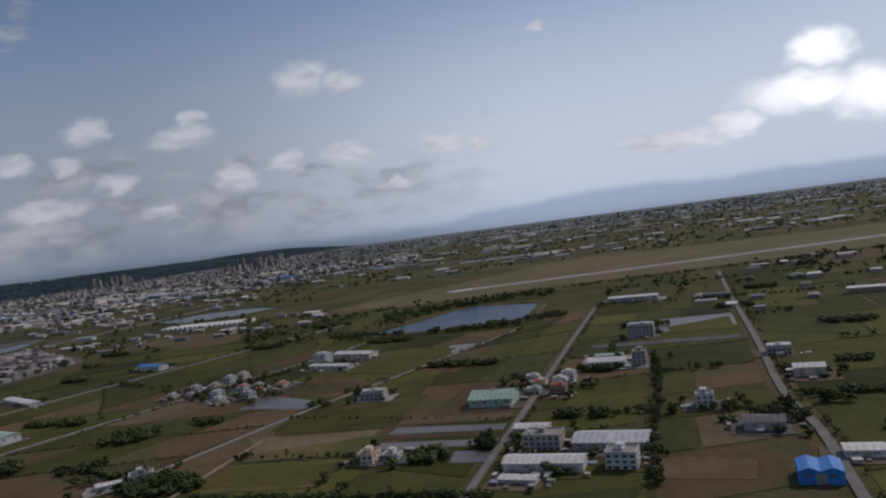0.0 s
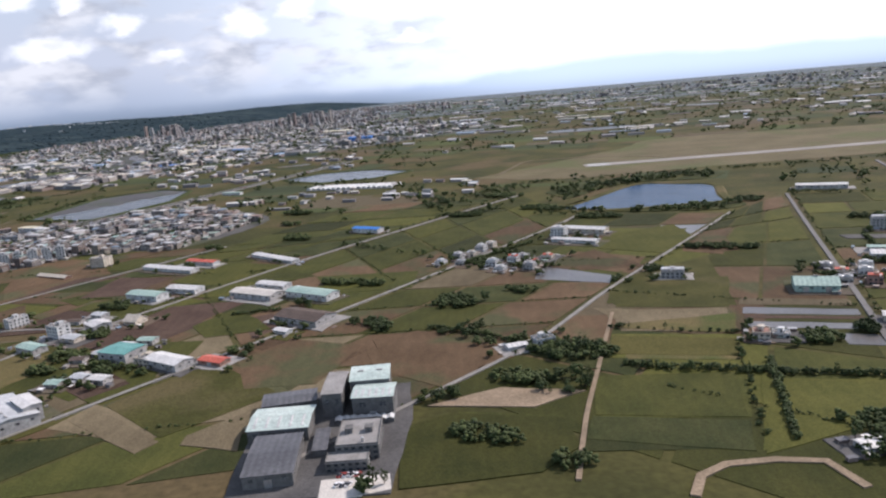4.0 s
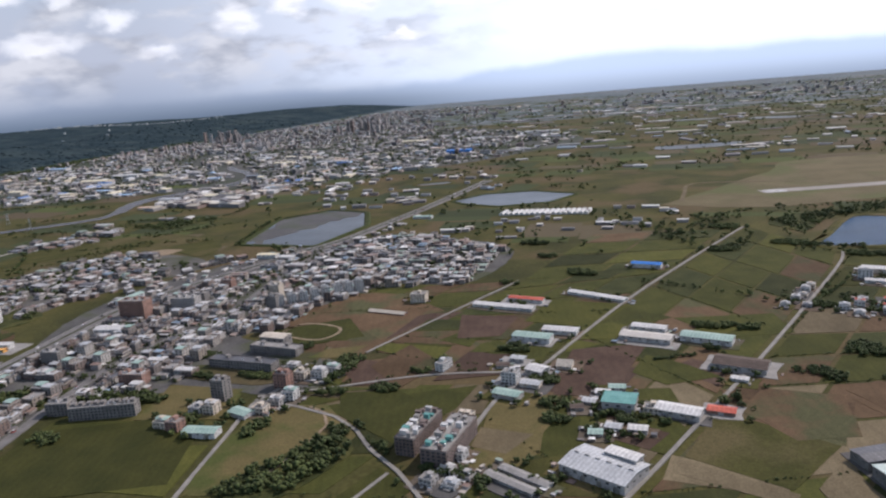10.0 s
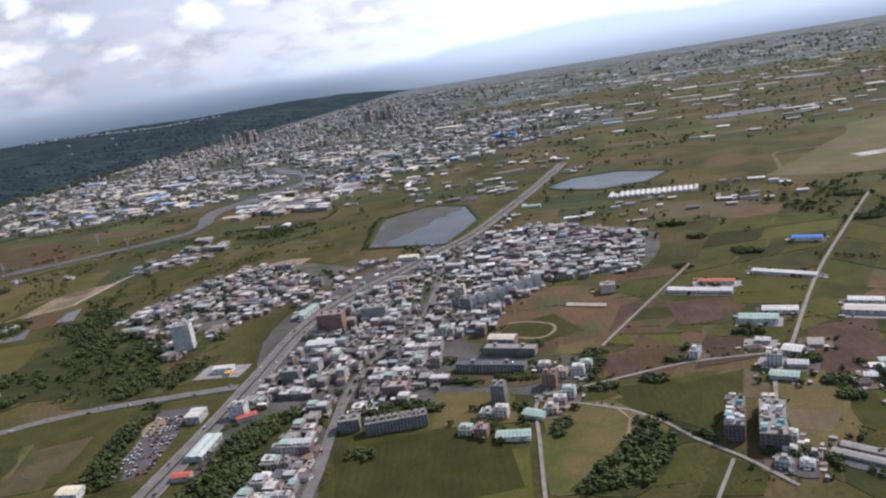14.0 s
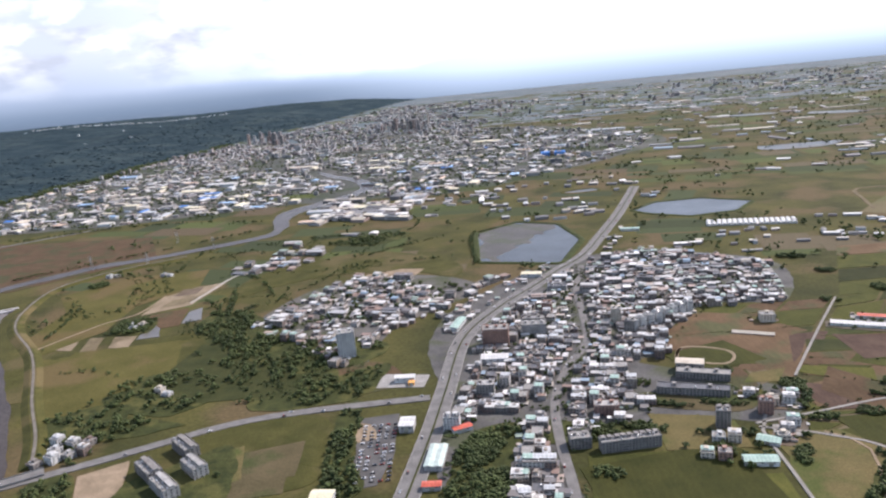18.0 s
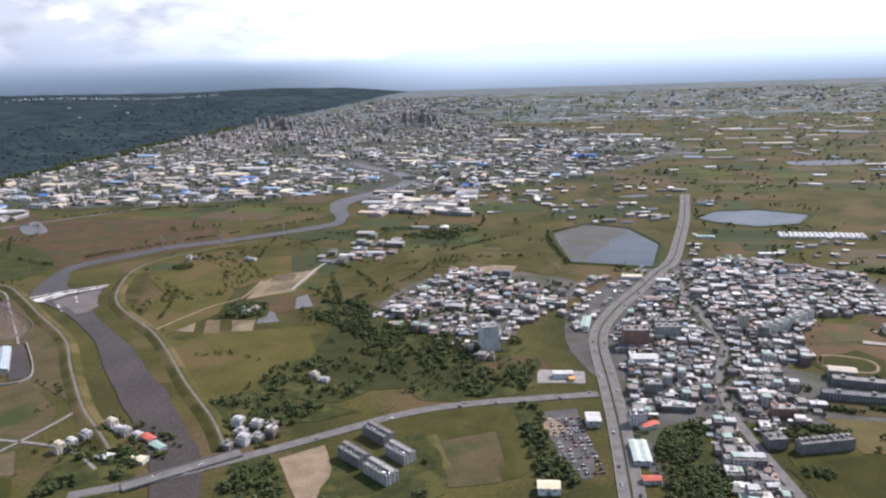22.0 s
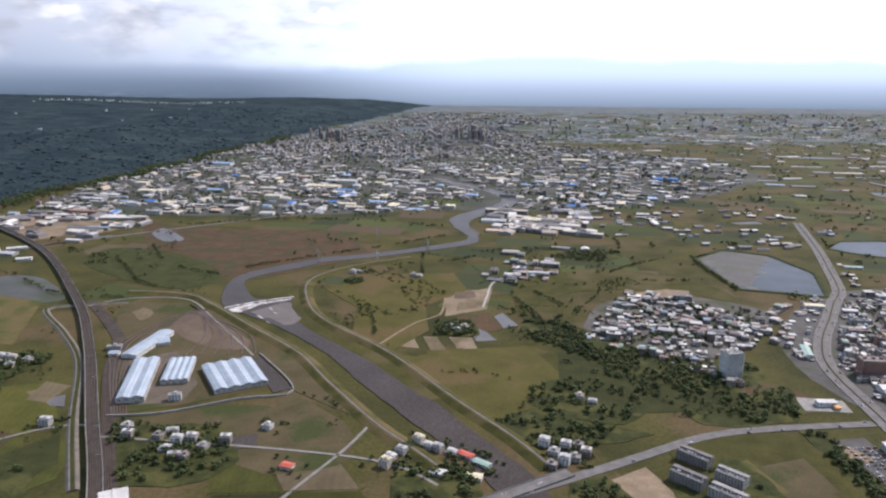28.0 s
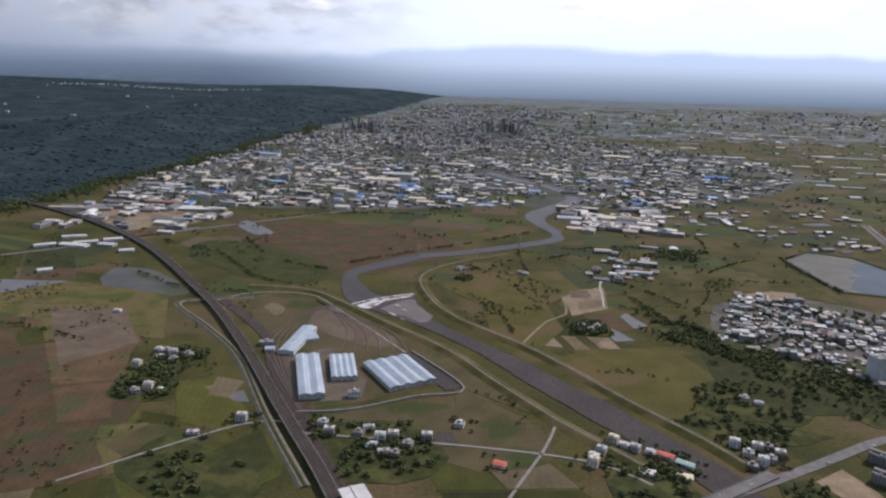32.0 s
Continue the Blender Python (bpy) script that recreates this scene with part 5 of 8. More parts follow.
M["sheet_yellow"] = surface("yellow_sheet_roof", (0.62, 0.46, 0.13), (0.72, 0.56, 0.18), 0.5, 0.1, 1.0, 0.1, rows=0.16)
warehouse((-7.8, 172.4), -15, 6.4, 9, 3.0, "warehouse half with yellow sheet roof", "sheet_yellow", "sheet_red", doors=2, rise=1.2)
warehouse((-1.6, 170.7), -15, 6.4, 9, 3.05, "warehouse half with bright red sheet roof", "sheet_red", "sheet_red", doors=1, rise=1.2)
warehouse((4.5, 168.3), -15, 5.6, 8, 2.0, "low annex with bright red sheet roof", "sheet_red", "white", rise=0.8)
warehouse((-25, 148), -15, 7.5, 24, 1.8, "long shade-net house in dark grey", "net", "grey", bays=4, cross=True, rise=0.15, doors=0, name="shade_house") if M.setdefault("net", surface("shade_net", (0.10, 0.105, 0.12), (0.15, 0.155, 0.17), 0.8, 0.2, 2.0, 0.1, rows=1.5)) else None
warehouse((-43, 156), 10, 8, 5, 2.0, "white roofed farm hut", "sheet_white", "grey")
block((-121, 248), 20, 8, 6, 2, "white modern farmhouse with flat roofs", "white", "concrete", seed=13)
warehouse((-132, 247), 20, 8, 4, 1.8, "low white annex beside a farmhouse", "sheet_white", "white")
for k, (x, y, c, r) in enumerate([(24, 318, "beige", "sheet_red"), (32, 312, "white", "sheet_white"), (20, 306, "grey", "sheet"), (30, 300, "brick", "sheet_red"), (22, 330, "grey", "sheet_white"), (37, 322, "white", "sheet")]):
    block((x, y), -20, 6.0, 6.0, 1 + k % 2, ("beige", "white", "grey", "brown", "grey", "white")[k] + " house in a roadside cluster", c, shed=r, seed=20 + k)
for k, (x, y, c, r) in enumerate([(-128, 384, "white", "sheet_red"), (-118, 378, "grey", "sheet_red"), (-122, 392, "grey", "sheet"), (-140, 378, "white", "sheet"), (-108, 388, "beige", "sheet_red"), (-136, 368, "white", "sheet_white"), (-120, 366, "grey", "sheet_white")]):
    block((x, y), -28, 6, 5.5, 1 + (k % 3 == 0), "farm village house with coloured sheet roof", c, shed=r, seed=30 + k)
for k, (x, y) in enumerate([(-170, 392), (-160, 400), (-152, 408), (-146, 418), (-158, 388), (-140, 424)]):
    block((x, y), -30, 5.5, 5.5, 1 + k % 2, "roadside house in the village row", ("white", "grey", "beige")[k % 3], shed=("sheet", "sheet_white")[k % 2], seed=40 + k)

# factory with ribbed roofs
# wall grey lowered so the colour itself carries the halls' shaded sides
M["works_wall"] = surface("works_wall", (0.11, 0.108, 0.104), (0.17, 0.166, 0.158), 0.8, 0.15, 1.0, 0.1)
M["pale_green"] = surface("pale_green_sheet", (0.40, 0.48, 0.44), (0.52, 0.59, 0.54), 0.5, 0.1, 1.0, 0.1, rows=1.0)
warehouse((-209, 179.8), 3, 18.6, 15.5, 5.0, "factory hall with pale green roof and skylight ribs", "pale_green", "works_wall", lights=5, rise=1.0, name="factory_hall")
warehouse((-205, 153.6), 6, 13.8, 23.5, 4.5, "dark-roofed factory hall with grey walls", "sheet_dark", "works_wall", rise=0.6, name="factory_hall")
warehouse((-181.4, 193.2), 0, 13.2, 10.6, 7.8, "tall factory hall with light green ribbed roof", "pale_green", "works_wall", lights=6, rise=0.8, name="factory_hall")
warehouse((-183.6, 204.2), 5, 13.0, 12.8, 9.2, "factory hall with pale green flat roof", "pale_green", "works_wall", rise=0.6, doors=0, vents=2, name="factory_hall")
warehouse((-195.0, 195.8), 2, 6.4, 18.5, 8.6, "narrow factory hall with pinkish grey roof", "concrete", "works_wall", rise=0.4, doors=0, name="factory_hall")
warehouse((-210.2, 199.6), 11, 17.6, 10.0, 4.4, "low factory hall with dark roof", "sheet_dark", "works_wall", rise=0.5, name="factory_hall")
block((-182.4, 166.6), 3, 12.4, 17.0, 3, "grey concrete plant building", "works_wall", "concrete", seed=50, name="plant_building", category="factory", towers=2)
block((-184.6, 160.6), 2, 12.0, 5.6, 2, "low grey front wing of the plant", "works_wall", "concrete", storey=1.5, seed=51, name="plant_building", category="factory", towers=0, tanks=0)
warehouse((-184.0, 189.8), 0, 19, 2.6, 1.9, "row of small white awnings", "white", "works_wall", bays=8, cross=True, rise=0.5, doors=0, name="awning_row")
warehouse((-194.2, 170.0), 6, 4.0, 14.0, 2.4, "lean-to beside the dark-roofed hall", "sheet_dark", "works_wall", rise=0.2, doors=0, name="lean_to")
warehouse((-322, 199), -41, 29, 19, 4.6, "large white warehouse with raised ridge vent", "sheet", "grey", rise=1.4, doors=4, vents=6)
warehouse((-276, 249), -30, 20, 9, 3.6, "white-green shed with sheet roof", "sheet_white", "grey", doors=2)
warehouse((-256, 250), -25, 12, 6, 2.2, "red-roofed farm buildings with trees", "sheet_red", "brick")
warehouse((-268, 345), -28, 29, 10, 3.4, "long shed with pale concrete roof", "bright_concrete", "grey", doors=3)
warehouse((-236, 337), -30, 28, 10, 3.8, "long shed with grey-green roof", "sheet_green", "white", doors=3)
warehouse((-262, 362), -28, 20, 7, 3.2, "shed group with white sheet roof", "sheet_white", "white")
warehouse((-232, 296), -30, 26, 14, 3.4, "old barn with dark brown roof", "rusty", "grey", doors=2) if M.setdefault("rusty", surface("rusty_roof", (0.075, 0.058, 0.050), (0.125, 0.095, 0.078), 0.9, 0.2, 1.5, 0.2, rows=1.0)) else None
warehouse((-236, 284), -30, 8, 4, 2.0, "small white roadside hut", "sheet_white", "white")
warehouse((-332, 356), -24, 23, 9, 3.8, "shed with pale green-white roof", "sheet_green", "white", doors=2)
warehouse((-314, 366), -22, 21, 8, 3.2, "white roofed shed by the road", "sheet_white", "white", doors=2)
warehouse((-346, 423), -27, 44, 7, 2.6, "very long white roofed shed", "sheet_white", "white", doors=4)
warehouse((-329, 436), -27, 25, 6, 2.8, "long shed with dull red roof", "sheet_red", "white")
warehouse((-281, 435), -40, 44, 6, 2.4, "long low white shed beside the road", "sheet_white", "white", doors=4)
warehouse((-230, 505), -28, 23, 8, 3.6, "shed with bright blue sheet roof", "sheet_blue", "white")
block((-348, 297), -24, 8, 7, 4, "tall white farmhouse with rooftop tanks", "white", seed=52, tanks=2)
warehouse((-338, 291), -24, 10, 6, 2.6, "small farm shed with pale roof", "sheet", "beige")
block((-380, 322), 60, 10, 5, 3, "narrow white terrace at the field edge", "white", seed=53)
warehouse((-351, 279), -30, 14, 7, 3.0, "green-white shed beside the lane", "sheet_green", "grey")
warehouse((-335, 306), -40, 10, 9, 3.6, "white shed with mono roof and dark porch", "sheet_white", "grey")
warehouse((-318, 312), -20, 8, 8, 2.4, "beige hall with pyramid-like roof", "beige", "beige", rise=2.6)
warehouse((-300, 258), -20, 15, 12, 5.5, "workshop building with flat teal roof", "teal", "grey", rise=0.4) if M.setdefault("teal", surface("teal_roof", (0.10, 0.26, 0.24), (0.16, 0.34, 0.31), 0.6, 0.15, 1.2, 0.1)) else None
block((-286, 254), -20, 7, 7, 2, "beige house next to workshops", "beige", seed=54)
for k, (x, y) in enumerate([(-312, 268), (-304, 276), (-296, 280), (-318, 262), (-306, 240), (-296, 236), (-314, 236), (-350, 318), (-342, 326)]):
    warehouse((x, y), -25 + 7 * (k % 4), 6 + k % 3, 5, 2.0 + 0.4 * (k % 3), "small farm shed beside workshops", ("sheet", "sheet_white", "sheet_green", "rusty")[k % 4], "grey")

# twin apartment blocks in the fields
warehouse((-309, 208), -41, 14, 6, 6.6, "raised white middle roof of a warehouse", "sheet_white", "grey", rise=0.4, doors=0)
M["pink_tile"] = surface("pink_tile", (0.13, 0.102, 0.092), (0.19, 0.152, 0.138), 0.8, 0.3, 1.5, 0.1)
for k, (x, y, w, n) in enumerate([(-396, 229, 9, 30), (-383, 217, 12, 34)]):
    ob = block((x, y), -22, w, n, 5, "tall brown apartment block with crowded white roof structures", "pink_tile", "concrete", name="apartment_block", towers=2, tanks=6, balcony=True, category="apartment block", seed=60 + k, cols=5)
    rng = random.Random(90 + k)
    for j in range(16):
        tw, td, th = rng.uniform(0.8, 1.7), rng.uniform(1.0, 2.4), rng.uniform(0.8, 2.6)
        s = Shape().box(-tw, 0, 0, tw, td, th).box(-tw - 0.15, -0.15, th, tw + 0.15, td + 0.15, th + 0.12)
        part("roof_terrace", s.mesh("roof_terrace", [M[rng.choice(["white", "pink_tile", "white", "teal", "concrete"])]]), ob, "", pose((-1) ** j * w * rng.uniform(0.12, 0.36), 1.2 + n / 17 * j, 8.2))
block((-372, 248), -22, 7, 9, 4, "lower beige wing of the apartment blocks", "beige", name="apartment_block", category="apartment block", towers=2, seed=62)

# edge of the town
# grey tile darkened further, with the shade of sunless facades put into it
M["wall_dim"] = surface("shaded_tile_wall", (0.17, 0.16, 0.15), (0.25, 0.235, 0.22), 0.85, 0.2, 1.0, 0.1)
for k, (x, y, rot, w, d, n, wall, text) in enumerate((
    (-500, 297, -18, 8, 7, 7, "wall_dim", "tall grey tiled apartment block at the town's edge"), (-470, 309, -18, 8, 7, 5, "brick", "brown tiled apartment block at the town's edge"),
    (-516, 477, -14, 8, 8, 8, "beige", "slim beige apartment tower in town"), (-581, 486, -10, 16, 8, 5, "wall_dim", "dark grey office block in town"),
    (-547, 576, -14, 18, 9, 3, "grey", "low grey market block in town"), (-631, 368, -8, 12, 9, 5, "wall_dim", "grey shop block beside the main road"),
    (-512, 452, -14, 8, 7, 7, "wall_dim", "grey apartment tower beside the town canal"), (-655, 326, -8, 10, 7, 5, "white", "white shop block beside the main road"),
    (-560, 326, -10, 15, 8, 4, "brick", "brown tiled block with a dark roof"), (-566, 516, -12, 9, 8, 6, "brick", "reddish-brown apartment block in town"))):
    block((x, y), rot, w, d, n, text, wall, ("concrete", "sheet_dark", "grey")[k % 3], name="apartment_block", towers=2, tanks=3, category="apartment block", seed=210 + k, balcony=k % 2 == 0)
block((-556, 284), 4, 34, 7, 4, "long grey terrace block with white roof structures", "wall_dim", "concrete", name="apartment_block", towers=9, tanks=8, balcony=True, category="apartment block", seed=63, cols=18)
block((-583, 290), 0, 12, 9, 4, "grey-white apartment block with balconies", "wall_dim", name="apartment_block", towers=2, tanks=3, balcony=True, category="apartment block", seed=64)
block((-502, 341), -20, 44, 8, 3, "long dark school building", "wall_dim", "sheet_dark", name="school_building", towers=2, tanks=2, category="school", seed=65, cols=20)
block((-488, 362), -22, 34, 8, 3, "dark school wing with beige hall behind", "wall_dim", "concrete", name="school_building", towers=2, tanks=2, category="school", seed=66, cols=16)
warehouse((-492, 376), -22, 18, 9, 6.5, "school hall with beige roof", "beige", "wall_dim", name="school_hall", doors=1)
warehouse((-496, 256), -10, 17, 7, 3.0, "shed with pale green roof at the field edge", "sheet_green", "white", doors=2)
for k, (x, y, c) in enumerate([(-508, 283, "white"), (-500, 281, "beige"), (-520, 268, "beige"), (-512, 264, "brick"), (-468, 286, "grey"), (-462, 292, "white"), (-474, 278, "beige"), (-452, 318, "white"), (-446, 326, "white"), (-462, 318, "beige"), (-470, 332, "grey")]):
    block((x, y), -18, 7.0, 6.5, 2 + k % 2, "house with roof terrace on the town's edge", c, shed=(None, "sheet_white", "sheet_green")[k % 3], seed=70 + k)
warehouse((-484, 276), -32, 12, 7, 2.4, "shed with mint green roof", "sheet_green", "white")
block((-732, 458), 8, 14, 12, 13, "tall white apartment tower", "white", name="apartment_tower", towers=2, tanks=4, category="apartment tower", seed=67, balcony=True)
block((-616, 452), -8, 20, 12, 9, "large red-brown tiled apartment block", "brick", name="apartment_block", towers=3, tanks=4, category="apartment block", seed=68, balcony=True)
block((-584, 468), -8, 20, 10, 6, "dark grey apartment block in town", "grey", name="apartment_block", towers=3, tanks=3, category="apartment block", seed=69)
warehouse((-620, 420), -8, 20, 10, 4.5, "market hall with white roof", "sheet_white", "white", doors=4, name="market_hall")
warehouse((-683, 328), -7, 9, 12, 5.0, "car showroom with white roof and grey walls", "sheet_white", "grey", name="showroom", bays=2)
warehouse((-660, 292), 80, 24, 10, 3.4, "large shed with pale green roof beside the main road", "pale_green", "grey", bays=2, doors=3)
warehouse((-648, 322), 20, 12, 5, 3.0, "shed with bright red sheet roof", "sheet_red", "white")
warehouse((-668, 262), -5, 10, 5, 3.0, "small shed with red awning", "sheet_red", "grey")
warehouse((-686, 402), -5, 14, 6, 4.0, "petrol station canopy with orange edge", "sheet_white", "white", name="petrol_station", rise=0.2, doors=0)
warehouse((-681, 396), -5, 4, 4, 2.6, "orange kiosk of the petrol station", "sheet_orange", "sheet_orange", name="kiosk", rise=0.2)
warehouse((-640, 505), 70, 26, 7, 4.0, "long shed with pale green roof beside the main road", "sheet_green", "white", doors=3)
warehouse((-726, 258), -9, 12, 8, 4.5, "shed with cream yellow roof among trees", "cream", "white") if M.setdefault("cream", surface("cream_sheet", (0.62, 0.56, 0.38), (0.72, 0.66, 0.48), 0.5, 0.1, 1.0, 0.1, rows=1.0)) else None
for k, (x, y, w) in enumerate([(-836, 303, 21), (-820, 283, 21), (-822, 327, 21), (-809, 302, 18)]):
    block((x, y), -50, w, 9, 4, "white apartment block with crowded roof terraces", "wall_dim" if k % 2 == 0 else "grey", name="apartment_block", towers=9, tanks=9, category="apartment block", seed=80 + k, balcony=True)
for k, (x, y) in enumerate([(-913, 326), (-904, 330), (-896, 334), (-888, 338), (-908, 342), (-899, 348), (-890, 350), (-912, 354)]):
    block((x, y), -25, 7, 6.5, 2 + k % 2, "pale house in a cluster by the dike", ("wall", "white", "grey")[k % 3], shed=(None, "sheet_white")[k % 2], seed=90 + k)
for k, (x, y) in enumerate([(-1015, 344), (-1008, 350), (-996, 362), (-990, 357), (-984, 352), (-1018, 334), (-975, 347)]):
    block((x, y), -38, 7, 6, 1 + k % 3, "small house on the river bank", ("white", "grey", "beige")[k % 3], shed=("sheet_white", "sheet", "cream")[k % 3], seed=100 + k)
warehouse((-966, 343), -42, 11, 5, 2.4, "riverside shed with red roof", "sheet_red", "white")
warehouse((-957, 332), -42, 12, 5, 2.4, "riverside shed with mint roof", "sheet_green", "white")
warehouse((-963, 316), -20, 10, 6, 2.4, "shed with pale roof near the bridge", "cream", "white")
warehouse((-985, 322), -20, 10, 6, 2.2, "shed with white roof near the river", "sheet_white", "grey")
for k, (x, y) in enumerate([(-1196, 394), (-1190, 379), (-1162, 386), (-1170, 378), (-1155, 370), (-1152, 353), (-1137, 362), (-1123, 369), (-1160, 362), (-1146, 350), (-1253, 401), (-1282, 382), (-1099, 388), (-1146, 372)]):
    block((x, y), -20 + 12 * (k % 3), 6.5 + k % 3, 6, 1 + (k + 1) % 3, "pale village house among trees", ("white", "wall", "grey", "wall")[k % 4], shed=(None, "sheet_white", "sheet")[k % 3], seed=110 + k)
warehouse((-1079, 335), -25, 8, 6, 2.4, "farmhouse with orange-red roof", "sheet_red", "white", name="farmhouse")
for k, (x, y) in enumerate([(-1347, 532), (-1338, 527), (-1331, 520), (-1340, 515), (-1319, 519), (-1333, 454), (-1324, 450), (-1340, 448), (-1355, 497), (-1415, 632), (-1328, 508)]):
    block((x, y), -15 + 9 * (k % 4), 7, 6, 1 + k % 3, "pale farmhouse in a tree-ringed hamlet", ("white", "grey", "beige")[k % 3], shed=("sheet_white", None, "sheet")[k % 3], seed=130 + k)
for k, (x, y, w) in enumerate([(-1572, 936, 30), (-1515, 922, 24), (-1590, 889, 26), (-1479, 863, 18), (-1545, 905, 30), (-1541, 772, 16)]):
    warehouse((x, y), 15 + 6 * (k % 3), w, 9, 3.2, "white roofed farm shed in the fields", "sheet_white", "white", doors=2)
for k, (x, y) in enumerate([(-950, 580), (-942, 584), (-956, 590), (-1058, 788), (-1050, 790), (-985, 770), (-978, 768), (-870, 424), (-862, 416)]):
    block((x, y), -20, 7, 6, 1 + k % 2, "lone farmhouse surrounded by trees", ("white", "beige", "grey")[k % 3], shed=("sheet", None)[k % 2], seed=150 + k)

for k in range(8):
    u = k / 7
    block((-506 + 54 * u, 456 + 32 * u), 28, 6.0, 6.5, 6, "white apartment block in a row at the town edge", "white", "concrete", name="apartment_block", towers=1, tanks=2, category="apartment block", seed=180 + k, balcony=True)
for k in range(12):
    warehouse((-438 + 2.2 * k, 435 - 1.1 * k), -28, 2.1, 5, 1.2, "small brown gabled hut in a row", "beige", "brick", rise=1.3, doors=0, name="hut")
block((-405, 450), -12, 11, 9, 4, "cream building with walled yard in the fields", "beige", "concrete", seed=195, towers=1)

# railway depot
M["depot_roof"] = surface("depot_roof", (0.32, 0.38, 0.44), (0.42, 0.48, 0.54), 0.45, 0.08, 1.0, 0.1, rows=0.13)
warehouse((-1206, 436), 8, 20, 78, 5.0, "long depot hall with pale blue twin roofs", "depot_roof", "grey", bays=2, cross=True, rise=1.4, lights=4, doors=2, name="depot_hall")
warehouse((-1183, 469), 6, 21, 46, 4.2, "depot hall with pale blue ribbed roof", "depot_roof", "grey", bays=4, cross=True, rise=1.0, doors=4, name="depot_hall")
warehouse((-1128, 456), 24, 41, 54, 4.0, "wide depot hall with pale sawtooth roof", "depot_roof", "grey", bays=4, cross=True, rise=1.6, lights=3, doors=4, name="depot_hall")
warehouse((-1236, 524), -14, 14, 62, 4.0, "narrow depot hall with pale roof", "depot_roof", "white", cross=True, rise=1.2, doors=1, name="depot_hall")
warehouse((-1217, 554), 20, 14, 16, 3.0, "depot workshop with pale roof", "depot_roof", "white", name="depot_workshop")
warehouse((-1251, 530), 0, 8, 7, 3.0, "small pale blue depot hut", "depot_roof", "white", name="depot_hut")
block((-1174, 438), 8, 9, 5, 3, "white depot office with flat roof", "white", "concrete", seed=170, category="office", name="office")
block((-1256, 545), 5, 12, 6, 2, "grey depot signal building", "grey", "concrete", seed=171, category="office", name="office")


setting(patch("fish_pond", [(-1120, 380), (-1104, 383), (-1101, 364), (-1115, 363)], M["river"], 0.5, 0.4, 6, sharp=True), "small dark fish pond between village plots", "pond")
for k, (x, y) in enumerate([(-363, 209), (-357, 213)]):
    warehouse((x + 9, y - 9), -43, 24, 4.0, 2.0, "long narrow shed with grey sheet roof", "concrete", "grey", doors=2)
for k, (x, y) in enumerate([(-379, 212), (-386, 203), (-377, 200), (-374, 222), (-371, 206)]):
    block((x, y), -30, 6.0, 5.5, 1 + k % 2, "white house beside the apartment blocks", ("white", "grey", "white")[k % 3], shed=("sheet_white", None, "sheet")[k % 3], seed=230 + k)

# far greenhouses, one row of arched tunnels
def greenhouse_row():
    arch = Shape()
    n, L = 8, 9.0
    prof = [(math.cos(math.pi * k / n) * 2.6, 1.2 + math.sin(math.pi * k / n) * 1.8) for k in range(n + 1)]
    prof = [(2.6, 0)] + prof + [(-2.6, 0)]
    v = [(x, y, z) for y in (0, 24) for x, z in prof]
    m = len(prof)
    f = [(k, k + 1, m + k + 1, m + k) for k in range(m - 1)] + [tuple(range(m - 1, -1, -1)), tuple(range(m, 2 * m))]
    arch.add(v, [tuple(reversed(q)) for q in f])
    skin = arch.mesh("tunnel", [M["white"]])
    for k in range(17):
        u = k / 16
        ob = empty("greenhouse", (-331 + 92 * u, 770 - 24 * u), -20, "white plastic tunnel greenhouse in a long row", "greenhouse", "row of tunnel greenhouses")
        part("tunnel", skin, ob)
        part("door", Shape().box(-0.8, -0.06, 0, 0.8, 0.02, 1.9).mesh("door", [M["grey"]]), ob)


greenhouse_row()


# ---- town houses ----
def house_model(k):
    rng = random.Random(500 + k)
    w, d, f = rng.uniform(4.2, 7.6), rng.uniform(6.0, 9.6), rng.choice([1, 2, 2, 2, 3, 3, 4])
    ob = block((0, 0), 0, w, d, f, ("pale plastered", "grey tiled", "beige", "white", "weathered concrete", "brown tiled")[k % 6] + " town house with flat roof and tank", "wall",
               ("concrete", "grey", "sheet_dark")[k % 3], shed=(None, "sheet_white", "sheet", None, "sheet_green", "sheet", "sheet_white", "sheet_dark")[k % 8], tanks=1, towers=1 if k % 2 else 0, seed=600 + k, name="town_house", category="town house")
    tagged(ob, group="houses of the town")
    return ob, w, d, f * 1.6


MODELS, TAKEN = [house_model(k) for k in range(14)], set()


def put_house(x, y, rot):
    k = random.randrange(len(MODELS))
    ob, w, d, h = MODELS[k]
    m = pose(x, y, 0, 0, 0, rot) @ pose(0, -d / 2, 0)
    if k in TAKEN:
        copy_thing(ob, m)
    else:
        TAKEN.add(k)
        ob.matrix_basis = m


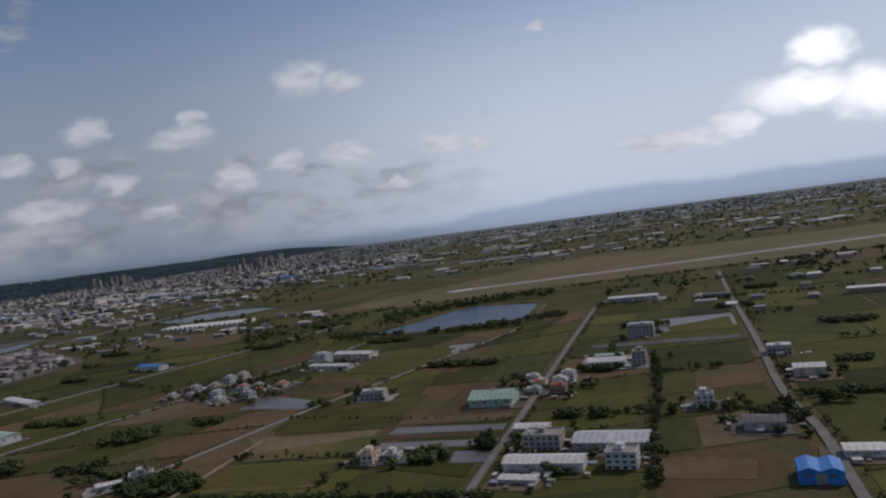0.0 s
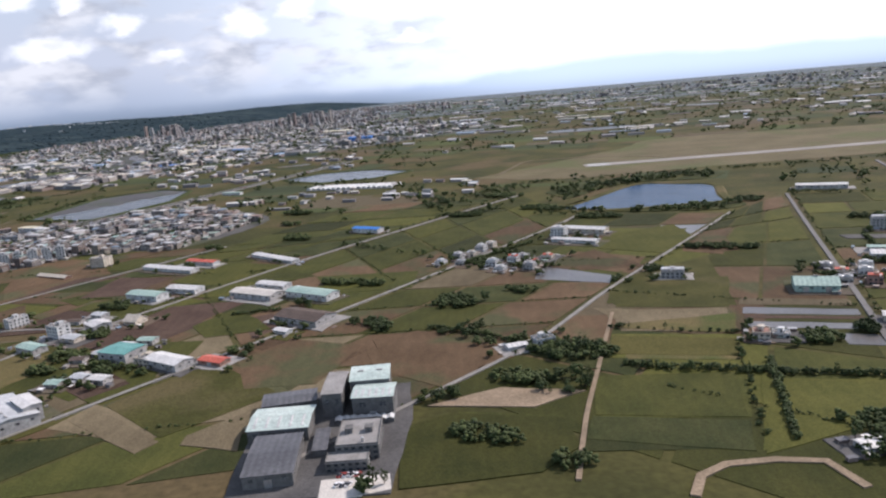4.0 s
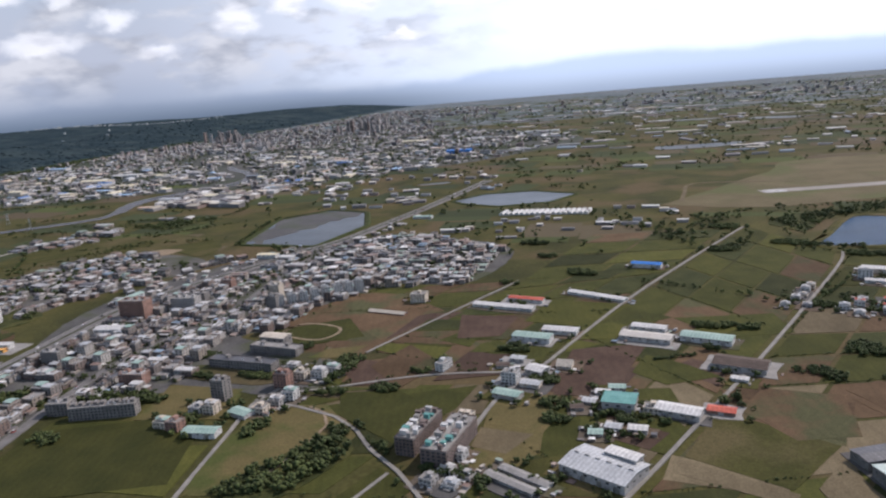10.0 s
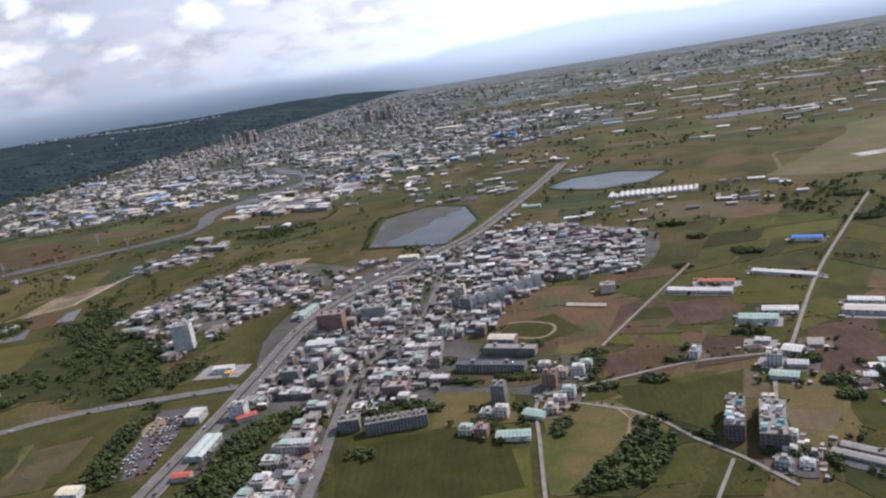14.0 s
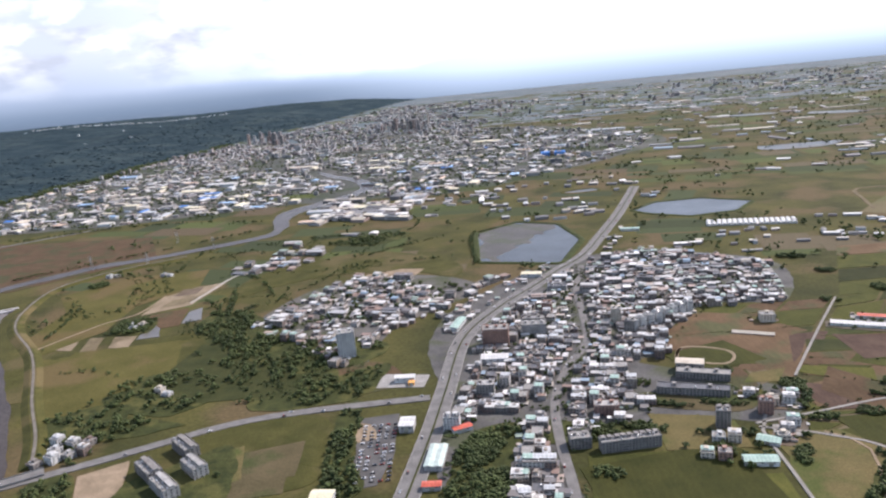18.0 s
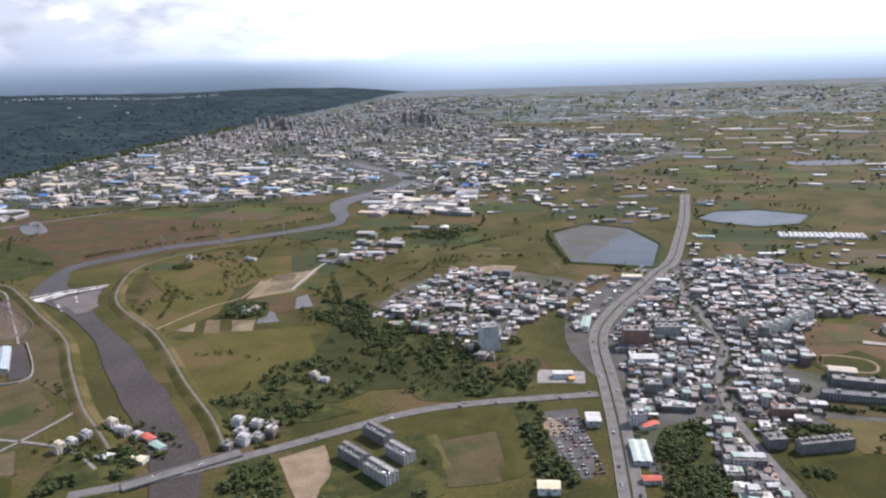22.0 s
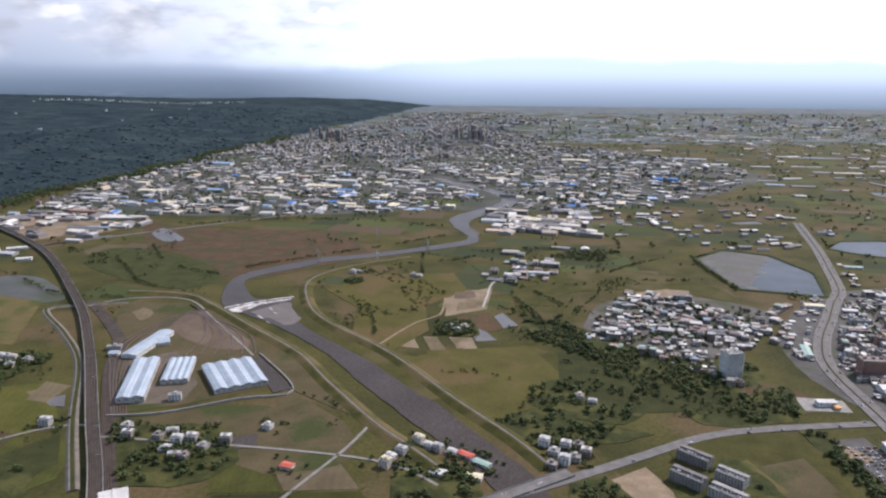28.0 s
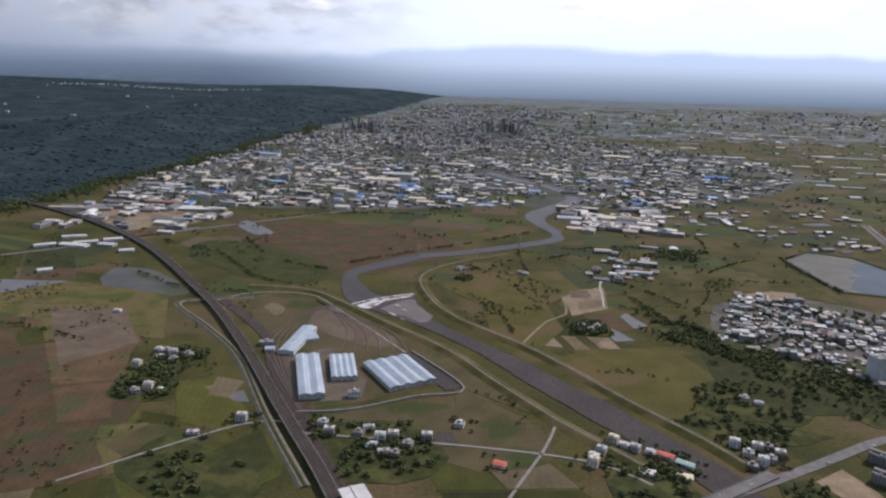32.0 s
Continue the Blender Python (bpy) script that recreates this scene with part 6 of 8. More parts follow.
def town_lots(poly, angle, row=11.0, pitch=7.0, street=2, lane=6.0, keep=0.9, seed=1, clear=()):
    """Building lots in rows inside a plan polygon; every second row is followed by a street."""
    rng = random.Random(seed)
    ca, sa = math.cos(radians(angle)), math.sin(radians(angle))
    us = [x * ca + y * sa for x, y in poly]
    vs = [-x * sa + y * ca for x, y in poly]
    v, n, out = min(vs), 0, []
    while v < max(vs):
        u = min(us) + rng.uniform(0, 8)
        while u < max(us):
            w = pitch * (rng.uniform(0.75, 1.3) if rng.random() < 0.85 else rng.uniform(1.8, 3.0))
            x, y = u * ca - v * sa, u * sa + v * ca
            if inside(poly, x, y) and rng.random() < keep and all(line_distance(r, x, y) > gap for r, gap in TOWN_ROADS) and not any(abs(x - a) < r and abs(y - b) < r for a, b, r in clear):
                out.append((x, y, w, row, rng))
            u += w + (lane if rng.random() < 0.07 else 0.2)
        n += 1
        v += row + (lane if n % street == 0 else 1.0) * rng.uniform(0.8, 1.2)
    return out


setting(patch("town_ground", [(-500, 406), (-478, 458), (-433, 505), (-366, 500), (-328, 600), (-388, 668), (-448, 697), (-540, 668), (-640, 560), (-668, 470), (-662, 390), (-668, 330), (-655, 240), (-600, 225), (-592, 228), (-590, 296), (-568, 300), (-520, 318), (-470, 300), (-440, 320), (-445, 345), (-520, 400)], surface("town_paving", (0.062, 0.060, 0.058), (0.115, 0.112, 0.106), 0.9, 0.06, 0.6, 0.2, third=(0.060, 0.066, 0.038), third_scale=0.03), 0.10, 2.0), "grey paved ground between the town houses", "paving")
setting(patch("estate_ground", [(-832, 564), (-783, 660), (-684, 678), (-616, 612), (-695, 520), (-722, 436), (-765, 472)], surface("estate_paving", (0.080, 0.076, 0.070), (0.130, 0.122, 0.112), 0.9, 0.06, 0.6, 0.2, third=(0.060, 0.066, 0.036), third_scale=0.03), 0.16, 2.0), "grey paved ground of the housing estate", "paving")
setting(patch("school_lawn", [(-548, 338), (-482, 316), (-462, 334), (-468, 352), (-478, 336), (-530, 352)], M["dry_meadow"], 0.3, 1.5, 6), "worn lawn in front of the school", "lawn")
TOWN_ROADS = [(MAIN, 14.0), (MAIN_EAST, 7.5), (CROSS, 11.0), (ROAD_K, 6.0)]
TOWN = [(-495, 406), (-482, 454), (-437, 499), (-370, 494), (-335, 600), (-390, 660), (-448, 690), (-505, 650), (-560, 600), (-640, 490), (-652, 390), (-655, 330), (-606, 345), (-598, 305), (-572, 304), (-530, 326), (-530, 400)]
ESTATE = [(-828, 553), (-793, 628), (-742, 700), (-692, 661), (-640, 585), (-653, 551), (-694, 516), (-707, 492), (-736, 433), (-769, 486)]
TOWN_WEST = [(-655, 480), (-640, 560), (-570, 650), (-520, 690), (-560, 665), (-625, 600), (-660, 540)]
HAMLET = [(-926, 748), (-852, 877), (-796, 808), (-820, 745), (-892, 732)]
CLEAR = [(-500, 300, 9), (-470, 312, 8), (-516, 480, 9), (-581, 490, 11), (-547, 580, 12), (-631, 372, 10), (-512, 455, 8), (-655, 330, 9), (-560, 330, 10), (-566, 520, 9), (-554, 284, 20), (-502, 345, 24), (-488, 370, 22), (-616, 458, 12), (-584, 473, 11), (-620, 425, 11), (-732, 464, 12), (-662, 300, 12)]
lots = [(q, -14) for q in town_lots(TOWN, -14, 9.5, 5.6, lane=4.5, keep=0.96, seed=5, clear=CLEAR) if noise.noise((q[0] * 0.03, q[1] * 0.03, 15)) < 0.22]
lots += [(q, -20) for q in town_lots(ESTATE, -20, 10, 7, lane=7.0, keep=0.56, seed=6, clear=CLEAR)]
lots += [(q, 40) for q in town_lots(TOWN_WEST, 40, 12, 9, keep=0.7, seed=7)]
lots += [(q, -20) for q in town_lots(HAMLET, -20, 13, 9, keep=0.5, seed=8)]
lots += [(q, -10) for q in town_lots([(-613, 330), (-600, 330), (-600, 224), (-631, 222)], -10, 9.0, 5.2, lane=3.0, keep=0.95, seed=9)]
lots += [(q, -14) for q in town_lots([(-668, 330), (-640, 345), (-636, 420), (-655, 420)], -14, 9.0, 5.6, keep=0.85, seed=10, clear=CLEAR)]
lots.sort(key=lambda q: q[0][1])
random.seed(11)
for (x, y, w, row, rng), a in lots[:300]:
    put_house(x, y, a + random.choice([0, 0, 180]) + random.uniform(-3, 3))


def town_mass(name, some, label, low=2, high=5, storey=1.6, glazed=True):
    """The rest of the houses, too many to count, as one mesh with windows, roofs and rooftop sheds."""
    s, rng = Shape(), random.Random(77)
    for (x, y, w, row, _), a in some:
        a += 14 * noise.noise((x * 0.02, y * 0.02, 6))
        d, h = row * rng.uniform(0.7, 0.95), storey * rng.choice([1, 1, 2, 2, 2, 3, 3, 4])
        ca, sa = math.cos(radians(a)), math.sin(radians(a))
        t = Shape()
        x0, x1 = -w / 2, w / 2
        if glazed:
            f = int(round(h / storey))
            t.facade(x0, 0, x1, 0, 0, h, max(2, int(w / 2.4)), f)
            t.facade(x1, 0, x1, d, 0, h, 3, f, share=0.4)
            t.facade(x0, d, x0, 0, 0, h, 3, f, share=0.4)
            t.box(x0 - 0.05, -0.05, h, x1 + 0.05, d, h + 0.25, 2)
        else:
            t.box(x0, 0, 0, x1, d, h, 0).box(x0, 0, h, x1, d, h + 0.2, 2)
        q = rng.random()
        if q < 0.45:
            t.gable(x0 + 0.2, d * rng.uniform(0.1, 0.4), x1 - 0.2, d, h + 1.2, h + 1.6, 0.9, 2)
        elif q < 0.8:
            t.box(x0 + w * 0.2, d * 0.4, h + 0.25, x0 + w * 0.6, d * 0.75, h + 1.6, 0)
        if rng.random() < 0.4:
            t.box(x0 + w * 0.65, d * 0.2, h + 0.25, x0 + w * 0.8, d * 0.2 + 0.8, h + 1.0, 3)
        s.add([(x + p * ca - r * sa, y + p * sa + r * ca, z) for p, r, z in t.v], t.f)
        s.i[-len(t.f):] = t.i
    ob = new(name, s.mesh(name, [M["town_wall"], M["glass"], M["town_roof"], M["steel"]]))
    return tagged(ob, label, "houses", kind="stuff")


def clutter(poly, count, seed, label):
    """Small lean-tos, sheet roofs and yards that fill the gaps between houses."""
    rng = random.Random(seed)
    xs, ys = [p[0] for p in poly], [p[1] for p in poly]
    s, n = Shape(), 0
    for _ in range(count * 6):
        x, y = rng.uniform(min(xs), max(xs)), rng.uniform(min(ys), max(ys))
        if n >= count or not inside(poly, x, y) or any(line_distance(r, x, y) < gap - 2 for r, gap in TOWN_ROADS):
            continue
        n += 1
        w, d, h = rng.uniform(1.0, 4.0), rng.uniform(1.0, 3.0), rng.uniform(0.8, 3.6)
        a = radians(rng.choice([-14, 76]) + rng.uniform(-5, 5))
        ca, sa = math.cos(a), math.sin(a)
        t = Shape().box(-w, -d, 0, w, d, h, 0).box(-w - 0.2, -d - 0.2, h, w + 0.2, d + 0.2, h + 0.12, 1)
        s.add([(x + p * ca - r * sa, y + p * sa + r * ca, z) for p, r, z in t.v], t.f)
        s.i[-len(t.f):] = t.i
    tagged(new("lean_tos", s.mesh("lean_tos", [M["town_wall"], M["town_roof"]])), label, "sheds", kind="stuff")


clutter(TOWN, 900, 41, "low sheds and sheet roofs packed between town houses")
clutter(ESTATE, 260, 42, "low sheds and sheet roofs in the housing estate")
clutter([(-614, 330), (-600, 330), (-600, 224), (-631, 222)], 90, 43, "low sheds along the main road")
clutter([(-660, 470), (-640, 560), (-570, 650), (-480, 720), (-430, 820), (-420, 800), (-470, 690), (-560, 600)], 160, 44, "low workshops along the main road")
rest = lots[300:]
for k in range(0, len(rest), 160):
    town_mass("town_houses", rest[k : k + 160], "dense rows of pale town houses with sheet roofs")


# ---- far city, factories and greenhouses ----
# foot of the wooded tableland
def hill_edge(y):
    return -1735 + 0.26 * (y - 1150) + 50 * noise.noise((0, y * 0.004, 2)) + 30 * noise.noise((0, y * 0.016, 6))


def far_zone(poly, count, seed, sizes, heights, label, name="far_buildings", angle=-15, deep=None):
    rng = random.Random(seed)
    xs, ys = [p[0] for p in poly], [p[1] for p in poly]
    s, n, guard = Shape(), 0, 0
    while n < count and guard < count * 20:
        guard += 1
        x, y = rng.uniform(min(xs), max(xs)), rng.uniform(min(ys), max(ys))
        if not inside(poly, x, y) or noise.noise((x * 0.006, y * 0.006, seed)) < -0.25 or line_distance(RIVER_L, x, y) < 28 or line_distance(MAIN, x, y) < 20 or line_distance(RAIL, x, y) < 16 or hill_edge(y) > x - 12 or inside(POND_FAR, x, y) or inside(POND_TOWN, x, y):
            continue
        n += 1
        w, d, h = rng.uniform(*sizes), rng.uniform(*(deep or (sizes[0] * 0.6, sizes[1] * 0.6))), rng.uniform(*heights)
        if rng.random() < 0.15:
            w *= 2.2
        a = radians(angle + rng.choice([0, 0, 0, 90]) + rng.uniform(-8, 8) + 25 * noise.noise((x * 0.003, y * 0.003, 9)))
        ca, sa = math.cos(a), math.sin(a)
        t = Shape().box(-w / 2, 0, 0, w / 2, d, h, 0)
        if h < 5.5:
            t.gable(-w / 2 - 0.3, -0.3, w / 2 + 0.3, d + 0.3, h + 0.05, h + d * 0.12, 0.1, 1)
        else:
            t.box(-w / 2, 0, h, w / 2, d, h + 0.3, 1).box(-w * 0.2, d * 0.3, h + 0.3, w * 0.15, d * 0.7, h + 2.2, 0)
            for k in range(int(h / 1.7)):
                t.box(-w / 2 + 0.6, -0.08, k * 1.7 + 0.6, w / 2 - 0.6, 0.04, k * 1.7 + 1.3, 2)
        s.add([(x + p * ca - r * sa, y + p * sa + r * ca, z) for p, r, z in t.v], t.f)
        s.i[-len(t.f):] = t.i
    ob = new(name, s.mesh(name, [M["city_wall"], M["far_roof"], M["glass"]]))
    return tagged(ob, label, "buildings", kind="stuff")


M["pale_blue"] = surface("light_blue_roof", (0.26, 0.40, 0.58), (0.34, 0.48, 0.66), 0.5, 0.1, 1.0, 0.1, rows=1.0)
M["sand_roof"] = surface("pinkish_roof", (0.52, 0.38, 0.28), (0.62, 0.47, 0.36), 0.7, 0.1, 1.0, 0.1)
M["city_wall"] = palette("city_wall", [(0.34, 0.32, 0.31), (0.24, 0.22, 0.215), (0.46, 0.45, 0.44), (0.30, 0.235, 0.21), (0.20, 0.19, 0.19), (0.38, 0.34, 0.31)], 0.85)
M["far_roof"] = palette("factory_roof", [(0.46, 0.46, 0.46), (0.28, 0.28, 0.29), (0.62, 0.57, 0.46), (0.18, 0.18, 0.18), (0.30, 0.37, 0.44), (0.42, 0.38, 0.31), (0.76, 0.75, 0.72), (0.15, 0.15, 0.15), (0.36, 0.35, 0.34), (0.66, 0.63, 0.56), (0.22, 0.21, 0.21), (0.70, 0.69, 0.66), (0.50, 0.47, 0.43)], 0.7)
INDUSTRY = [(-1640, 1240), (-1500, 1180), (-1200, 1150), (-900, 1200), (-620, 1160), (-480, 1260), (-300, 1400), (-100, 1700), (-400, 2300), (-1200, 2400), (-1500, 2300), (-1620, 1700)]
setting(patch("industry_ground", INDUSTRY, surface("industry_paving", (0.050, 0.054, 0.044), (0.092, 0.090, 0.080), 0.9, 0.01, 0.15, 0.1, third=(0.042, 0.054, 0.028), third_scale=0.012), 0.09, 8.0, 60), "grey paved ground between the factories", "paving")
for x, y, w, d, h, roof, wall, text in (
    (-1152, 1445, 70, 26, 5, "cream", "beige", "large cream factory hall"), (-1117, 1515, 66, 22, 6, "sheet_white", "white", "long white factory hall"),
    (-967, 1680, 62, 22, 6, "beige", "grey", "wide pale factory hall"), (-1096, 1338, 36, 16, 5, "sheet_blue", "grey", "factory hall with striped blue roof"),
    (-1089, 1221, 30, 14, 8, "cream", "beige", "cream factory block with plain front"), (-1035, 1251, 30, 15, 6, "pale_blue", "white", "factory hall with light blue roof"),
    (-773, 1539, 46, 20, 6, "cream", "beige", "pinkish cream factory hall"), (-659, 1497, 70, 20, 5, "sheet", "grey", "long grey-roofed factory hall"),
    (-390, 1525, 52, 24, 7, "sheet_blue", "sheet_blue", "big factory hall in deep blue"), (-843, 1084, 40, 18, 4, "sheet", "white", "riverside factory with pale roof"),
    (-770, 1080, 52, 24, 5, "cream", "white", "riverside factory with cream white roof"), (-843, 1011, 44, 14, 3, "sand_roof", "beige", "riverside yard shed in pinkish sand colour"),
    (-696, 1096, 40, 18, 5, "sheet_white", "white", "white riverside factory with sheet roof"), (-350, 1833, 40, 20, 5, "sheet_white", "white", "white factory hall in the plain"),
    (-508, 1890, 70, 26, 5, "cream", "beige", "wide cream warehouse in the plain"), (-172, 1924, 90, 22, 4, "sheet", "white", "long pale warehouse in the plain"),
    (-1232, 1304, 30, 16, 9, "cream", "beige", "cream office block of a factory"), (-1524, 1466, 26, 16, 10, "cream", "beige", "cream block at the forest edge"),
    (-1481, 1391, 56, 20, 5, "cream", "beige", "long cream hall at the forest edge"), (-1522, 1163, 52, 12, 8, "brick", "brick", "long reddish-brown block below the hills"),
    (-1410, 1167, 26, 10, 7, "concrete", "grey", "grey block beside the plain"), (-1394, 1224, 18, 10, 6, "sheet_white", "white", "white block beside the plain"),
    (-1439, 1815, 56, 22, 6, "pale_blue", "white", "distant hall with light blue roof"), (-1548, 1347, 36, 14, 5, "sheet_white", "white", "white hall with curved front"),
    (-1561, 1300, 42, 18, 5, "sheet", "grey", "grey-roofed hall below the hills"), (-1557, 888, 38, 12, 3, "sheet_white", "white", "white farm halls beside the railway"),
    (-1516, 892, 22, 12, 3, "sheet", "grey", "grey farm hall beside the railway"), (-1102, 1395, 34, 14, 5, "sheet_blue", "white", "hall with blue sheet roof"),
    (-564, 628, 20, 9, 4, "cream", "white", "cream roofed hall at the road fork"), (-664, 572, 18, 6, 3, "pale_green", "white", "low hall with pale green roof"),
    (-835, 774, 20, 6, 3, "sheet_white", "white", "long white shed at the hamlet"), (-422, 783, 22, 7, 3, "sheet_green", "white", "shed with grey-green roof by the pond"),
):
    warehouse((x, y), -14, w, d, h, text, roof, wall, rise=d * 0.07, lights=3, doors=2, name="factory_hall" if y > 1000 else "warehouse")
HALL_TONES = ["cream", "sheet_white", "sheet", "beige", "bright_concrete", "sheet_white", "concrete", "pale_blue", "grey", "cream", "sheet", "sand_roof", "concrete", "beige", "grey", "sheet_white", "bright_concrete", "cream", "concrete", "sheet_blue"]


def factory_belt():
    """Single halls along the front of the industrial belt, each of its own size and roof."""
    rng = random.Random(29)
    n, put = 0, []
    while n < 190:
        x, y = rng.uniform(-1620, -420), 1140 + 620 * rng.random() ** 1.3
        w, d, h = rng.uniform(12, 34), rng.uniform(8, 18), rng.uniform(2.6, 6.5)
        if not inside(INDUSTRY, x, y) or hill_edge(y) > x - 30 or line_distance(RIVER_L, x, y) < 34 or line_distance(MAIN, x, y) < 26 or line_distance(RAIL, x, y) < 30:
            continue
        if any(math.hypot(x - a, y - b) < 0.62 * (w + c) for a, b, c in put):
            continue
        put.append((x, y, w))
        n += 1
        roof = rng.choice(HALL_TONES)
        ob = empty("factory_hall", (x, y), -14 + rng.choice([0, 0, 90]) + rng.uniform(-8, 8), "flat grey factory hall with " + {"cream": "cream", "sheet_white": "white", "sheet": "pale grey", "beige": "beige", "bright_concrete": "pale concrete", "concrete": "grey concrete", "pale_blue": "light blue", "grey": "grey", "sheet_blue": "bright blue", "sand_roof": "pinkish"}[roof] + " roof", "factory hall", "halls of the industrial belt")
        part("wall", Shape().box(-w / 2, 0, 0, w / 2, d, h).mesh("wall", [M[rng.choice(["grey", "white", "beige", "works_wall", "concrete"])]]), ob)
        top = Shape()
        for k in range(max(1, int(d / 8))):
            e = d / max(1, int(d / 8))
            top.gable(-w / 2 - 0.3, k * e, w / 2 + 0.3, (k + 1) * e, h + 0.05, h + 0.05 + e * rng.uniform(0.06, 0.14), 0.1)
        part("roof", top.mesh("roof", [M[roof]]), ob)
        if rng.random() < 0.6:
            part("annex", Shape().box(w / 2 + 0.02, d * 0.1, 0, w / 2 + 4, d * 0.6, h * 0.6).mesh("annex", [M["grey"]]), ob)


factory_belt()
far_zone(INDUSTRY, 2100, 3, (5, 17), (1.6, 4.2), "wide belt of workshops with white and blue roofs", "factories")
far_zone(INDUSTRY, 260, 13, (5, 12), (6, 11), "mid-rise buildings among the factories")
far_zone([(-840, 1160), (-670, 1165), (-720, 975), (-850, 1010)], 70, 4, (14, 34), (3, 7), "riverside factories with pale roofs", "factories")
far_zone([(-1480, 2050), (-1000, 1950), (-560, 2100), (-430, 2600), (-560, 3100), (-1150, 3100)], 1000, 5, (6, 14), (3.0, 9), "distant city of mid-rise buildings", "city_blocks")
far_zone([(-1100, 3050), (-500, 3050), (-200, 3500), (-300, 4000), (-850, 4100)], 420, 15, (8, 18), (2.5, 8), "outskirts of the distant city", "city_blocks")
for k, (poly, n, tall) in enumerate((
    ([(-860, 2380), (-660, 2400), (-640, 2620), (-840, 2600)], 30, (16, 44)), ([(-1290, 2420), (-1150, 2380), (-1140, 2640), (-1260, 2660)], 22, (14, 40)),
    ([(-1470, 2200), (-1380, 2200), (-1270, 2400), (-1350, 2440)], 16, (9, 14)), ([(-1090, 2000), (-640, 1960), (-620, 2330), (-1120, 2330)], 22, (9, 19)),
    ([(-640, 2650), (-100, 2700), (200, 3500), (-500, 3500)], 22, (9, 20)))):
    far_zone(poly, n, 30 + k, (7, 12), tall, "brownish high-rise apartment towers of the distant city", "city_towers")
far_zone([(-300, 1050), (600, 1150), (2200, 1700), (2600, 3600), (1200, 3900), (-300, 3600), (-500, 2300)], 620, 7, (7, 26), (1.6, 3.2), "scattered farm sheds and greenhouses across the plain", "farm_sheds")
far_zone([(-300, 1500), (500, 1250), (1500, 1150), (2300, 1900), (2200, 3000), (900, 3300), (-200, 2700)], 150, 8, (24, 80), (1.4, 2.4), "long white greenhouses beyond the airfield", "greenhouses", -5, (5, 13))
far_zone([(0, 2900), (1800, 2600), (2600, 3600), (600, 4200)], 240, 9, (8, 16), (4, 13), "distant town beyond the plain", "city_blocks")
far_zone([(-640, 860), (-430, 880), (-300, 1000), (-330, 1180), (-640, 1160), (-780, 900)], 80, 10, (6, 18), (2.2, 4), "scattered houses and workshops near the ponds", "houses")
far_zone([(-1640, 1000), (-1460, 960), (-1380, 1100), (-1560, 1230), (-1660, 1160)], 60, 11, (12, 34), (3, 6), "pale sheds at the foot of the wooded hills", "sheds")
far_zone([(-470, 700), (-330, 640), (-200, 620), (-110, 700), (-200, 790), (-330, 740)], 38, 12, (5, 11), (1.8, 3.6), "farmhouses beyond the town", "houses")
far_zone([(90, 380), (300, 420), (700, 560), (900, 700), (300, 700), (120, 600)], 60, 14, (6, 14), (2.0, 4), "farmhouses scattered beside the airfield", "houses")


def far_fields():
    """Patchwork of small fields across the far plain."""
    rng = random.Random(21)
    s = Shape()
    for _ in range(2600):
        x, y = rng.uniform(-1900, 2600), rng.uniform(620, 4200)
        if line_distance(RIVER_L, x, y) < 50 or inside(INDUSTRY, x, y) and rng.random() < 0.6:
            continue
        if -200 < x < 1350 and 690 < y < 1060 or x < -1600 + (y - 1100) * 0.1 and y > 1050 or line_distance(MAIN, x, y) < 45 or line_distance(RAIL, x, y) < 40:
            continue
        if any(inside(p, x + dx, y + dy) for p in (POND_FAR, POND_TOWN, LAKE, ESTATE, TOWN) for dx in (-35, 0, 35) for dy in (-25, 0, 25)):
            continue
        a = radians(-18 + 30 * noise.noise((x * 0.002, y * 0.002, 1)))
        w, d = rng.uniform(18, 60), rng.uniform(10, 34)
        ca, sa = math.cos(a), math.sin(a)
        z = 0.05 + rng.uniform(0, 0.06)
        v = [(x + p * ca - q * sa, y + p * sa + q * ca, z) for p, q in ((-w, -d), (w, -d), (w, d), (-w, d))]
        s.add(v, [(0, 1, 2, 3)])
    ob = new("far_fields", s.mesh("far_fields", [M["patchwork"]]))
    tagged(ob, "patchwork of small green and brown fields far off", "fields", kind="stuff")


M["patchwork"] = palette("patchwork", [(0.056, 0.069, 0.024), (0.078, 0.093, 0.030), (0.043, 0.053, 0.024), (0.099, 0.077, 0.047), (0.065, 0.079, 0.028), (0.050, 0.061, 0.026), (0.108, 0.089, 0.054), (0.056, 0.069, 0.030)], 0.95)
far_fields()


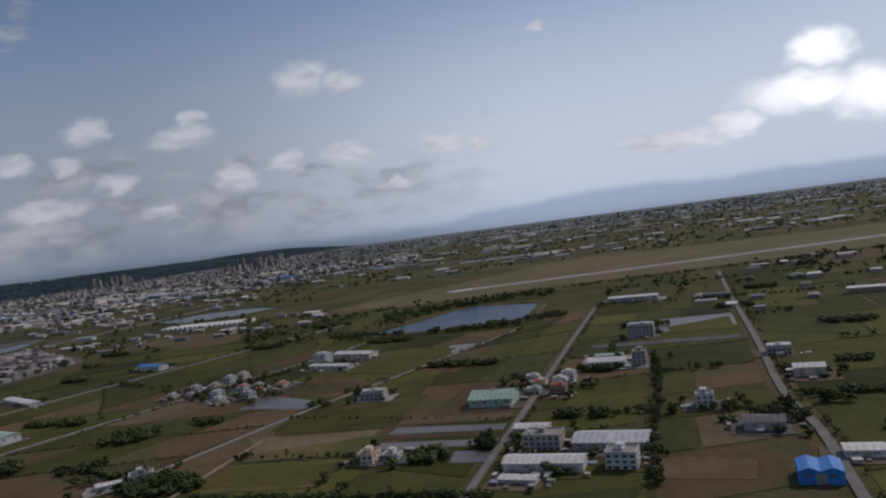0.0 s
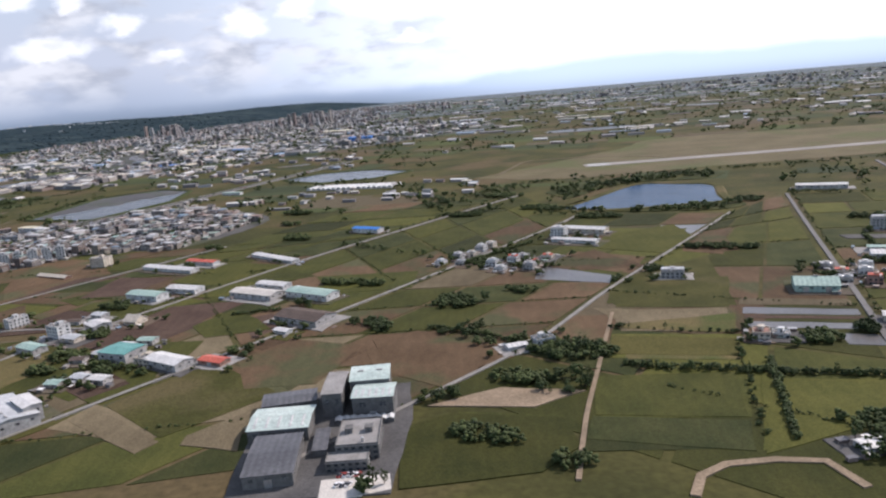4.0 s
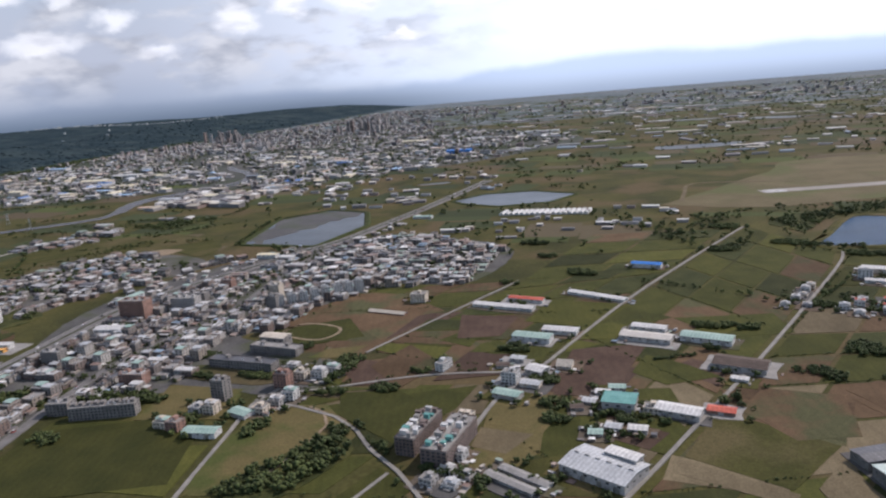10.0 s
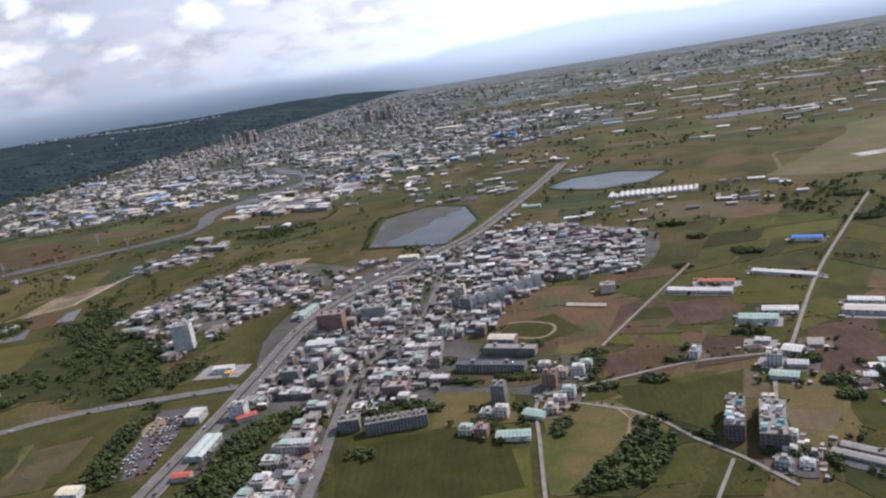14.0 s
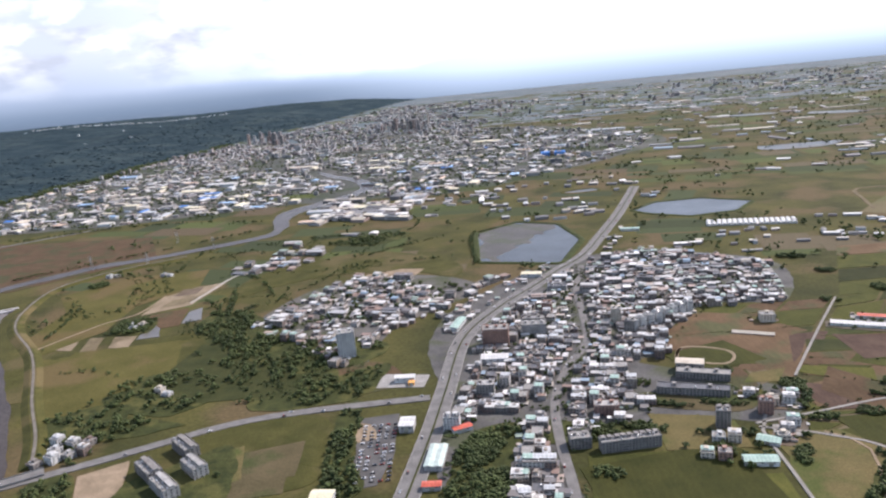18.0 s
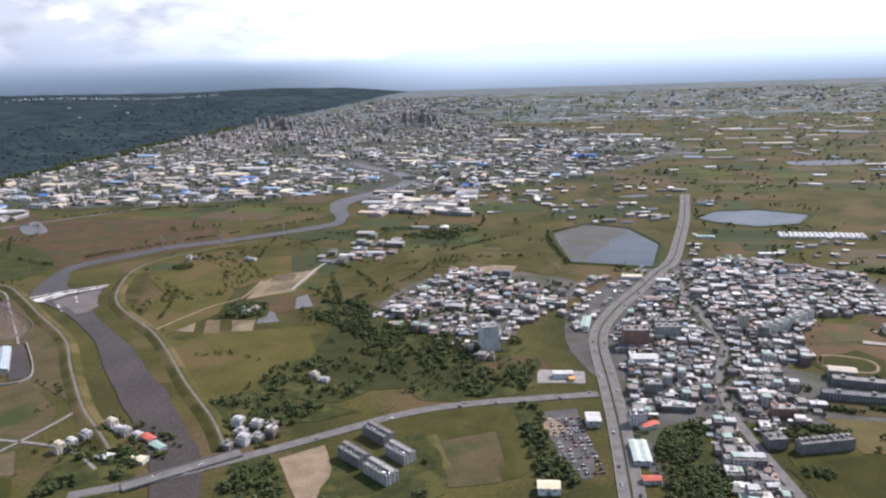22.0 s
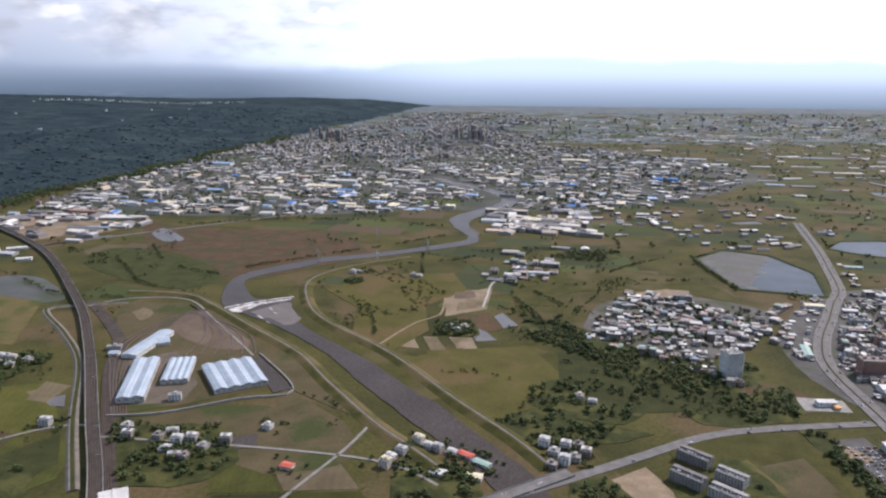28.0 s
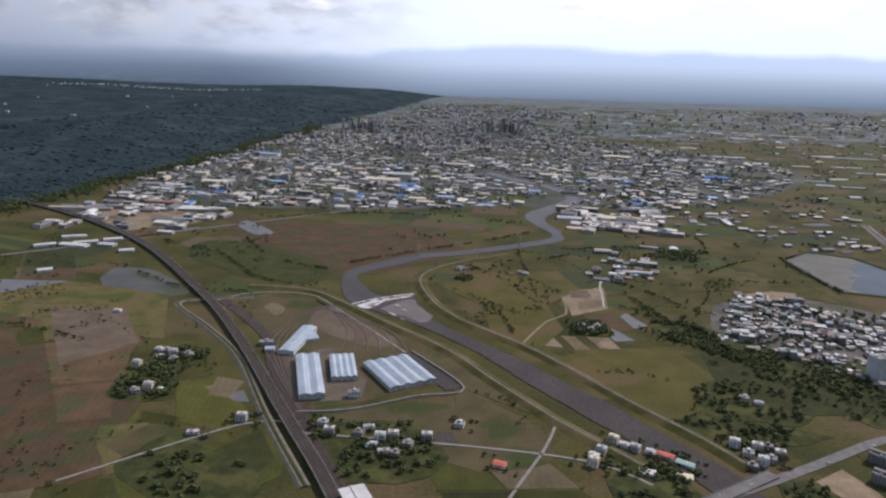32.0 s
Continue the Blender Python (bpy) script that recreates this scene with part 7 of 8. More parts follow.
# ---- yards and clutter round the farm buildings ----
def yards():
    rng = random.Random(71)
    s, n = Shape(), 0
    for mid, rot, w, d in SITES:
        if mid[1] > 560 or not -480 < mid[0] < 180:
            continue
        n += 1
        ca, sa = math.cos(radians(rot)), math.sin(radians(rot))

        def at(x, y):
            return (mid[0] + x * ca - y * sa, mid[1] + x * sa + y * ca)

        a, b, c, e = (rng.uniform(1.5, 6.0) for _ in range(4))
        ring = [at(-w / 2 - a, -b), at(0, -b - rng.uniform(-0.5, 2)), at(w / 2 + c, -b), at(w / 2 + c * rng.uniform(0.6, 1.2), d * 0.5), at(w / 2 + c, d + e), at(-w / 2 - a, d + e)]
        setting(patch("yard", ring, M[rng.choice(["dirt_dark", "yard_gravel", "works_asphalt", "concrete", "grass", "dirt_dark"])], 0.40 + 0.0012 * n, 0.9, 4, sharp=True), "bare yard round a farm building", "yard")
        for _ in range(rng.choice([3, 5, 7, 9])):
            x = rng.choice([-1, 1]) * (w / 2 + rng.uniform(0.8, a + 1.5)) if rng.random() < 0.6 else rng.uniform(-w / 2, w / 2)
            y = rng.uniform(-b, d + e) if abs(x) > w / 2 else rng.choice([-rng.uniform(0.8, b), d + rng.uniform(0.8, e)])
            p = at(x, y)
            if any(line_distance(r, *p) < 3.2 for r in ROADS):
                continue
            q, r2, h = rng.uniform(0.3, 1.6), rng.uniform(0.3, 1.4), rng.uniform(0.4, 1.8)
            t = Shape().box(-q, -r2, 0, q, r2, h, 0).box(-q - 0.12, -r2 - 0.12, h, q + 0.12, r2 + 0.12, h + 0.08, 1)
            s.add([(p[0] + u * ca - v * sa, p[1] + u * sa + v * ca, z) for u, v, z in t.v], t.f)
            s.i[-len(t.f):] = t.i
    tagged(new("yard_clutter", s.mesh("yard_clutter", [M["town_wall"], M["town_roof"]])), "small sheds, stacks and lean-tos in the farm yards", "clutter", kind="stuff")


yards()


# ---- trees ----
T = (1 + 5**0.5) / 2
ICO_V = np.array([(-1, T, 0), (1, T, 0), (-1, -T, 0), (1, -T, 0), (0, -1, T), (0, 1, T), (0, -1, -T), (0, 1, -T), (T, 0, -1), (T, 0, 1), (-T, 0, -1), (-T, 0, 1)]) / (1 + T * T) ** 0.5
ICO_F = np.array([(0, 11, 5), (0, 5, 1), (0, 1, 7), (0, 7, 10), (0, 10, 11), (1, 5, 9), (5, 11, 4), (11, 10, 2), (10, 7, 6), (7, 1, 8), (3, 9, 4), (3, 4, 2), (3, 2, 6), (3, 6, 8), (3, 8, 9), (4, 9, 5), (2, 4, 11), (6, 2, 10), (8, 6, 7), (9, 8, 1)])


OCT_V = np.array([(1, 0, 0), (0, 1, 0), (-1, 0, 0), (0, -1, 0), (0, 0, 1), (0, 0, -1)], float)
OCT_F = np.array([(0, 1, 4), (1, 2, 4), (2, 3, 4), (3, 0, 4), (1, 0, 5), (2, 1, 5), (3, 2, 5), (0, 3, 5)])


def clumps(name, centres, radii, mat, seed=1, rough=0.38, flat=0.75, simple=False):
    """Many small ragged leaf clumps in one mesh."""
    rng = np.random.default_rng(seed)
    c, r = np.asarray(centres, float), np.asarray(radii, float)
    n = len(c)
    base, tris = (OCT_V, OCT_F) if simple else (ICO_V, ICO_F)
    nv = len(base)
    v = base[None] * (1 + rng.uniform(-rough, rough, (n, nv, 1))) * r[:, None, None] * np.array([1, 1, flat])
    a = rng.uniform(0, math.tau, n)
    ca, sa = np.cos(a)[:, None], np.sin(a)[:, None]
    v = np.stack([v[..., 0] * ca - v[..., 1] * sa, v[..., 0] * sa + v[..., 1] * ca, v[..., 2]], -1) + c[:, None]
    f = (tris[None] + nv * np.arange(n)[:, None, None]).reshape(-1, 3)
    me = bpy.data.meshes.new(name)
    me.vertices.add(nv * n)
    me.vertices.foreach_set("co", v.reshape(-1))
    me.loops.add(3 * len(f))
    me.loops.foreach_set("vertex_index", f.reshape(-1))
    me.polygons.add(len(f))
    me.polygons.foreach_set("loop_start", np.arange(0, 3 * len(f), 3))
    me.polygons.foreach_set("loop_total", np.full(len(f), 3))
    me.materials.append(mat)
    me.update()
    me.validate()
    return me


def tree_model(k):
    rng = np.random.default_rng(40 + k)
    ob = empty("tree", (0, 0), 0, ("broad dark green tree with a ragged crown", "rounded green field tree", "tall narrow dark tree", "low bushy green tree")[k % 4], "tree", "trees of the plain")
    h = (4.6, 4.0, 6.0, 3.0)[k % 4]
    spread = (2.3, 1.9, 1.3, 1.9)[k % 4]
    s = Shape().drum(0, 0, -0.2, h * 0.45, 0.20, 7, r2=0.12)
    for j in range(4):
        a = rng.uniform(0, math.tau)
        b = (math.cos(a) * spread * 0.5, math.sin(a) * spread * 0.5, h * 0.68)
        v = [(0.09, 0, h * 0.38), (-0.05, 0.08, h * 0.38), (-0.05, -0.08, h * 0.38), b]
        s.add(v, [(0, 1, 3), (1, 2, 3), (2, 0, 3)])
    part("trunk", s.mesh("trunk", [M["bark"]]), ob)
    n = 60
    d = rng.normal(size=(n, 3))
    d /= np.linalg.norm(d, axis=1)[:, None]
    rad = rng.uniform(0.45, 1.0, n) ** 0.6
    lobes = 1 + 0.3 * np.sin(3 * np.arctan2(d[:, 1], d[:, 0]) + k)
    c = d * (rad * lobes)[:, None] * [spread, spread, h * 0.36] + [0, 0, h * 0.64]
    part("crown", clumps("crown", c, rng.uniform(0.28, 0.72, n) * spread * 0.45, M["leaf"], k), ob)
    return ob


TREES, GROWN = [tree_model(k) for k in range(8)], set()


def put_tree(x, y, size=1.0, k=None):
    k = random.randrange(8) if k is None else k
    m = pose(x, y, 0, 0, 0, random.uniform(0, 360)) @ Matrix.Diagonal((size, size, size * random.uniform(0.85, 1.2), 1))
    if k in GROWN:
        copy_thing(TREES[k], m)
    else:
        GROWN.add(k)
        TREES[k].matrix_basis = m


def tree_line(pts, step=4.0, size=0.8, jitter=1.0):
    line = curve_points(pts, step)
    for q in line:
        if random.random() < 0.88:
            put_tree(q.x + random.uniform(-jitter, jitter), q.y + random.uniform(-jitter, jitter), size * random.uniform(0.7, 1.25))


random.seed(31)
tree_line([(81, 342), (62, 268), (42, 194)], 3.2, 0.85)
tree_line([(-53, 230), (-60, 200), (-68, 168)], 3.2, 0.6)
tree_line([(-93, 266), (-70, 258), (-47, 251)], 3.0, 0.55, 0.6)
tree_line([(-90, 222), (-56, 212), (-10, 202)], 2.6, 0.7, 0.8)
tree_line([(31, 270), (58, 262)], 2.8, 0.9)
tree_line([(77, 319), (106, 313)], 2.8, 0.8)
tree_line([(60, 257), (92, 253)], 3.4, 0.8)
tree_line([(159, 428), (183, 431)], 4.0, 0.9)
for x, y, n, r in ((-114, 243, 34, 14), (-40, 160, 16, 9), (95, 240, 16, 10), (119, 250, 8, 6), (-3, 245, 9, 6), (-155, 272, 12, 10), (-152, 314, 10, 9), (-160, 205, 10, 8), (-118, 210, 12, 10), (-176, 152, 5, 5), (-232, 326, 6, 8), (-246, 262, 7, 6), (-300, 246, 14, 14), (-378, 216, 10, 12), (-444, 322, 8, 7), (-60, 345, 6, 6)):
    for _ in range(n):
        a, q = random.uniform(0, math.tau), r * random.random() ** 0.5
        put_tree(x + q * math.cos(a), y + q * math.sin(a) * 0.8, random.uniform(0.7, 1.25))


random.seed(33)
beside = [o for o in scene.objects if o.parent is None and o.name.split(".")[0] in ("warehouse", "house", "farmhouse") and o.location.y < 520]
GARDEN = []
for o in beside:
    for _ in range(random.choice([0, 2, 4, 7, 9])):
        q = o.matrix_basis @ Vector((random.choice([-1, 1]) * random.uniform(4, 13), random.choice([-3.5, 10, 12]) + random.uniform(-2, 2), 0))
        if all(line_distance(r, q.x, q.y) > 3.5 for r in ROADS):
            GARDEN.append((q.x, q.y))


def wood(name, label, spots, seed, size=(1.5, 3.4), per=13, simple=False):
    """A mass of tree crowns: each spot carries a heap of leaf clumps."""
    rng = np.random.default_rng(seed)
    p = np.asarray(spots, float)
    n = len(p)
    r = rng.uniform(*size, n)
    d = rng.normal(size=(n, per, 3))
    d /= np.linalg.norm(d, axis=2)[..., None]
    c = p[:, None, :] * [1, 1] if p.shape[1] == 2 else p[:, None, :2]
    off = d * rng.uniform(0.3, 1.0, (n, per, 1)) * r[:, None, None] * [0.9, 0.9, 0.6]
    centre = np.concatenate([np.broadcast_to(c, (n, per, 2)) + off[..., :2], (r[:, None] * 0.85 + off[..., 2])[..., None]], -1)
    rad = rng.uniform(0.2, 0.46, (n, per)) * (9 / per) ** 0.25 * r[:, None]
    ob = new(name, clumps(name, centre.reshape(-1, 3), rad.reshape(-1), M["leaves"], seed, simple=simple))
    return tagged(ob, label, "trees", kind="stuff")


wood("garden_trees", "dark garden trees round the farm buildings", GARDEN, 59, (1.3, 2.8), 14)


def spots_in(poly, step, keep=0.85, seed=1, avoid=()):
    rng = random.Random(seed)
    xs, ys = [p[0] for p in poly], [p[1] for p in poly]
    out, y = [], min(ys)
    while y < max(ys):
        x = min(xs)
        while x < max(xs):
            a, b = x + rng.uniform(-1, 1) * step * 0.6, y + rng.uniform(-1, 1) * step * 0.6
            if inside(poly, a, b) and rng.random() < (keep * 1.5 if keep < 0.5 else keep) and noise.noise((a * 0.03, b * 0.03, seed)) > (0.02 if keep < 0.5 else -0.25) and all(line_distance(r, a, b) > g for r, g in avoid):
                out.append((a, b))
            x += step
        y += step
    return out


M["scrub"] = surface("undergrowth", (0.027, 0.034, 0.012), (0.055, 0.061, 0.020), 0.95, 0.12, 1.0, 0.8, third=(0.077, 0.077, 0.026), third_scale=0.05)
KEEP_OFF = [(MAIN, 11), (MAIN_EAST, 6), (CROSS, 8), (DIKE_R, 5), (DIKE_L, 5), (RAIL, 9)]
for k, (label, poly, step, keep) in enumerate((
    ("dark wood beside the hamlet", [(-1330, 545), (-1362, 470), (-1352, 440), (-1312, 440), (-1318, 480), (-1300, 530)], 4.2, 0.75),
    ("scrubby trees in the river meadow", [(-911, 425), (-892, 457), (-843, 463), (-821, 421), (-848, 385), (-901, 408)], 4.8, 0.52),
    ("dark wood below the housing estate", [(-862, 520), (-806, 550), (-768, 480), (-735, 425), (-740, 380), (-790, 380), (-803, 415), (-847, 463)], 4.9, 0.46),
    ("trees along the road to the river", [(-940, 400), (-900, 395), (-840, 372), (-830, 368), (-900, 350), (-925, 362)], 4.6, 0.5),
    ("wood between road and estate", [(-734, 425), (-700, 440), (-711, 388), (-755, 378), (-761, 400)], 5.0, 0.4),
    ("tree belt behind the car park", [(-722, 382), (-712, 372), (-714, 310), (-706, 268), (-728, 262), (-730, 350)], 3.8, 0.9),
    ("dark trees beside the main road", [(-640, 322), (-613, 328), (-625, 268), (-634, 222), (-674, 226), (-658, 268), (-654, 300)], 4.0, 0.9),
    ("green trees at the town edge", [(-606, 300), (-600, 330), (-575, 318), (-540, 312), (-536, 302), (-575, 296)], 3.6, 0.8),
    ("hillside wood left of the estate", [(-880, 610), (-840, 600), (-820, 560), (-850, 520), (-885, 560)], 4.4, 0.8),
    ("trees round the farm in the meadow", [(-968, 570), (-928, 566), (-934, 605), (-968, 608)], 4.0, 0.5),
    ("trees between the estate houses", [(-828, 564), (-781, 654), (-684, 672), (-622, 612), (-700, 523), (-725, 440), (-761, 478)], 7.0, 0.45),
    ("dark wood between lanes at the town edge", [(-475, 207), (-457, 228), (-430, 254), (-420, 237), (-433, 212), (-450, 199)], 3.4, 0.9),
    ("round grove in the meadow", [(-1066, 750), (-1056, 768), (-1044, 760), (-1046, 744), (-1058, 742)], 3.6, 0.95),
    ("grove round a meadow farmhouse", [(-972, 572), (-955, 596), (-932, 592), (-934, 572), (-955, 566)], 3.6, 0.85),
    ("dark wood beside the hamlet and factories", [(-800, 860), (-740, 900), (-690, 880), (-740, 830)], 4.6, 0.7),
    ("scrub below the apartment tower", [(-760, 470), (-735, 440), (-700, 470), (-720, 500), (-750, 500)], 4.6, 0.4),
    ("trees along the lake shore", [(-88, 538), (-24, 512), (26, 500), (50, 520), (20, 522), (-40, 519), (-84, 548)], 3.6, 0.75),
    ("trees north of the lake", [(-70, 590), (-10, 655), (65, 650), (80, 690), (10, 690), (-80, 650)], 4.6, 0.6),
    ("trees beside the railway village", [(-1205, 400), (-1130, 395), (-1110, 350), (-1140, 320), (-1200, 335)], 4.8, 0.5),
    ("riverside trees below the houses", [(-1010, 335), (-985, 345), (-960, 320), (-965, 285), (-1010, 285)], 4.2, 0.75),
    ("trees west of the railway", [(-1300, 385), (-1240, 345), (-1225, 310), (-1250, 285), (-1320, 340)], 5.0, 0.4),
    ("bushes near the bridge", [(-905, 318), (-880, 312), (-868, 268), (-905, 262)], 4.0, 0.75),
    ("hedgerows below the airfield", [(-180, 560), (-100, 640), (-90, 700), (-140, 720), (-200, 640)], 6.0, 0.35),
    ("dark trees at the foot of the estate", [(-838, 540), (-765, 503), (-742, 447), (-748, 425), (-790, 452), (-834, 500)], 4.4, 0.5),
    ("trees between lane and field", [(-1296, 347), (-1274, 366), (-1265, 354), (-1283, 332)], 3.8, 0.8),
    ("dark trees behind the riverside lane", [(-958, 410), (-934, 400), (-890, 415), (-876, 366), (-903, 380), (-940, 390)], 5.2, 0.36),
    ("trees round the blocks", [(-842, 300), (-830, 310), (-790, 330), (-785, 262), (-850, 255)], 5.0, 0.35),
)):
    wood("wood", label, spots_in(poly, step, keep, 60 + k, KEEP_OFF), 60 + k)
    if step < 5.5:
        setting(patch("undergrowth", poly, M["scrub"], 0.36 + 0.003 * k, 4.0, 6), "dark rough undergrowth below the trees", "undergrowth")


def grove(x, y, rx, ry, seed, turn=-20):
    """A dense dark group of trees."""
    rng = random.Random(seed)
    ca, sa = math.cos(radians(turn)), math.sin(radians(turn))
    out = []
    for _ in range(max(8, int(rx * ry * 0.85))):
        a, q = rng.uniform(0, math.tau), rng.random() ** 0.5
        u, v = rx * q * math.cos(a), ry * q * math.sin(a)
        p = (x + u * ca - v * sa, y + u * sa + v * ca)
        if all(line_distance(r, *p) > 3.0 for r in ROADS):
            out.append(p)
    if out:
        wood("grove", "dense dark green group of trees in the fields", out, seed, (1.2, 2.4), 10)


for k, (x, y, rx, ry) in enumerate(((-209, 361, 12, 5), (-197, 291, 9, 4), (-189, 283, 4, 6), (-159, 314, 11, 8), (-90, 548, 12, 6), (-123, 632, 18, 9), (-279, 500, 12, 6), (-125, 328, 8, 4), (-437, 343, 9, 7), (-394, 319, 7, 4), (-412, 301, 8, 5), (-342, 347, 10, 5), (-330, 300, 9, 6), (-325, 270, 10, 6), (-329, 254, 7, 5), (-307, 617, 14, 6), (-282, 507, 8, 5), (-159, 550, 16, 8), (-300, 564, 9, 6), (-336, 487, 8, 5), (-225, 366, 10, 5), (-425, 256, 9, 6), (-408, 235, 6, 5), (-159, 321, 6, 5), (-112, 243, 17, 8), (-76, 335, 7, 4), (-59, 352, 10, 3), (-132, 218, 12, 5), (-21, 240, 7, 6), (-36, 172, 9, 6), (-10, 389, 20, 5), (55, 337, 8, 5), (34, 267, 12, 4), (-98, 557, 14, 7), (-60, 504, 18, 6), (56, 530, 10, 8), (3, 240, 6, 3), (-145, 177, 12, 5), (-122, 159, 6, 4), (-148, 391, 8, 5), (-639, 300, 12, 20), (-634, 265, 10, 12), (100, 440, 14, 5), (165, 470, 12, 5), (190, 380, 14, 5), (210, 540, 12, 6), (150, 300, 8, 4), (120, 215, 6, 4), (-520, 333, 14, 3), (-486, 327, 14, 3), (-528, 366, 7, 5), (-470, 372, 5, 5), (-575, 262, 8, 5), (-540, 305, 14, 4), (-470, 262, 5, 9), (-440, 300, 9, 4))):
    grove(x, y, rx, ry, 300 + k)


def hedges(label, lines, seed, size=(1.2, 2.4), step=2.6, gap=0.2, patchy=-0.2):
    rng = random.Random(seed)
    out = []
    for pts in lines:
        for q in curve_points(pts, step):
            if rng.random() > gap and noise.noise((q.x * 0.05, q.y * 0.05, seed)) > patchy:
                out.append((q.x + rng.uniform(-0.8, 0.8), q.y + rng.uniform(-0.8, 0.8)))
    wood("hedge", label, out, seed, size, 9, step > 1.2)


hedges("dark hedges along the farm roads", [shifted(ROAD_E, 3.5), shifted(ROAD_D, 4)[1:], shifted(ROAD_C, 3.5)[3:], shifted(ROAD_B, 4)[2:], shifted(ROAD_A, -4)[2:], shifted(ROAD_H, 3), shifted(ROAD_G, 0, 3)], 81, (0.9, 1.7), gap=0.55)
hedges("thick dark hedges between the fields", [[(-168, 280), (-146, 267), (-127, 250)], [(-155, 392), (-113, 434)], [(-267, 319), (-246, 322)], [(-55, 214), (-25, 206), (-2, 200)], [(-95, 226), (-55, 214)], [(-60, 165), (-52, 198), (-46, 222)], [(60, 345), (72, 395)], [(110, 262), (140, 250)]], 86, (1.1, 1.7), 1.1, 0.0, -2.0)
hedges("low hedges and ditches between fields", EDGES, 80, (0.5, 1.1), 1.8, 0.35)
hedges("dark tree belts across the river meadows", [
    [(-899, 648), (-877, 622), (-863, 569), (-837, 556)], [(-849, 607), (-819, 636), (-786, 680), (-773, 711)], [(-863, 500), (-842, 475), (-825, 469)],
    [(-1027, 574), (-1030, 620), (-1035, 657)], [(-915, 414), (-898, 448), (-874, 445), (-850, 460)], [(-871, 734), (-850, 703), (-819, 625)], [(-967, 874), (-973, 781)],
    [(-880, 690), (-870, 660), (-862, 600), (-868, 570)], [(-878, 700), (-870, 640), (-862, 590)], [(-845, 540), (-835, 510), (-828, 480)], [(-850, 545), (-840, 500)],
    [(-760, 760), (-700, 740), (-640, 740)], [(-1000, 830), (-920, 850), (-860, 900), (-780, 900), (-700, 880)], [(-700, 880), (-680, 960), (-720, 1040)], [(-1040, 800), (-1000, 770), (-985, 740)],
    [(-612, 700), (-616, 790), (-606, 855)], [(-615, 700), (-612, 830)], [(-740, 780), (-690, 820), (-640, 850)]], 82, (1.6, 3.2), 3.2, 0.25)
hedges("tree belts beyond the river", [[(-1240, 720), (-1300, 760), (-1360, 860), (-1450, 930)], [(-1220, 790), (-1290, 840), (-1340, 940)], [(-1190, 820), (-1100, 880), (-1000, 940), (-930, 990)], [(-1330, 1080), (-1200, 1120), (-1050, 1110), (-930, 1060)], [(-1300, 700), (-1380, 720), (-1460, 800)], [(-1420, 560), (-1500, 600), (-1600, 600)]], 83, (1.8, 3.4), 3.6, 0.25)
hedges("hedges of the far side of the plain", [[(-150, 560), (-60, 510)], [(-240, 470), (-180, 420)], [(-190, 600), (-90, 700), (60, 700), (300, 700), (700, 715)], [(90, 545), (200, 500), (330, 470)], [(130, 640), (260, 610), (420, 600)], [(230, 420), (380, 380)], [(150, 350), (300, 300)], [(120, 260), (260, 215)], [(240, 560), (420, 520), (640, 560)]], 84, (1.6, 3.0), 3.2, 0.25)
hedges("trees lining the town street and canal", [shifted(MAIN_EAST, 6), shifted(MAIN_EAST, -6), [(-520, 650), (-505, 560), (-500, 480), (-520, 440)], [(-545, 565), (-556, 505), (-562, 462)], [(-538, 492), (-548, 440), (-578, 375)], [(-500, 420), (-470, 455), (-440, 490)]], 85, (1.2, 2.0), 4.0, 0.4)


OPEN_FIELDS = [[(-1306, 891), (-1328, 1074), (-1228, 1091), (-1165, 984), (-1120, 960), (-1146, 862), (-1201, 780)], [(-960, 620), (-950, 715), (-890, 725), (-890, 590)], [(-1020, 520), (-1005, 580), (-900, 600), (-900, 520)], [(-1480, 680), (-1480, 800), (-1350, 800), (-1350, 680)], [(-1620, 970), (-1620, 1150), (-1430, 1150), (-1430, 1000)]]


def far_trees():
    rng = np.random.default_rng(91)
    p = np.stack([rng.uniform(-1900, 2600, 46000), 560 + 3600 * rng.random(46000) ** 1.3], -1)
    keep = []
    for x, y in p:
        if y > 2900 and noise.noise((x * 0.004, y * 0.009, 12)) < 0.1:
            continue
        if abs(noise.noise((x * 0.006, y * 0.010, 4))) > 0.045 and abs(noise.noise((x * 0.011, y * 0.015, 18))) > 0.03 and noise.noise((x * 0.012, y * 0.016, 8)) < 0.34:
            continue
        if x < -420 and y < 1130 and (y < 600 or noise.noise((x * 0.014, y * 0.02, 24)) < 0.16 or inside(HAMLET, x, y) or line_distance(DIKE_R, x, y) < 14 or x < -1130 and y < 760 or any(inside(f, x, y) for f in OPEN_FIELDS)) or -200 < x < 1350 and 700 < y < 1040 or line_distance(MAIN, x, y) < 14 or line_distance(RIVER_L, x, y) < 30 or line_distance(RAIL, x, y) < 12:
            continue
        if inside(POND_FAR, x, y) or inside(POND_TOWN, x, y) or inside(LAKE, x, y) or inside(TOWN, x, y) or inside(ESTATE, x, y):
            continue
        keep.append((x, y))
    wood("far_trees", "dark clumps of trees scattered over the far plain", keep, 91, (2.2, 5.2), 5, True)


far_trees()
random.seed(36)
bushes = []
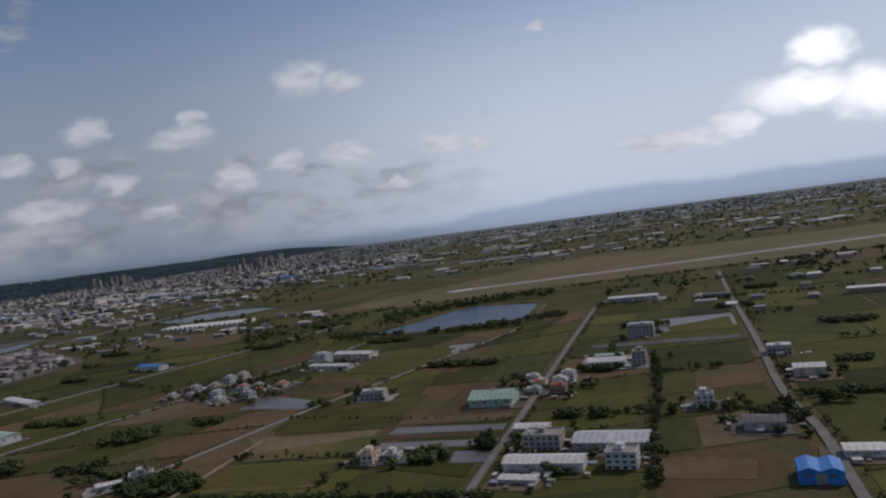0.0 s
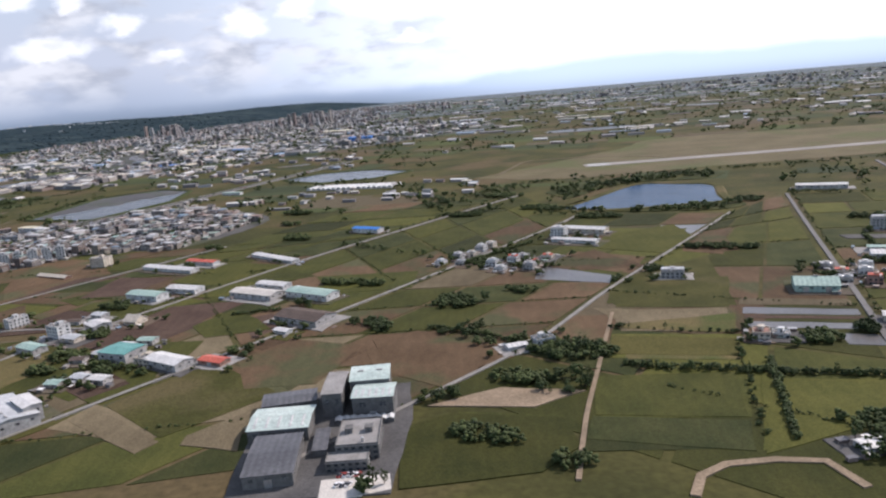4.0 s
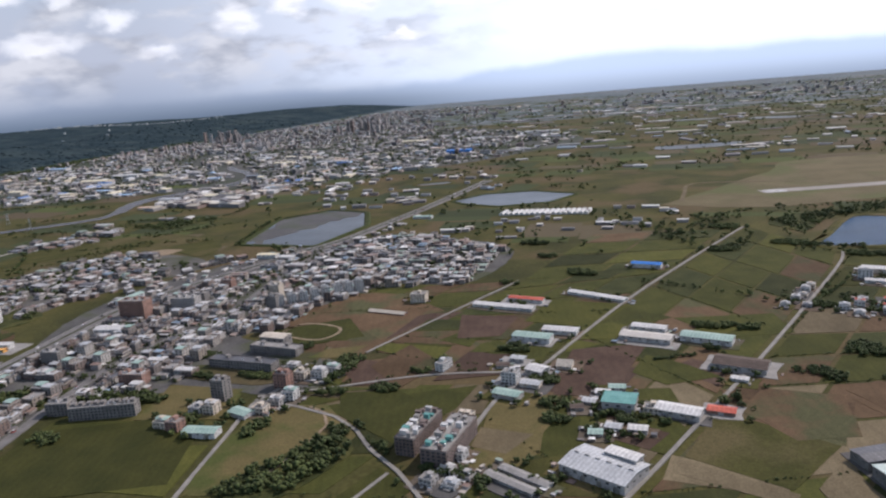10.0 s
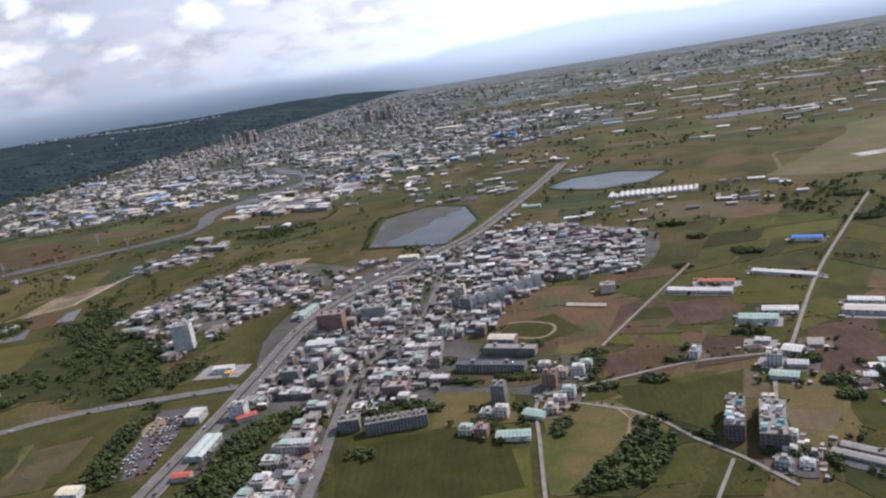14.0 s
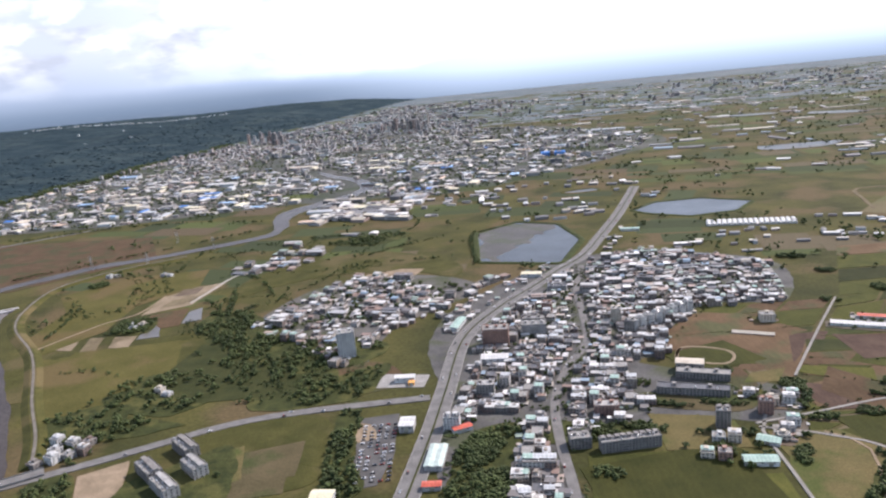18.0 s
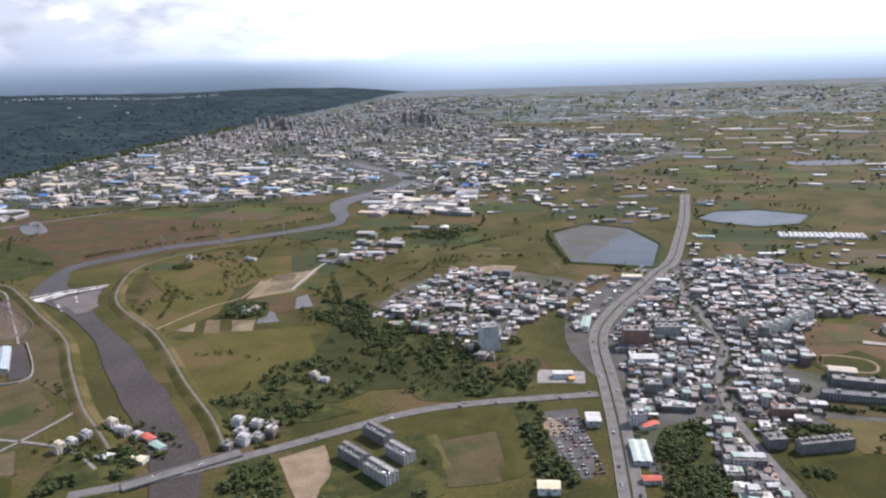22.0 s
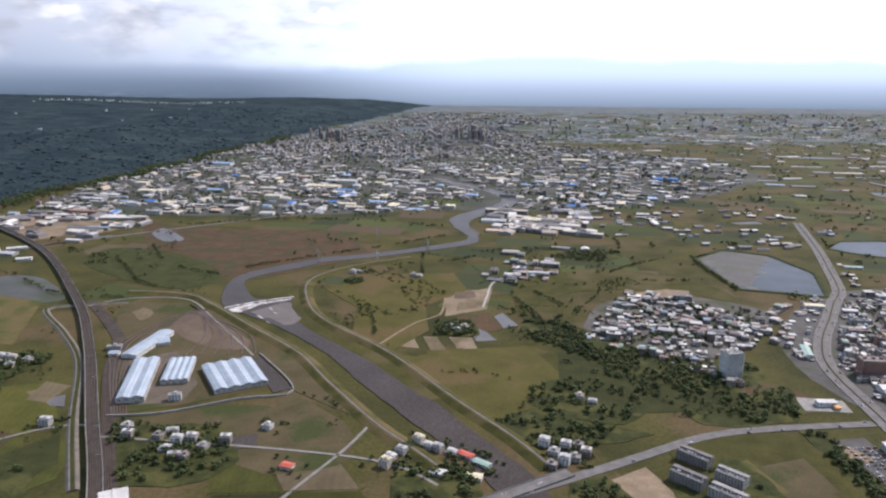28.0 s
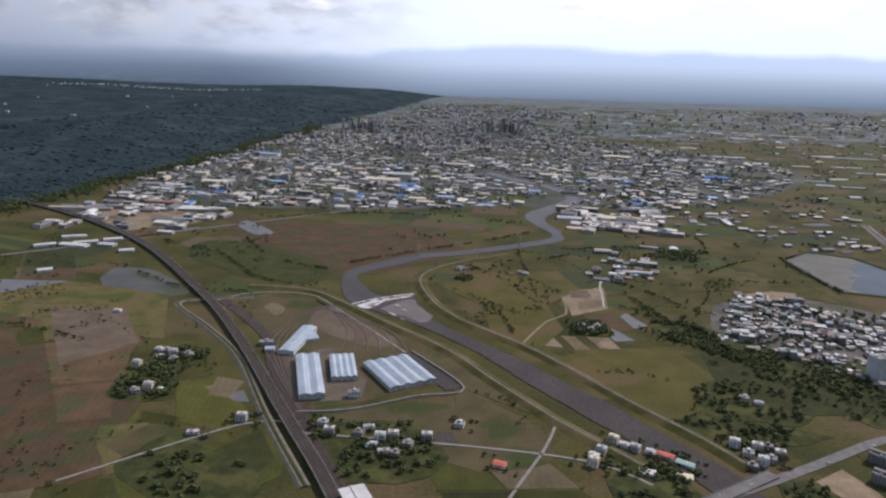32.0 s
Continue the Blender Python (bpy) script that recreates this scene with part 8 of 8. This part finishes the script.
while len(bushes) < 900:
    x, y = random.uniform(-1120, -720), random.uniform(390, 900)
    if line_distance(RIVER_L, x, y) < 40 and line_distance(RIVER_R, x, y) < 40 or line_distance(DIKE_R, x, y) < 9 or line_distance(CROSS, x, y) < 12 or any(inside(f, x, y) for f in OPEN_FIELDS) or inside(ESTATE, x, y):
        continue
    if (y < 700 and x < -1080) or abs(noise.noise((x * 0.011, y * 0.011, 31))) > 0.05:
        continue
    bushes.append((x, y))
wood("bushes", "dark bushes in winding lines across the meadows", bushes, 96, (0.8, 2.2), 7, True)
bushes = []
while len(bushes) < 700:
    x, y = random.uniform(-1700, -1210), random.uniform(300, 980)
    if line_distance(RAIL, x, y) < 14 or line_distance(CANAL, x, y) < 6 or abs(noise.noise((x * 0.010, y * 0.010, 33))) > 0.05 or any(inside(f, x, y) for f in OPEN_FIELDS) or x > -1290 and 400 < y < 700:
        continue
    bushes.append((x, y))
wood("bushes", "dark bushes along the ditches beside the railway", bushes, 97, (0.8, 2.2), 7, True)
random.seed(35)
green = []
while len(green) < 2600:
    x, y = random.uniform(-1640, -100), random.uniform(1150, 2400)
    if inside(INDUSTRY, x, y) and line_distance(RIVER_L, x, y) > 28 and noise.noise((x * 0.012, y * 0.012, 14)) > 0.0:
        green.append((x, y))
wood("street_trees", "dark trees between the factories", green, 93, (2.0, 4.2), 5, True)
green = []
while len(green) < 420:
    x, y = random.uniform(-660, -330), random.uniform(230, 690)
    if inside(TOWN, x, y) and line_distance(MAIN, x, y) > 9 and noise.noise((x * 0.03, y * 0.03, 15)) > 0.05:
        green.append((x, y))
wood("garden_trees", "dark trees in gaps between the town houses", green, 94, (1.3, 2.6), 10, True)


# wooded tableland beyond the factories
def hill_height(x, y):
    d = max(0.0, min(1.0, (hill_edge(y) - x) / 420))
    front = min(1.0, max(0.0, (y - 1060) / 250))
    z = 46 * d * front * (0.8 + 0.5 * noise.noise((x * 0.0016, y * 0.0016, 5))) + 5.0 * d**0.3 * front * abs(noise.noise((x * 0.02, y * 0.02, 7)))
    return z + 3.5 * front * min(1, d * 6) * noise.noise((x * 0.09, y * 0.09, 3)) - 0.6


def tableland():
    nx, ny = 150, 190
    v = []
    for j in range(ny + 1):
        y = 1050 + 5200 * (j / ny) ** 1.35
        for i in range(nx + 1):
            x = hill_edge(y) - 5200 * (i / nx) ** 1.5
            v.append((x, y, hill_height(x, y)))
    w = nx + 1
    f = [(j * w + i + 1, j * w + i, (j + 1) * w + i, (j + 1) * w + i + 1) for j in range(ny) for i in range(nx)]
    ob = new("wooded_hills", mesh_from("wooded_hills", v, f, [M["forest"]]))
    setting(ob, "dark forested tableland along the plain", "hills")
    rng = random.Random(98)
    c = []
    for _ in range(5000):
        y = 1060 + 2600 * rng.random() ** 1.5
        x = hill_edge(y) - 4 - 700 * rng.random() ** 1.6
        c.append((x, y, hill_height(x, y) - 0.6))
    ob = new("forest_trees", clumps("forest_trees", c, np.random.default_rng(98).uniform(3.0, 8.0, len(c)), M["hazy_forest_leaves"], 98, 0.25, 0.3))
    tagged(ob, "rounded dark tree crowns covering the tableland", "trees", kind="stuff")
    far = Shape()
    for k in range(134):
        x, y = (rng.uniform(-3050, -1850), rng.uniform(4330, 4480)) if k < 120 else (rng.uniform(-2700, -1900), rng.uniform(1900, 3600))
        w, d, h = rng.uniform(4, 13), rng.uniform(5, 9), rng.uniform(2, 6)
        q = hill_height(x, y)
        far.box(x, y, q - 3, x + w, y + d, q + h)
    tagged(new("hill_town", far.mesh("hill_town", [M["white"]])), "far white buildings scattered on the wooded tableland", "buildings", kind="stuff")


# forest greens pushed towards blue, the distance haze put into the colour
M["hazy_forest_leaves"] = surface("hazy_forest_leaves", (0.021, 0.035, 0.043), (0.029, 0.046, 0.054), 0.95, 0.01, 0.1, 0.2, vary=0.2, island=True)
M["forest"] = surface("hazy_forest_canopy", (0.021, 0.035, 0.043), (0.031, 0.048, 0.055), 0.95, 0.012, 0.08, 0.4, third=(0.039, 0.056, 0.060), third_scale=0.006)
random.seed(37)
fringe = []
for k in range(2600):
    y = random.uniform(1060, 2600)
    fringe.append((hill_edge(y) + random.gauss(0, 16), y))
wood("wood", "trees along the foot of the wooded hills", fringe, 95, (2.4, 5.0), 5, True)
M["forest"].node_tree.nodes["Principled BSDF"].inputs["Specular IOR Level"].default_value = 0.03
tableland()


# ---- railway, bridge and weir ----
def viaduct():
    deck = ribbon("railway_viaduct", RAIL, 9.0, 3.2, M["concrete"], 2.3, 14)
    tagged(deck, "grey concrete railway viaduct with ballast and two tracks", "viaduct")
    line = curve_points(RAIL, 14)
    pm = Shape().box(-2.6, -0.7, -0.2, 2.6, 0.7, 2.32).mesh("pier", [M["concrete"]])
    for k, q in enumerate(line[:-1]):
        d = line[k + 1] - q
        part("pier", pm, deck, "", Matrix.Translation((q.x, q.y, 0)) @ pose(0, 0, 0, 0, 0, math.degrees(math.atan2(d.y, d.x)) + 90))
    for name, side, wide, top, mat in (("ballast", 0, 7.4, 3.45, "ballast"), ("parapet", 4.35, 0.25, 4.0, "concrete"), ("parapet", -4.35, 0.25, 4.0, "concrete")):
        p = ribbon(name, RAIL, wide, top, M[mat], 3.15, 14, side)
        p.parent = deck
    for side in (-2.5, -1.2, 1.2, 2.5):
        p = ribbon("rail", RAIL, 0.16, 3.62, M["rust"], 3.4, 14, side)
        p.parent = deck
    mm = Shape().box(-0.12, -0.12, 3.3, 0.12, 0.12, 7.0).box(-0.06, 0, 6.4, 0.06, 3.0, 6.55).mesh("catenary_mast", [M["steel"]])
    for k in range(2, len(line) - 1, 3):
        q, d = line[k], line[k + 1] - line[k]
        part("catenary_mast", mm, deck, "", Matrix.Translation((q.x, q.y, 0)) @ pose(0, 0, 0, 0, 0, math.degrees(math.atan2(d.y, d.x))) @ pose(0, -4.0, 0))


M["ballast"] = surface("ballast", (0.050, 0.042, 0.036), (0.080, 0.067, 0.058), 0.95, 0.2, 2.5, 0.4)
M["rust"] = surface("rail_steel", (0.11, 0.075, 0.055), (0.19, 0.14, 0.11), 0.5, 0.5, 3.0, 0.1, metal=0.5)
viaduct()
for side in (-3.6, -2.4, -0.7, 0.7, 2.4, 3.6):
    setting(ribbon("ground_rail", [(-1140, 200), (-1170, 290), (-1194, 355), (-1212, 410), (-1243, 500), (-1262, 575)], 0.22, 0.72, M["rust"], 0.4, 12, side), "rusty rail beside the viaduct", "rail")
setting(ribbon("track_bed", [(-1140, 200), (-1170, 290), (-1194, 355), (-1212, 410), (-1243, 500), (-1262, 575), (-1330, 690)], 11.0, 0.5, M["ballast"], -0.2, 12), "brown ballast bed of depot tracks", "track bed")
for k in range(6):
    ob = ribbon("siding", [(-1212 + 2 * k, 415), (-1243 + 3 * k, 500), (-1258 + 6 * k, 560 + 4 * k), (-1225 + 4 * k, 640), (-1200, 655)], 1.1, 0.62, M["rust"], 0.1, 12)
    setting(ob, "rusty depot siding track", "track")
for k in range(6):
    ob = ribbon("siding", [(-1190 + 12 * k, 530), (-1185 + 8 * k, 580), (-1200 + 2 * k, 630), (-1222, 672)], 1.1, 0.6, M["rust"], 0.1, 12)
    setting(ob, "rusty depot siding track", "track")


def canopy():
    ob = empty("platform_canopy", (-1172, 306), -70, "pale flat canopy over the railway tracks", "canopy")
    part("roof", Shape().box(0, -8, 7.6, 70, 8, 8.0).box(0, -0.6, 8.0, 70, 0.6, 8.5).mesh("roof", [M["sheet_white"]]), ob)
    pm = Shape().box(-0.25, -0.25, 0, 0.25, 0.25, 7.6).mesh("post", [M["steel"]])
    for k in range(8):
        for y in (-7.4, 7.4):
            part("post", pm, ob, "", pose(4 + 9 * k, y, 0))


canopy()


def bridge():
    ob = empty("road_bridge", (-932, 305), math.degrees(math.atan2(26, 50)), "grey concrete road bridge over the river", "bridge")
    part("deck", Shape().box(-34, -4.6, 0.75, 34, 4.6, 1.25).mesh("deck", [M["asphalt"]]), ob)
    for y in (-4.6, 4.45):
        part("parapet", Shape().box(-34, y, 1.25, 34, y + 0.15, 2.0).mesh("parapet", [M["concrete"]]), ob)
    pm = Shape().box(-0.6, -3.8, -0.2, 0.6, 3.8, 0.75).mesh("pier", [M["concrete"]])
    for k in range(5):
        part("pier", pm, ob, "", pose(-24 + 12 * k, 0, 0))


bridge()


def weir():
    ob = empty("weir", (0, 0), 0, "low concrete weir with white water", "weir")
    line = [(-1186, 656), (-1170, 668), (-1142, 683), (-1117, 693)]
    r = ribbon("sill", line, 2.4, 1.2, M["foam"], 0.0, 4)
    r.parent = ob
    foam = patch("white_water", [(-1182, 652), (-1168, 666), (-1142, 681), (-1120, 689), (-1121, 684), (-1142, 675), (-1156, 660), (-1163, 645), (-1171, 645)], M["foam"], 0.58, 3.0, 2, 0.3)
    foam.parent = ob
    for x, y, n in ((-1136, 655, 6), (-1142, 628, 7), (-1132, 612, 5), (-1129, 640, 5)):
        part("foam_streak", Shape().drum(0, 0, 0.5, 0.56, 1.0, 9, r2=0.8).mesh("foam_streak", [M["foam"]]), ob, "", pose(x, y, 0, 0, 0, -55) @ Matrix.Diagonal((n, 1.0, 1, 1)))


weir()
setting(patch("shallows", [(-1156, 642), (-1140, 662), (-1121, 672), (-1110, 648), (-1102, 618), (-1112, 603), (-1128, 618)], surface("shallow_water", (0.105, 0.084, 0.068), (0.150, 0.122, 0.100), 0.4, 0.06, 0.8, 0.2), 0.53, 4.0, 4, 0.3), "brown shallow water below the weir", "shallows")


# ---- lane lines, cars and pylons ----
def car_model(k):
    ob = empty("car", (0, 0), 0, "small car with dark windows on the road", "car", "cars of the town")
    s = Shape().box(-1.0, -0.45, 0.15, 1.0, 0.45, 0.45).box(-0.98, -0.43, 0.45, 0.98, 0.43, 0.5)
    part("body", s.mesh("body", [M["car_paint"]]), ob)
    v = [(-0.75, -0.4, 0.5), (0.5, -0.4, 0.5), (0.5, 0.4, 0.5), (-0.75, 0.4, 0.5), (-0.5, -0.34, 0.78), (0.22, -0.34, 0.78), (0.22, 0.34, 0.78), (-0.5, 0.34, 0.78)]
    part("cabin", Shape().add(v, BOX_F).mesh("cabin", [M["glass"]]), ob)
    part("roof", Shape().box(-0.5, -0.34, 0.78, 0.22, 0.34, 0.82).mesh("roof", [M["car_paint"]]), ob)
    wm = Shape().drum(0, 0, -0.06, 0.06, 0.17, 8).mesh("wheel", [M["rubber"]])
    for x in (-0.62, 0.62):
        for y in (-0.42, 0.42):
            part("wheel", wm, ob, "", pose(x, y, 0.17, 90, 0, 0))
    return ob


CAR, PARKED = car_model(0), []


def put_car(x, y, rot, z=0.0):
    m = pose(x, y, z, 0, 0, rot) @ Matrix.Scale(1.15, 4)
    if PARKED:
        copy_thing(CAR, m)
    else:
        CAR.matrix_basis = m
    PARKED.append(m)


random.seed(17)
for r in range(5):
    for k in range(16):
        x, y = -710 + 4.6 * r + 0.1 * k, 276 + 4.3 * k
        if random.random() < 0.78 and line_distance(MAIN, x, y) > 9 and not (-689 < x < -677 and 326 < y < 342):
            put_car(x + random.uniform(-0.3, 0.3), y, 8 + random.choice([0, 180]) + random.uniform(-4, 4), 0.3)
for pts, off, gap in ((MAIN, 4.5, 22), (MAIN, -4.5, 26), (CROSS, 2.4, 24), (CROSS, -2.4, 30), (MAIN_EAST, 1.6, 26)):
    line = curve_points(pts, gap)
    for a, b in zip(line, line[1:]):
        if random.random() < 0.7:
            d = (b - a).normalized()
            q = a + (b - a) * random.random()
            put_car(q.x - d.y * off, q.y + d.x * off, math.degrees(math.atan2(d.y, d.x)) + (0 if off < 0 else 180), 0.59)
for k in range(7):
    put_car(-186 + 1.6 * (k % 4), 158 - 5 * (k // 4), 60, 0.31)
setting(ribbon("median", MAIN, 1.0, 0.95, M["dark_crop"], 0.3, 12), "planted strip down the middle of the main road", "median")
for side in (-7.0, 7.0):
    setting(ribbon("kerb", MAIN, 0.4, 0.72, M["concrete"], 0.2, 12, side), "pale concrete kerb of the main road", "kerb")


def pylon(x, y, h=17.0):
    ob = empty("pylon", (x, y), 20, "grey steel lattice power pylon in the meadow", "pylon")
    s = Shape()

    def bar(a, b, t=0.09):
        a, b = Vector(a), Vector(b)
        d = (b - a).normalized()
        u = d.orthogonal().normalized() * t
        w = d.cross(u)
        s.add([tuple(p + q) for p in (a, b) for q in (u, w, -u, -w)], [(0, 1, 5, 4), (1, 2, 6, 5), (2, 3, 7, 6), (3, 0, 4, 7)])

    for sx in (-1, 1):
        for sy in (-1, 1):
            bar((sx * 1.6, sy * 1.6, 0), (sx * 0.3, sy * 0.3, h), 0.12)
    for k in range(7):
        z0, z1 = h * k / 7, h * (k + 1) / 7
        a, b = 1.6 - 1.3 * k / 7, 1.6 - 1.3 * (k + 1) / 7
        for p, q in (((-a, -a), (b, -b)), ((a, -a), (-b, -b)), ((a, a), (b, -b)), ((-a, a), (-b, -b))):
            bar((*p, z0), (*q, z1))
    part("tower", s.mesh("tower", [M["steel"]]), ob)
    for z in (h * 0.7, h * 0.82, h * 0.94):
        part("cross_arm", Shape().box(-3.0, -0.12, z, 3.0, 0.12, z + 0.2).mesh("cross_arm", [M["steel"]]), ob)


for x, y in ((-1029, 841), (-1029, 960), (-1104, 848), (-960, 900)):
    pylon(x, y)
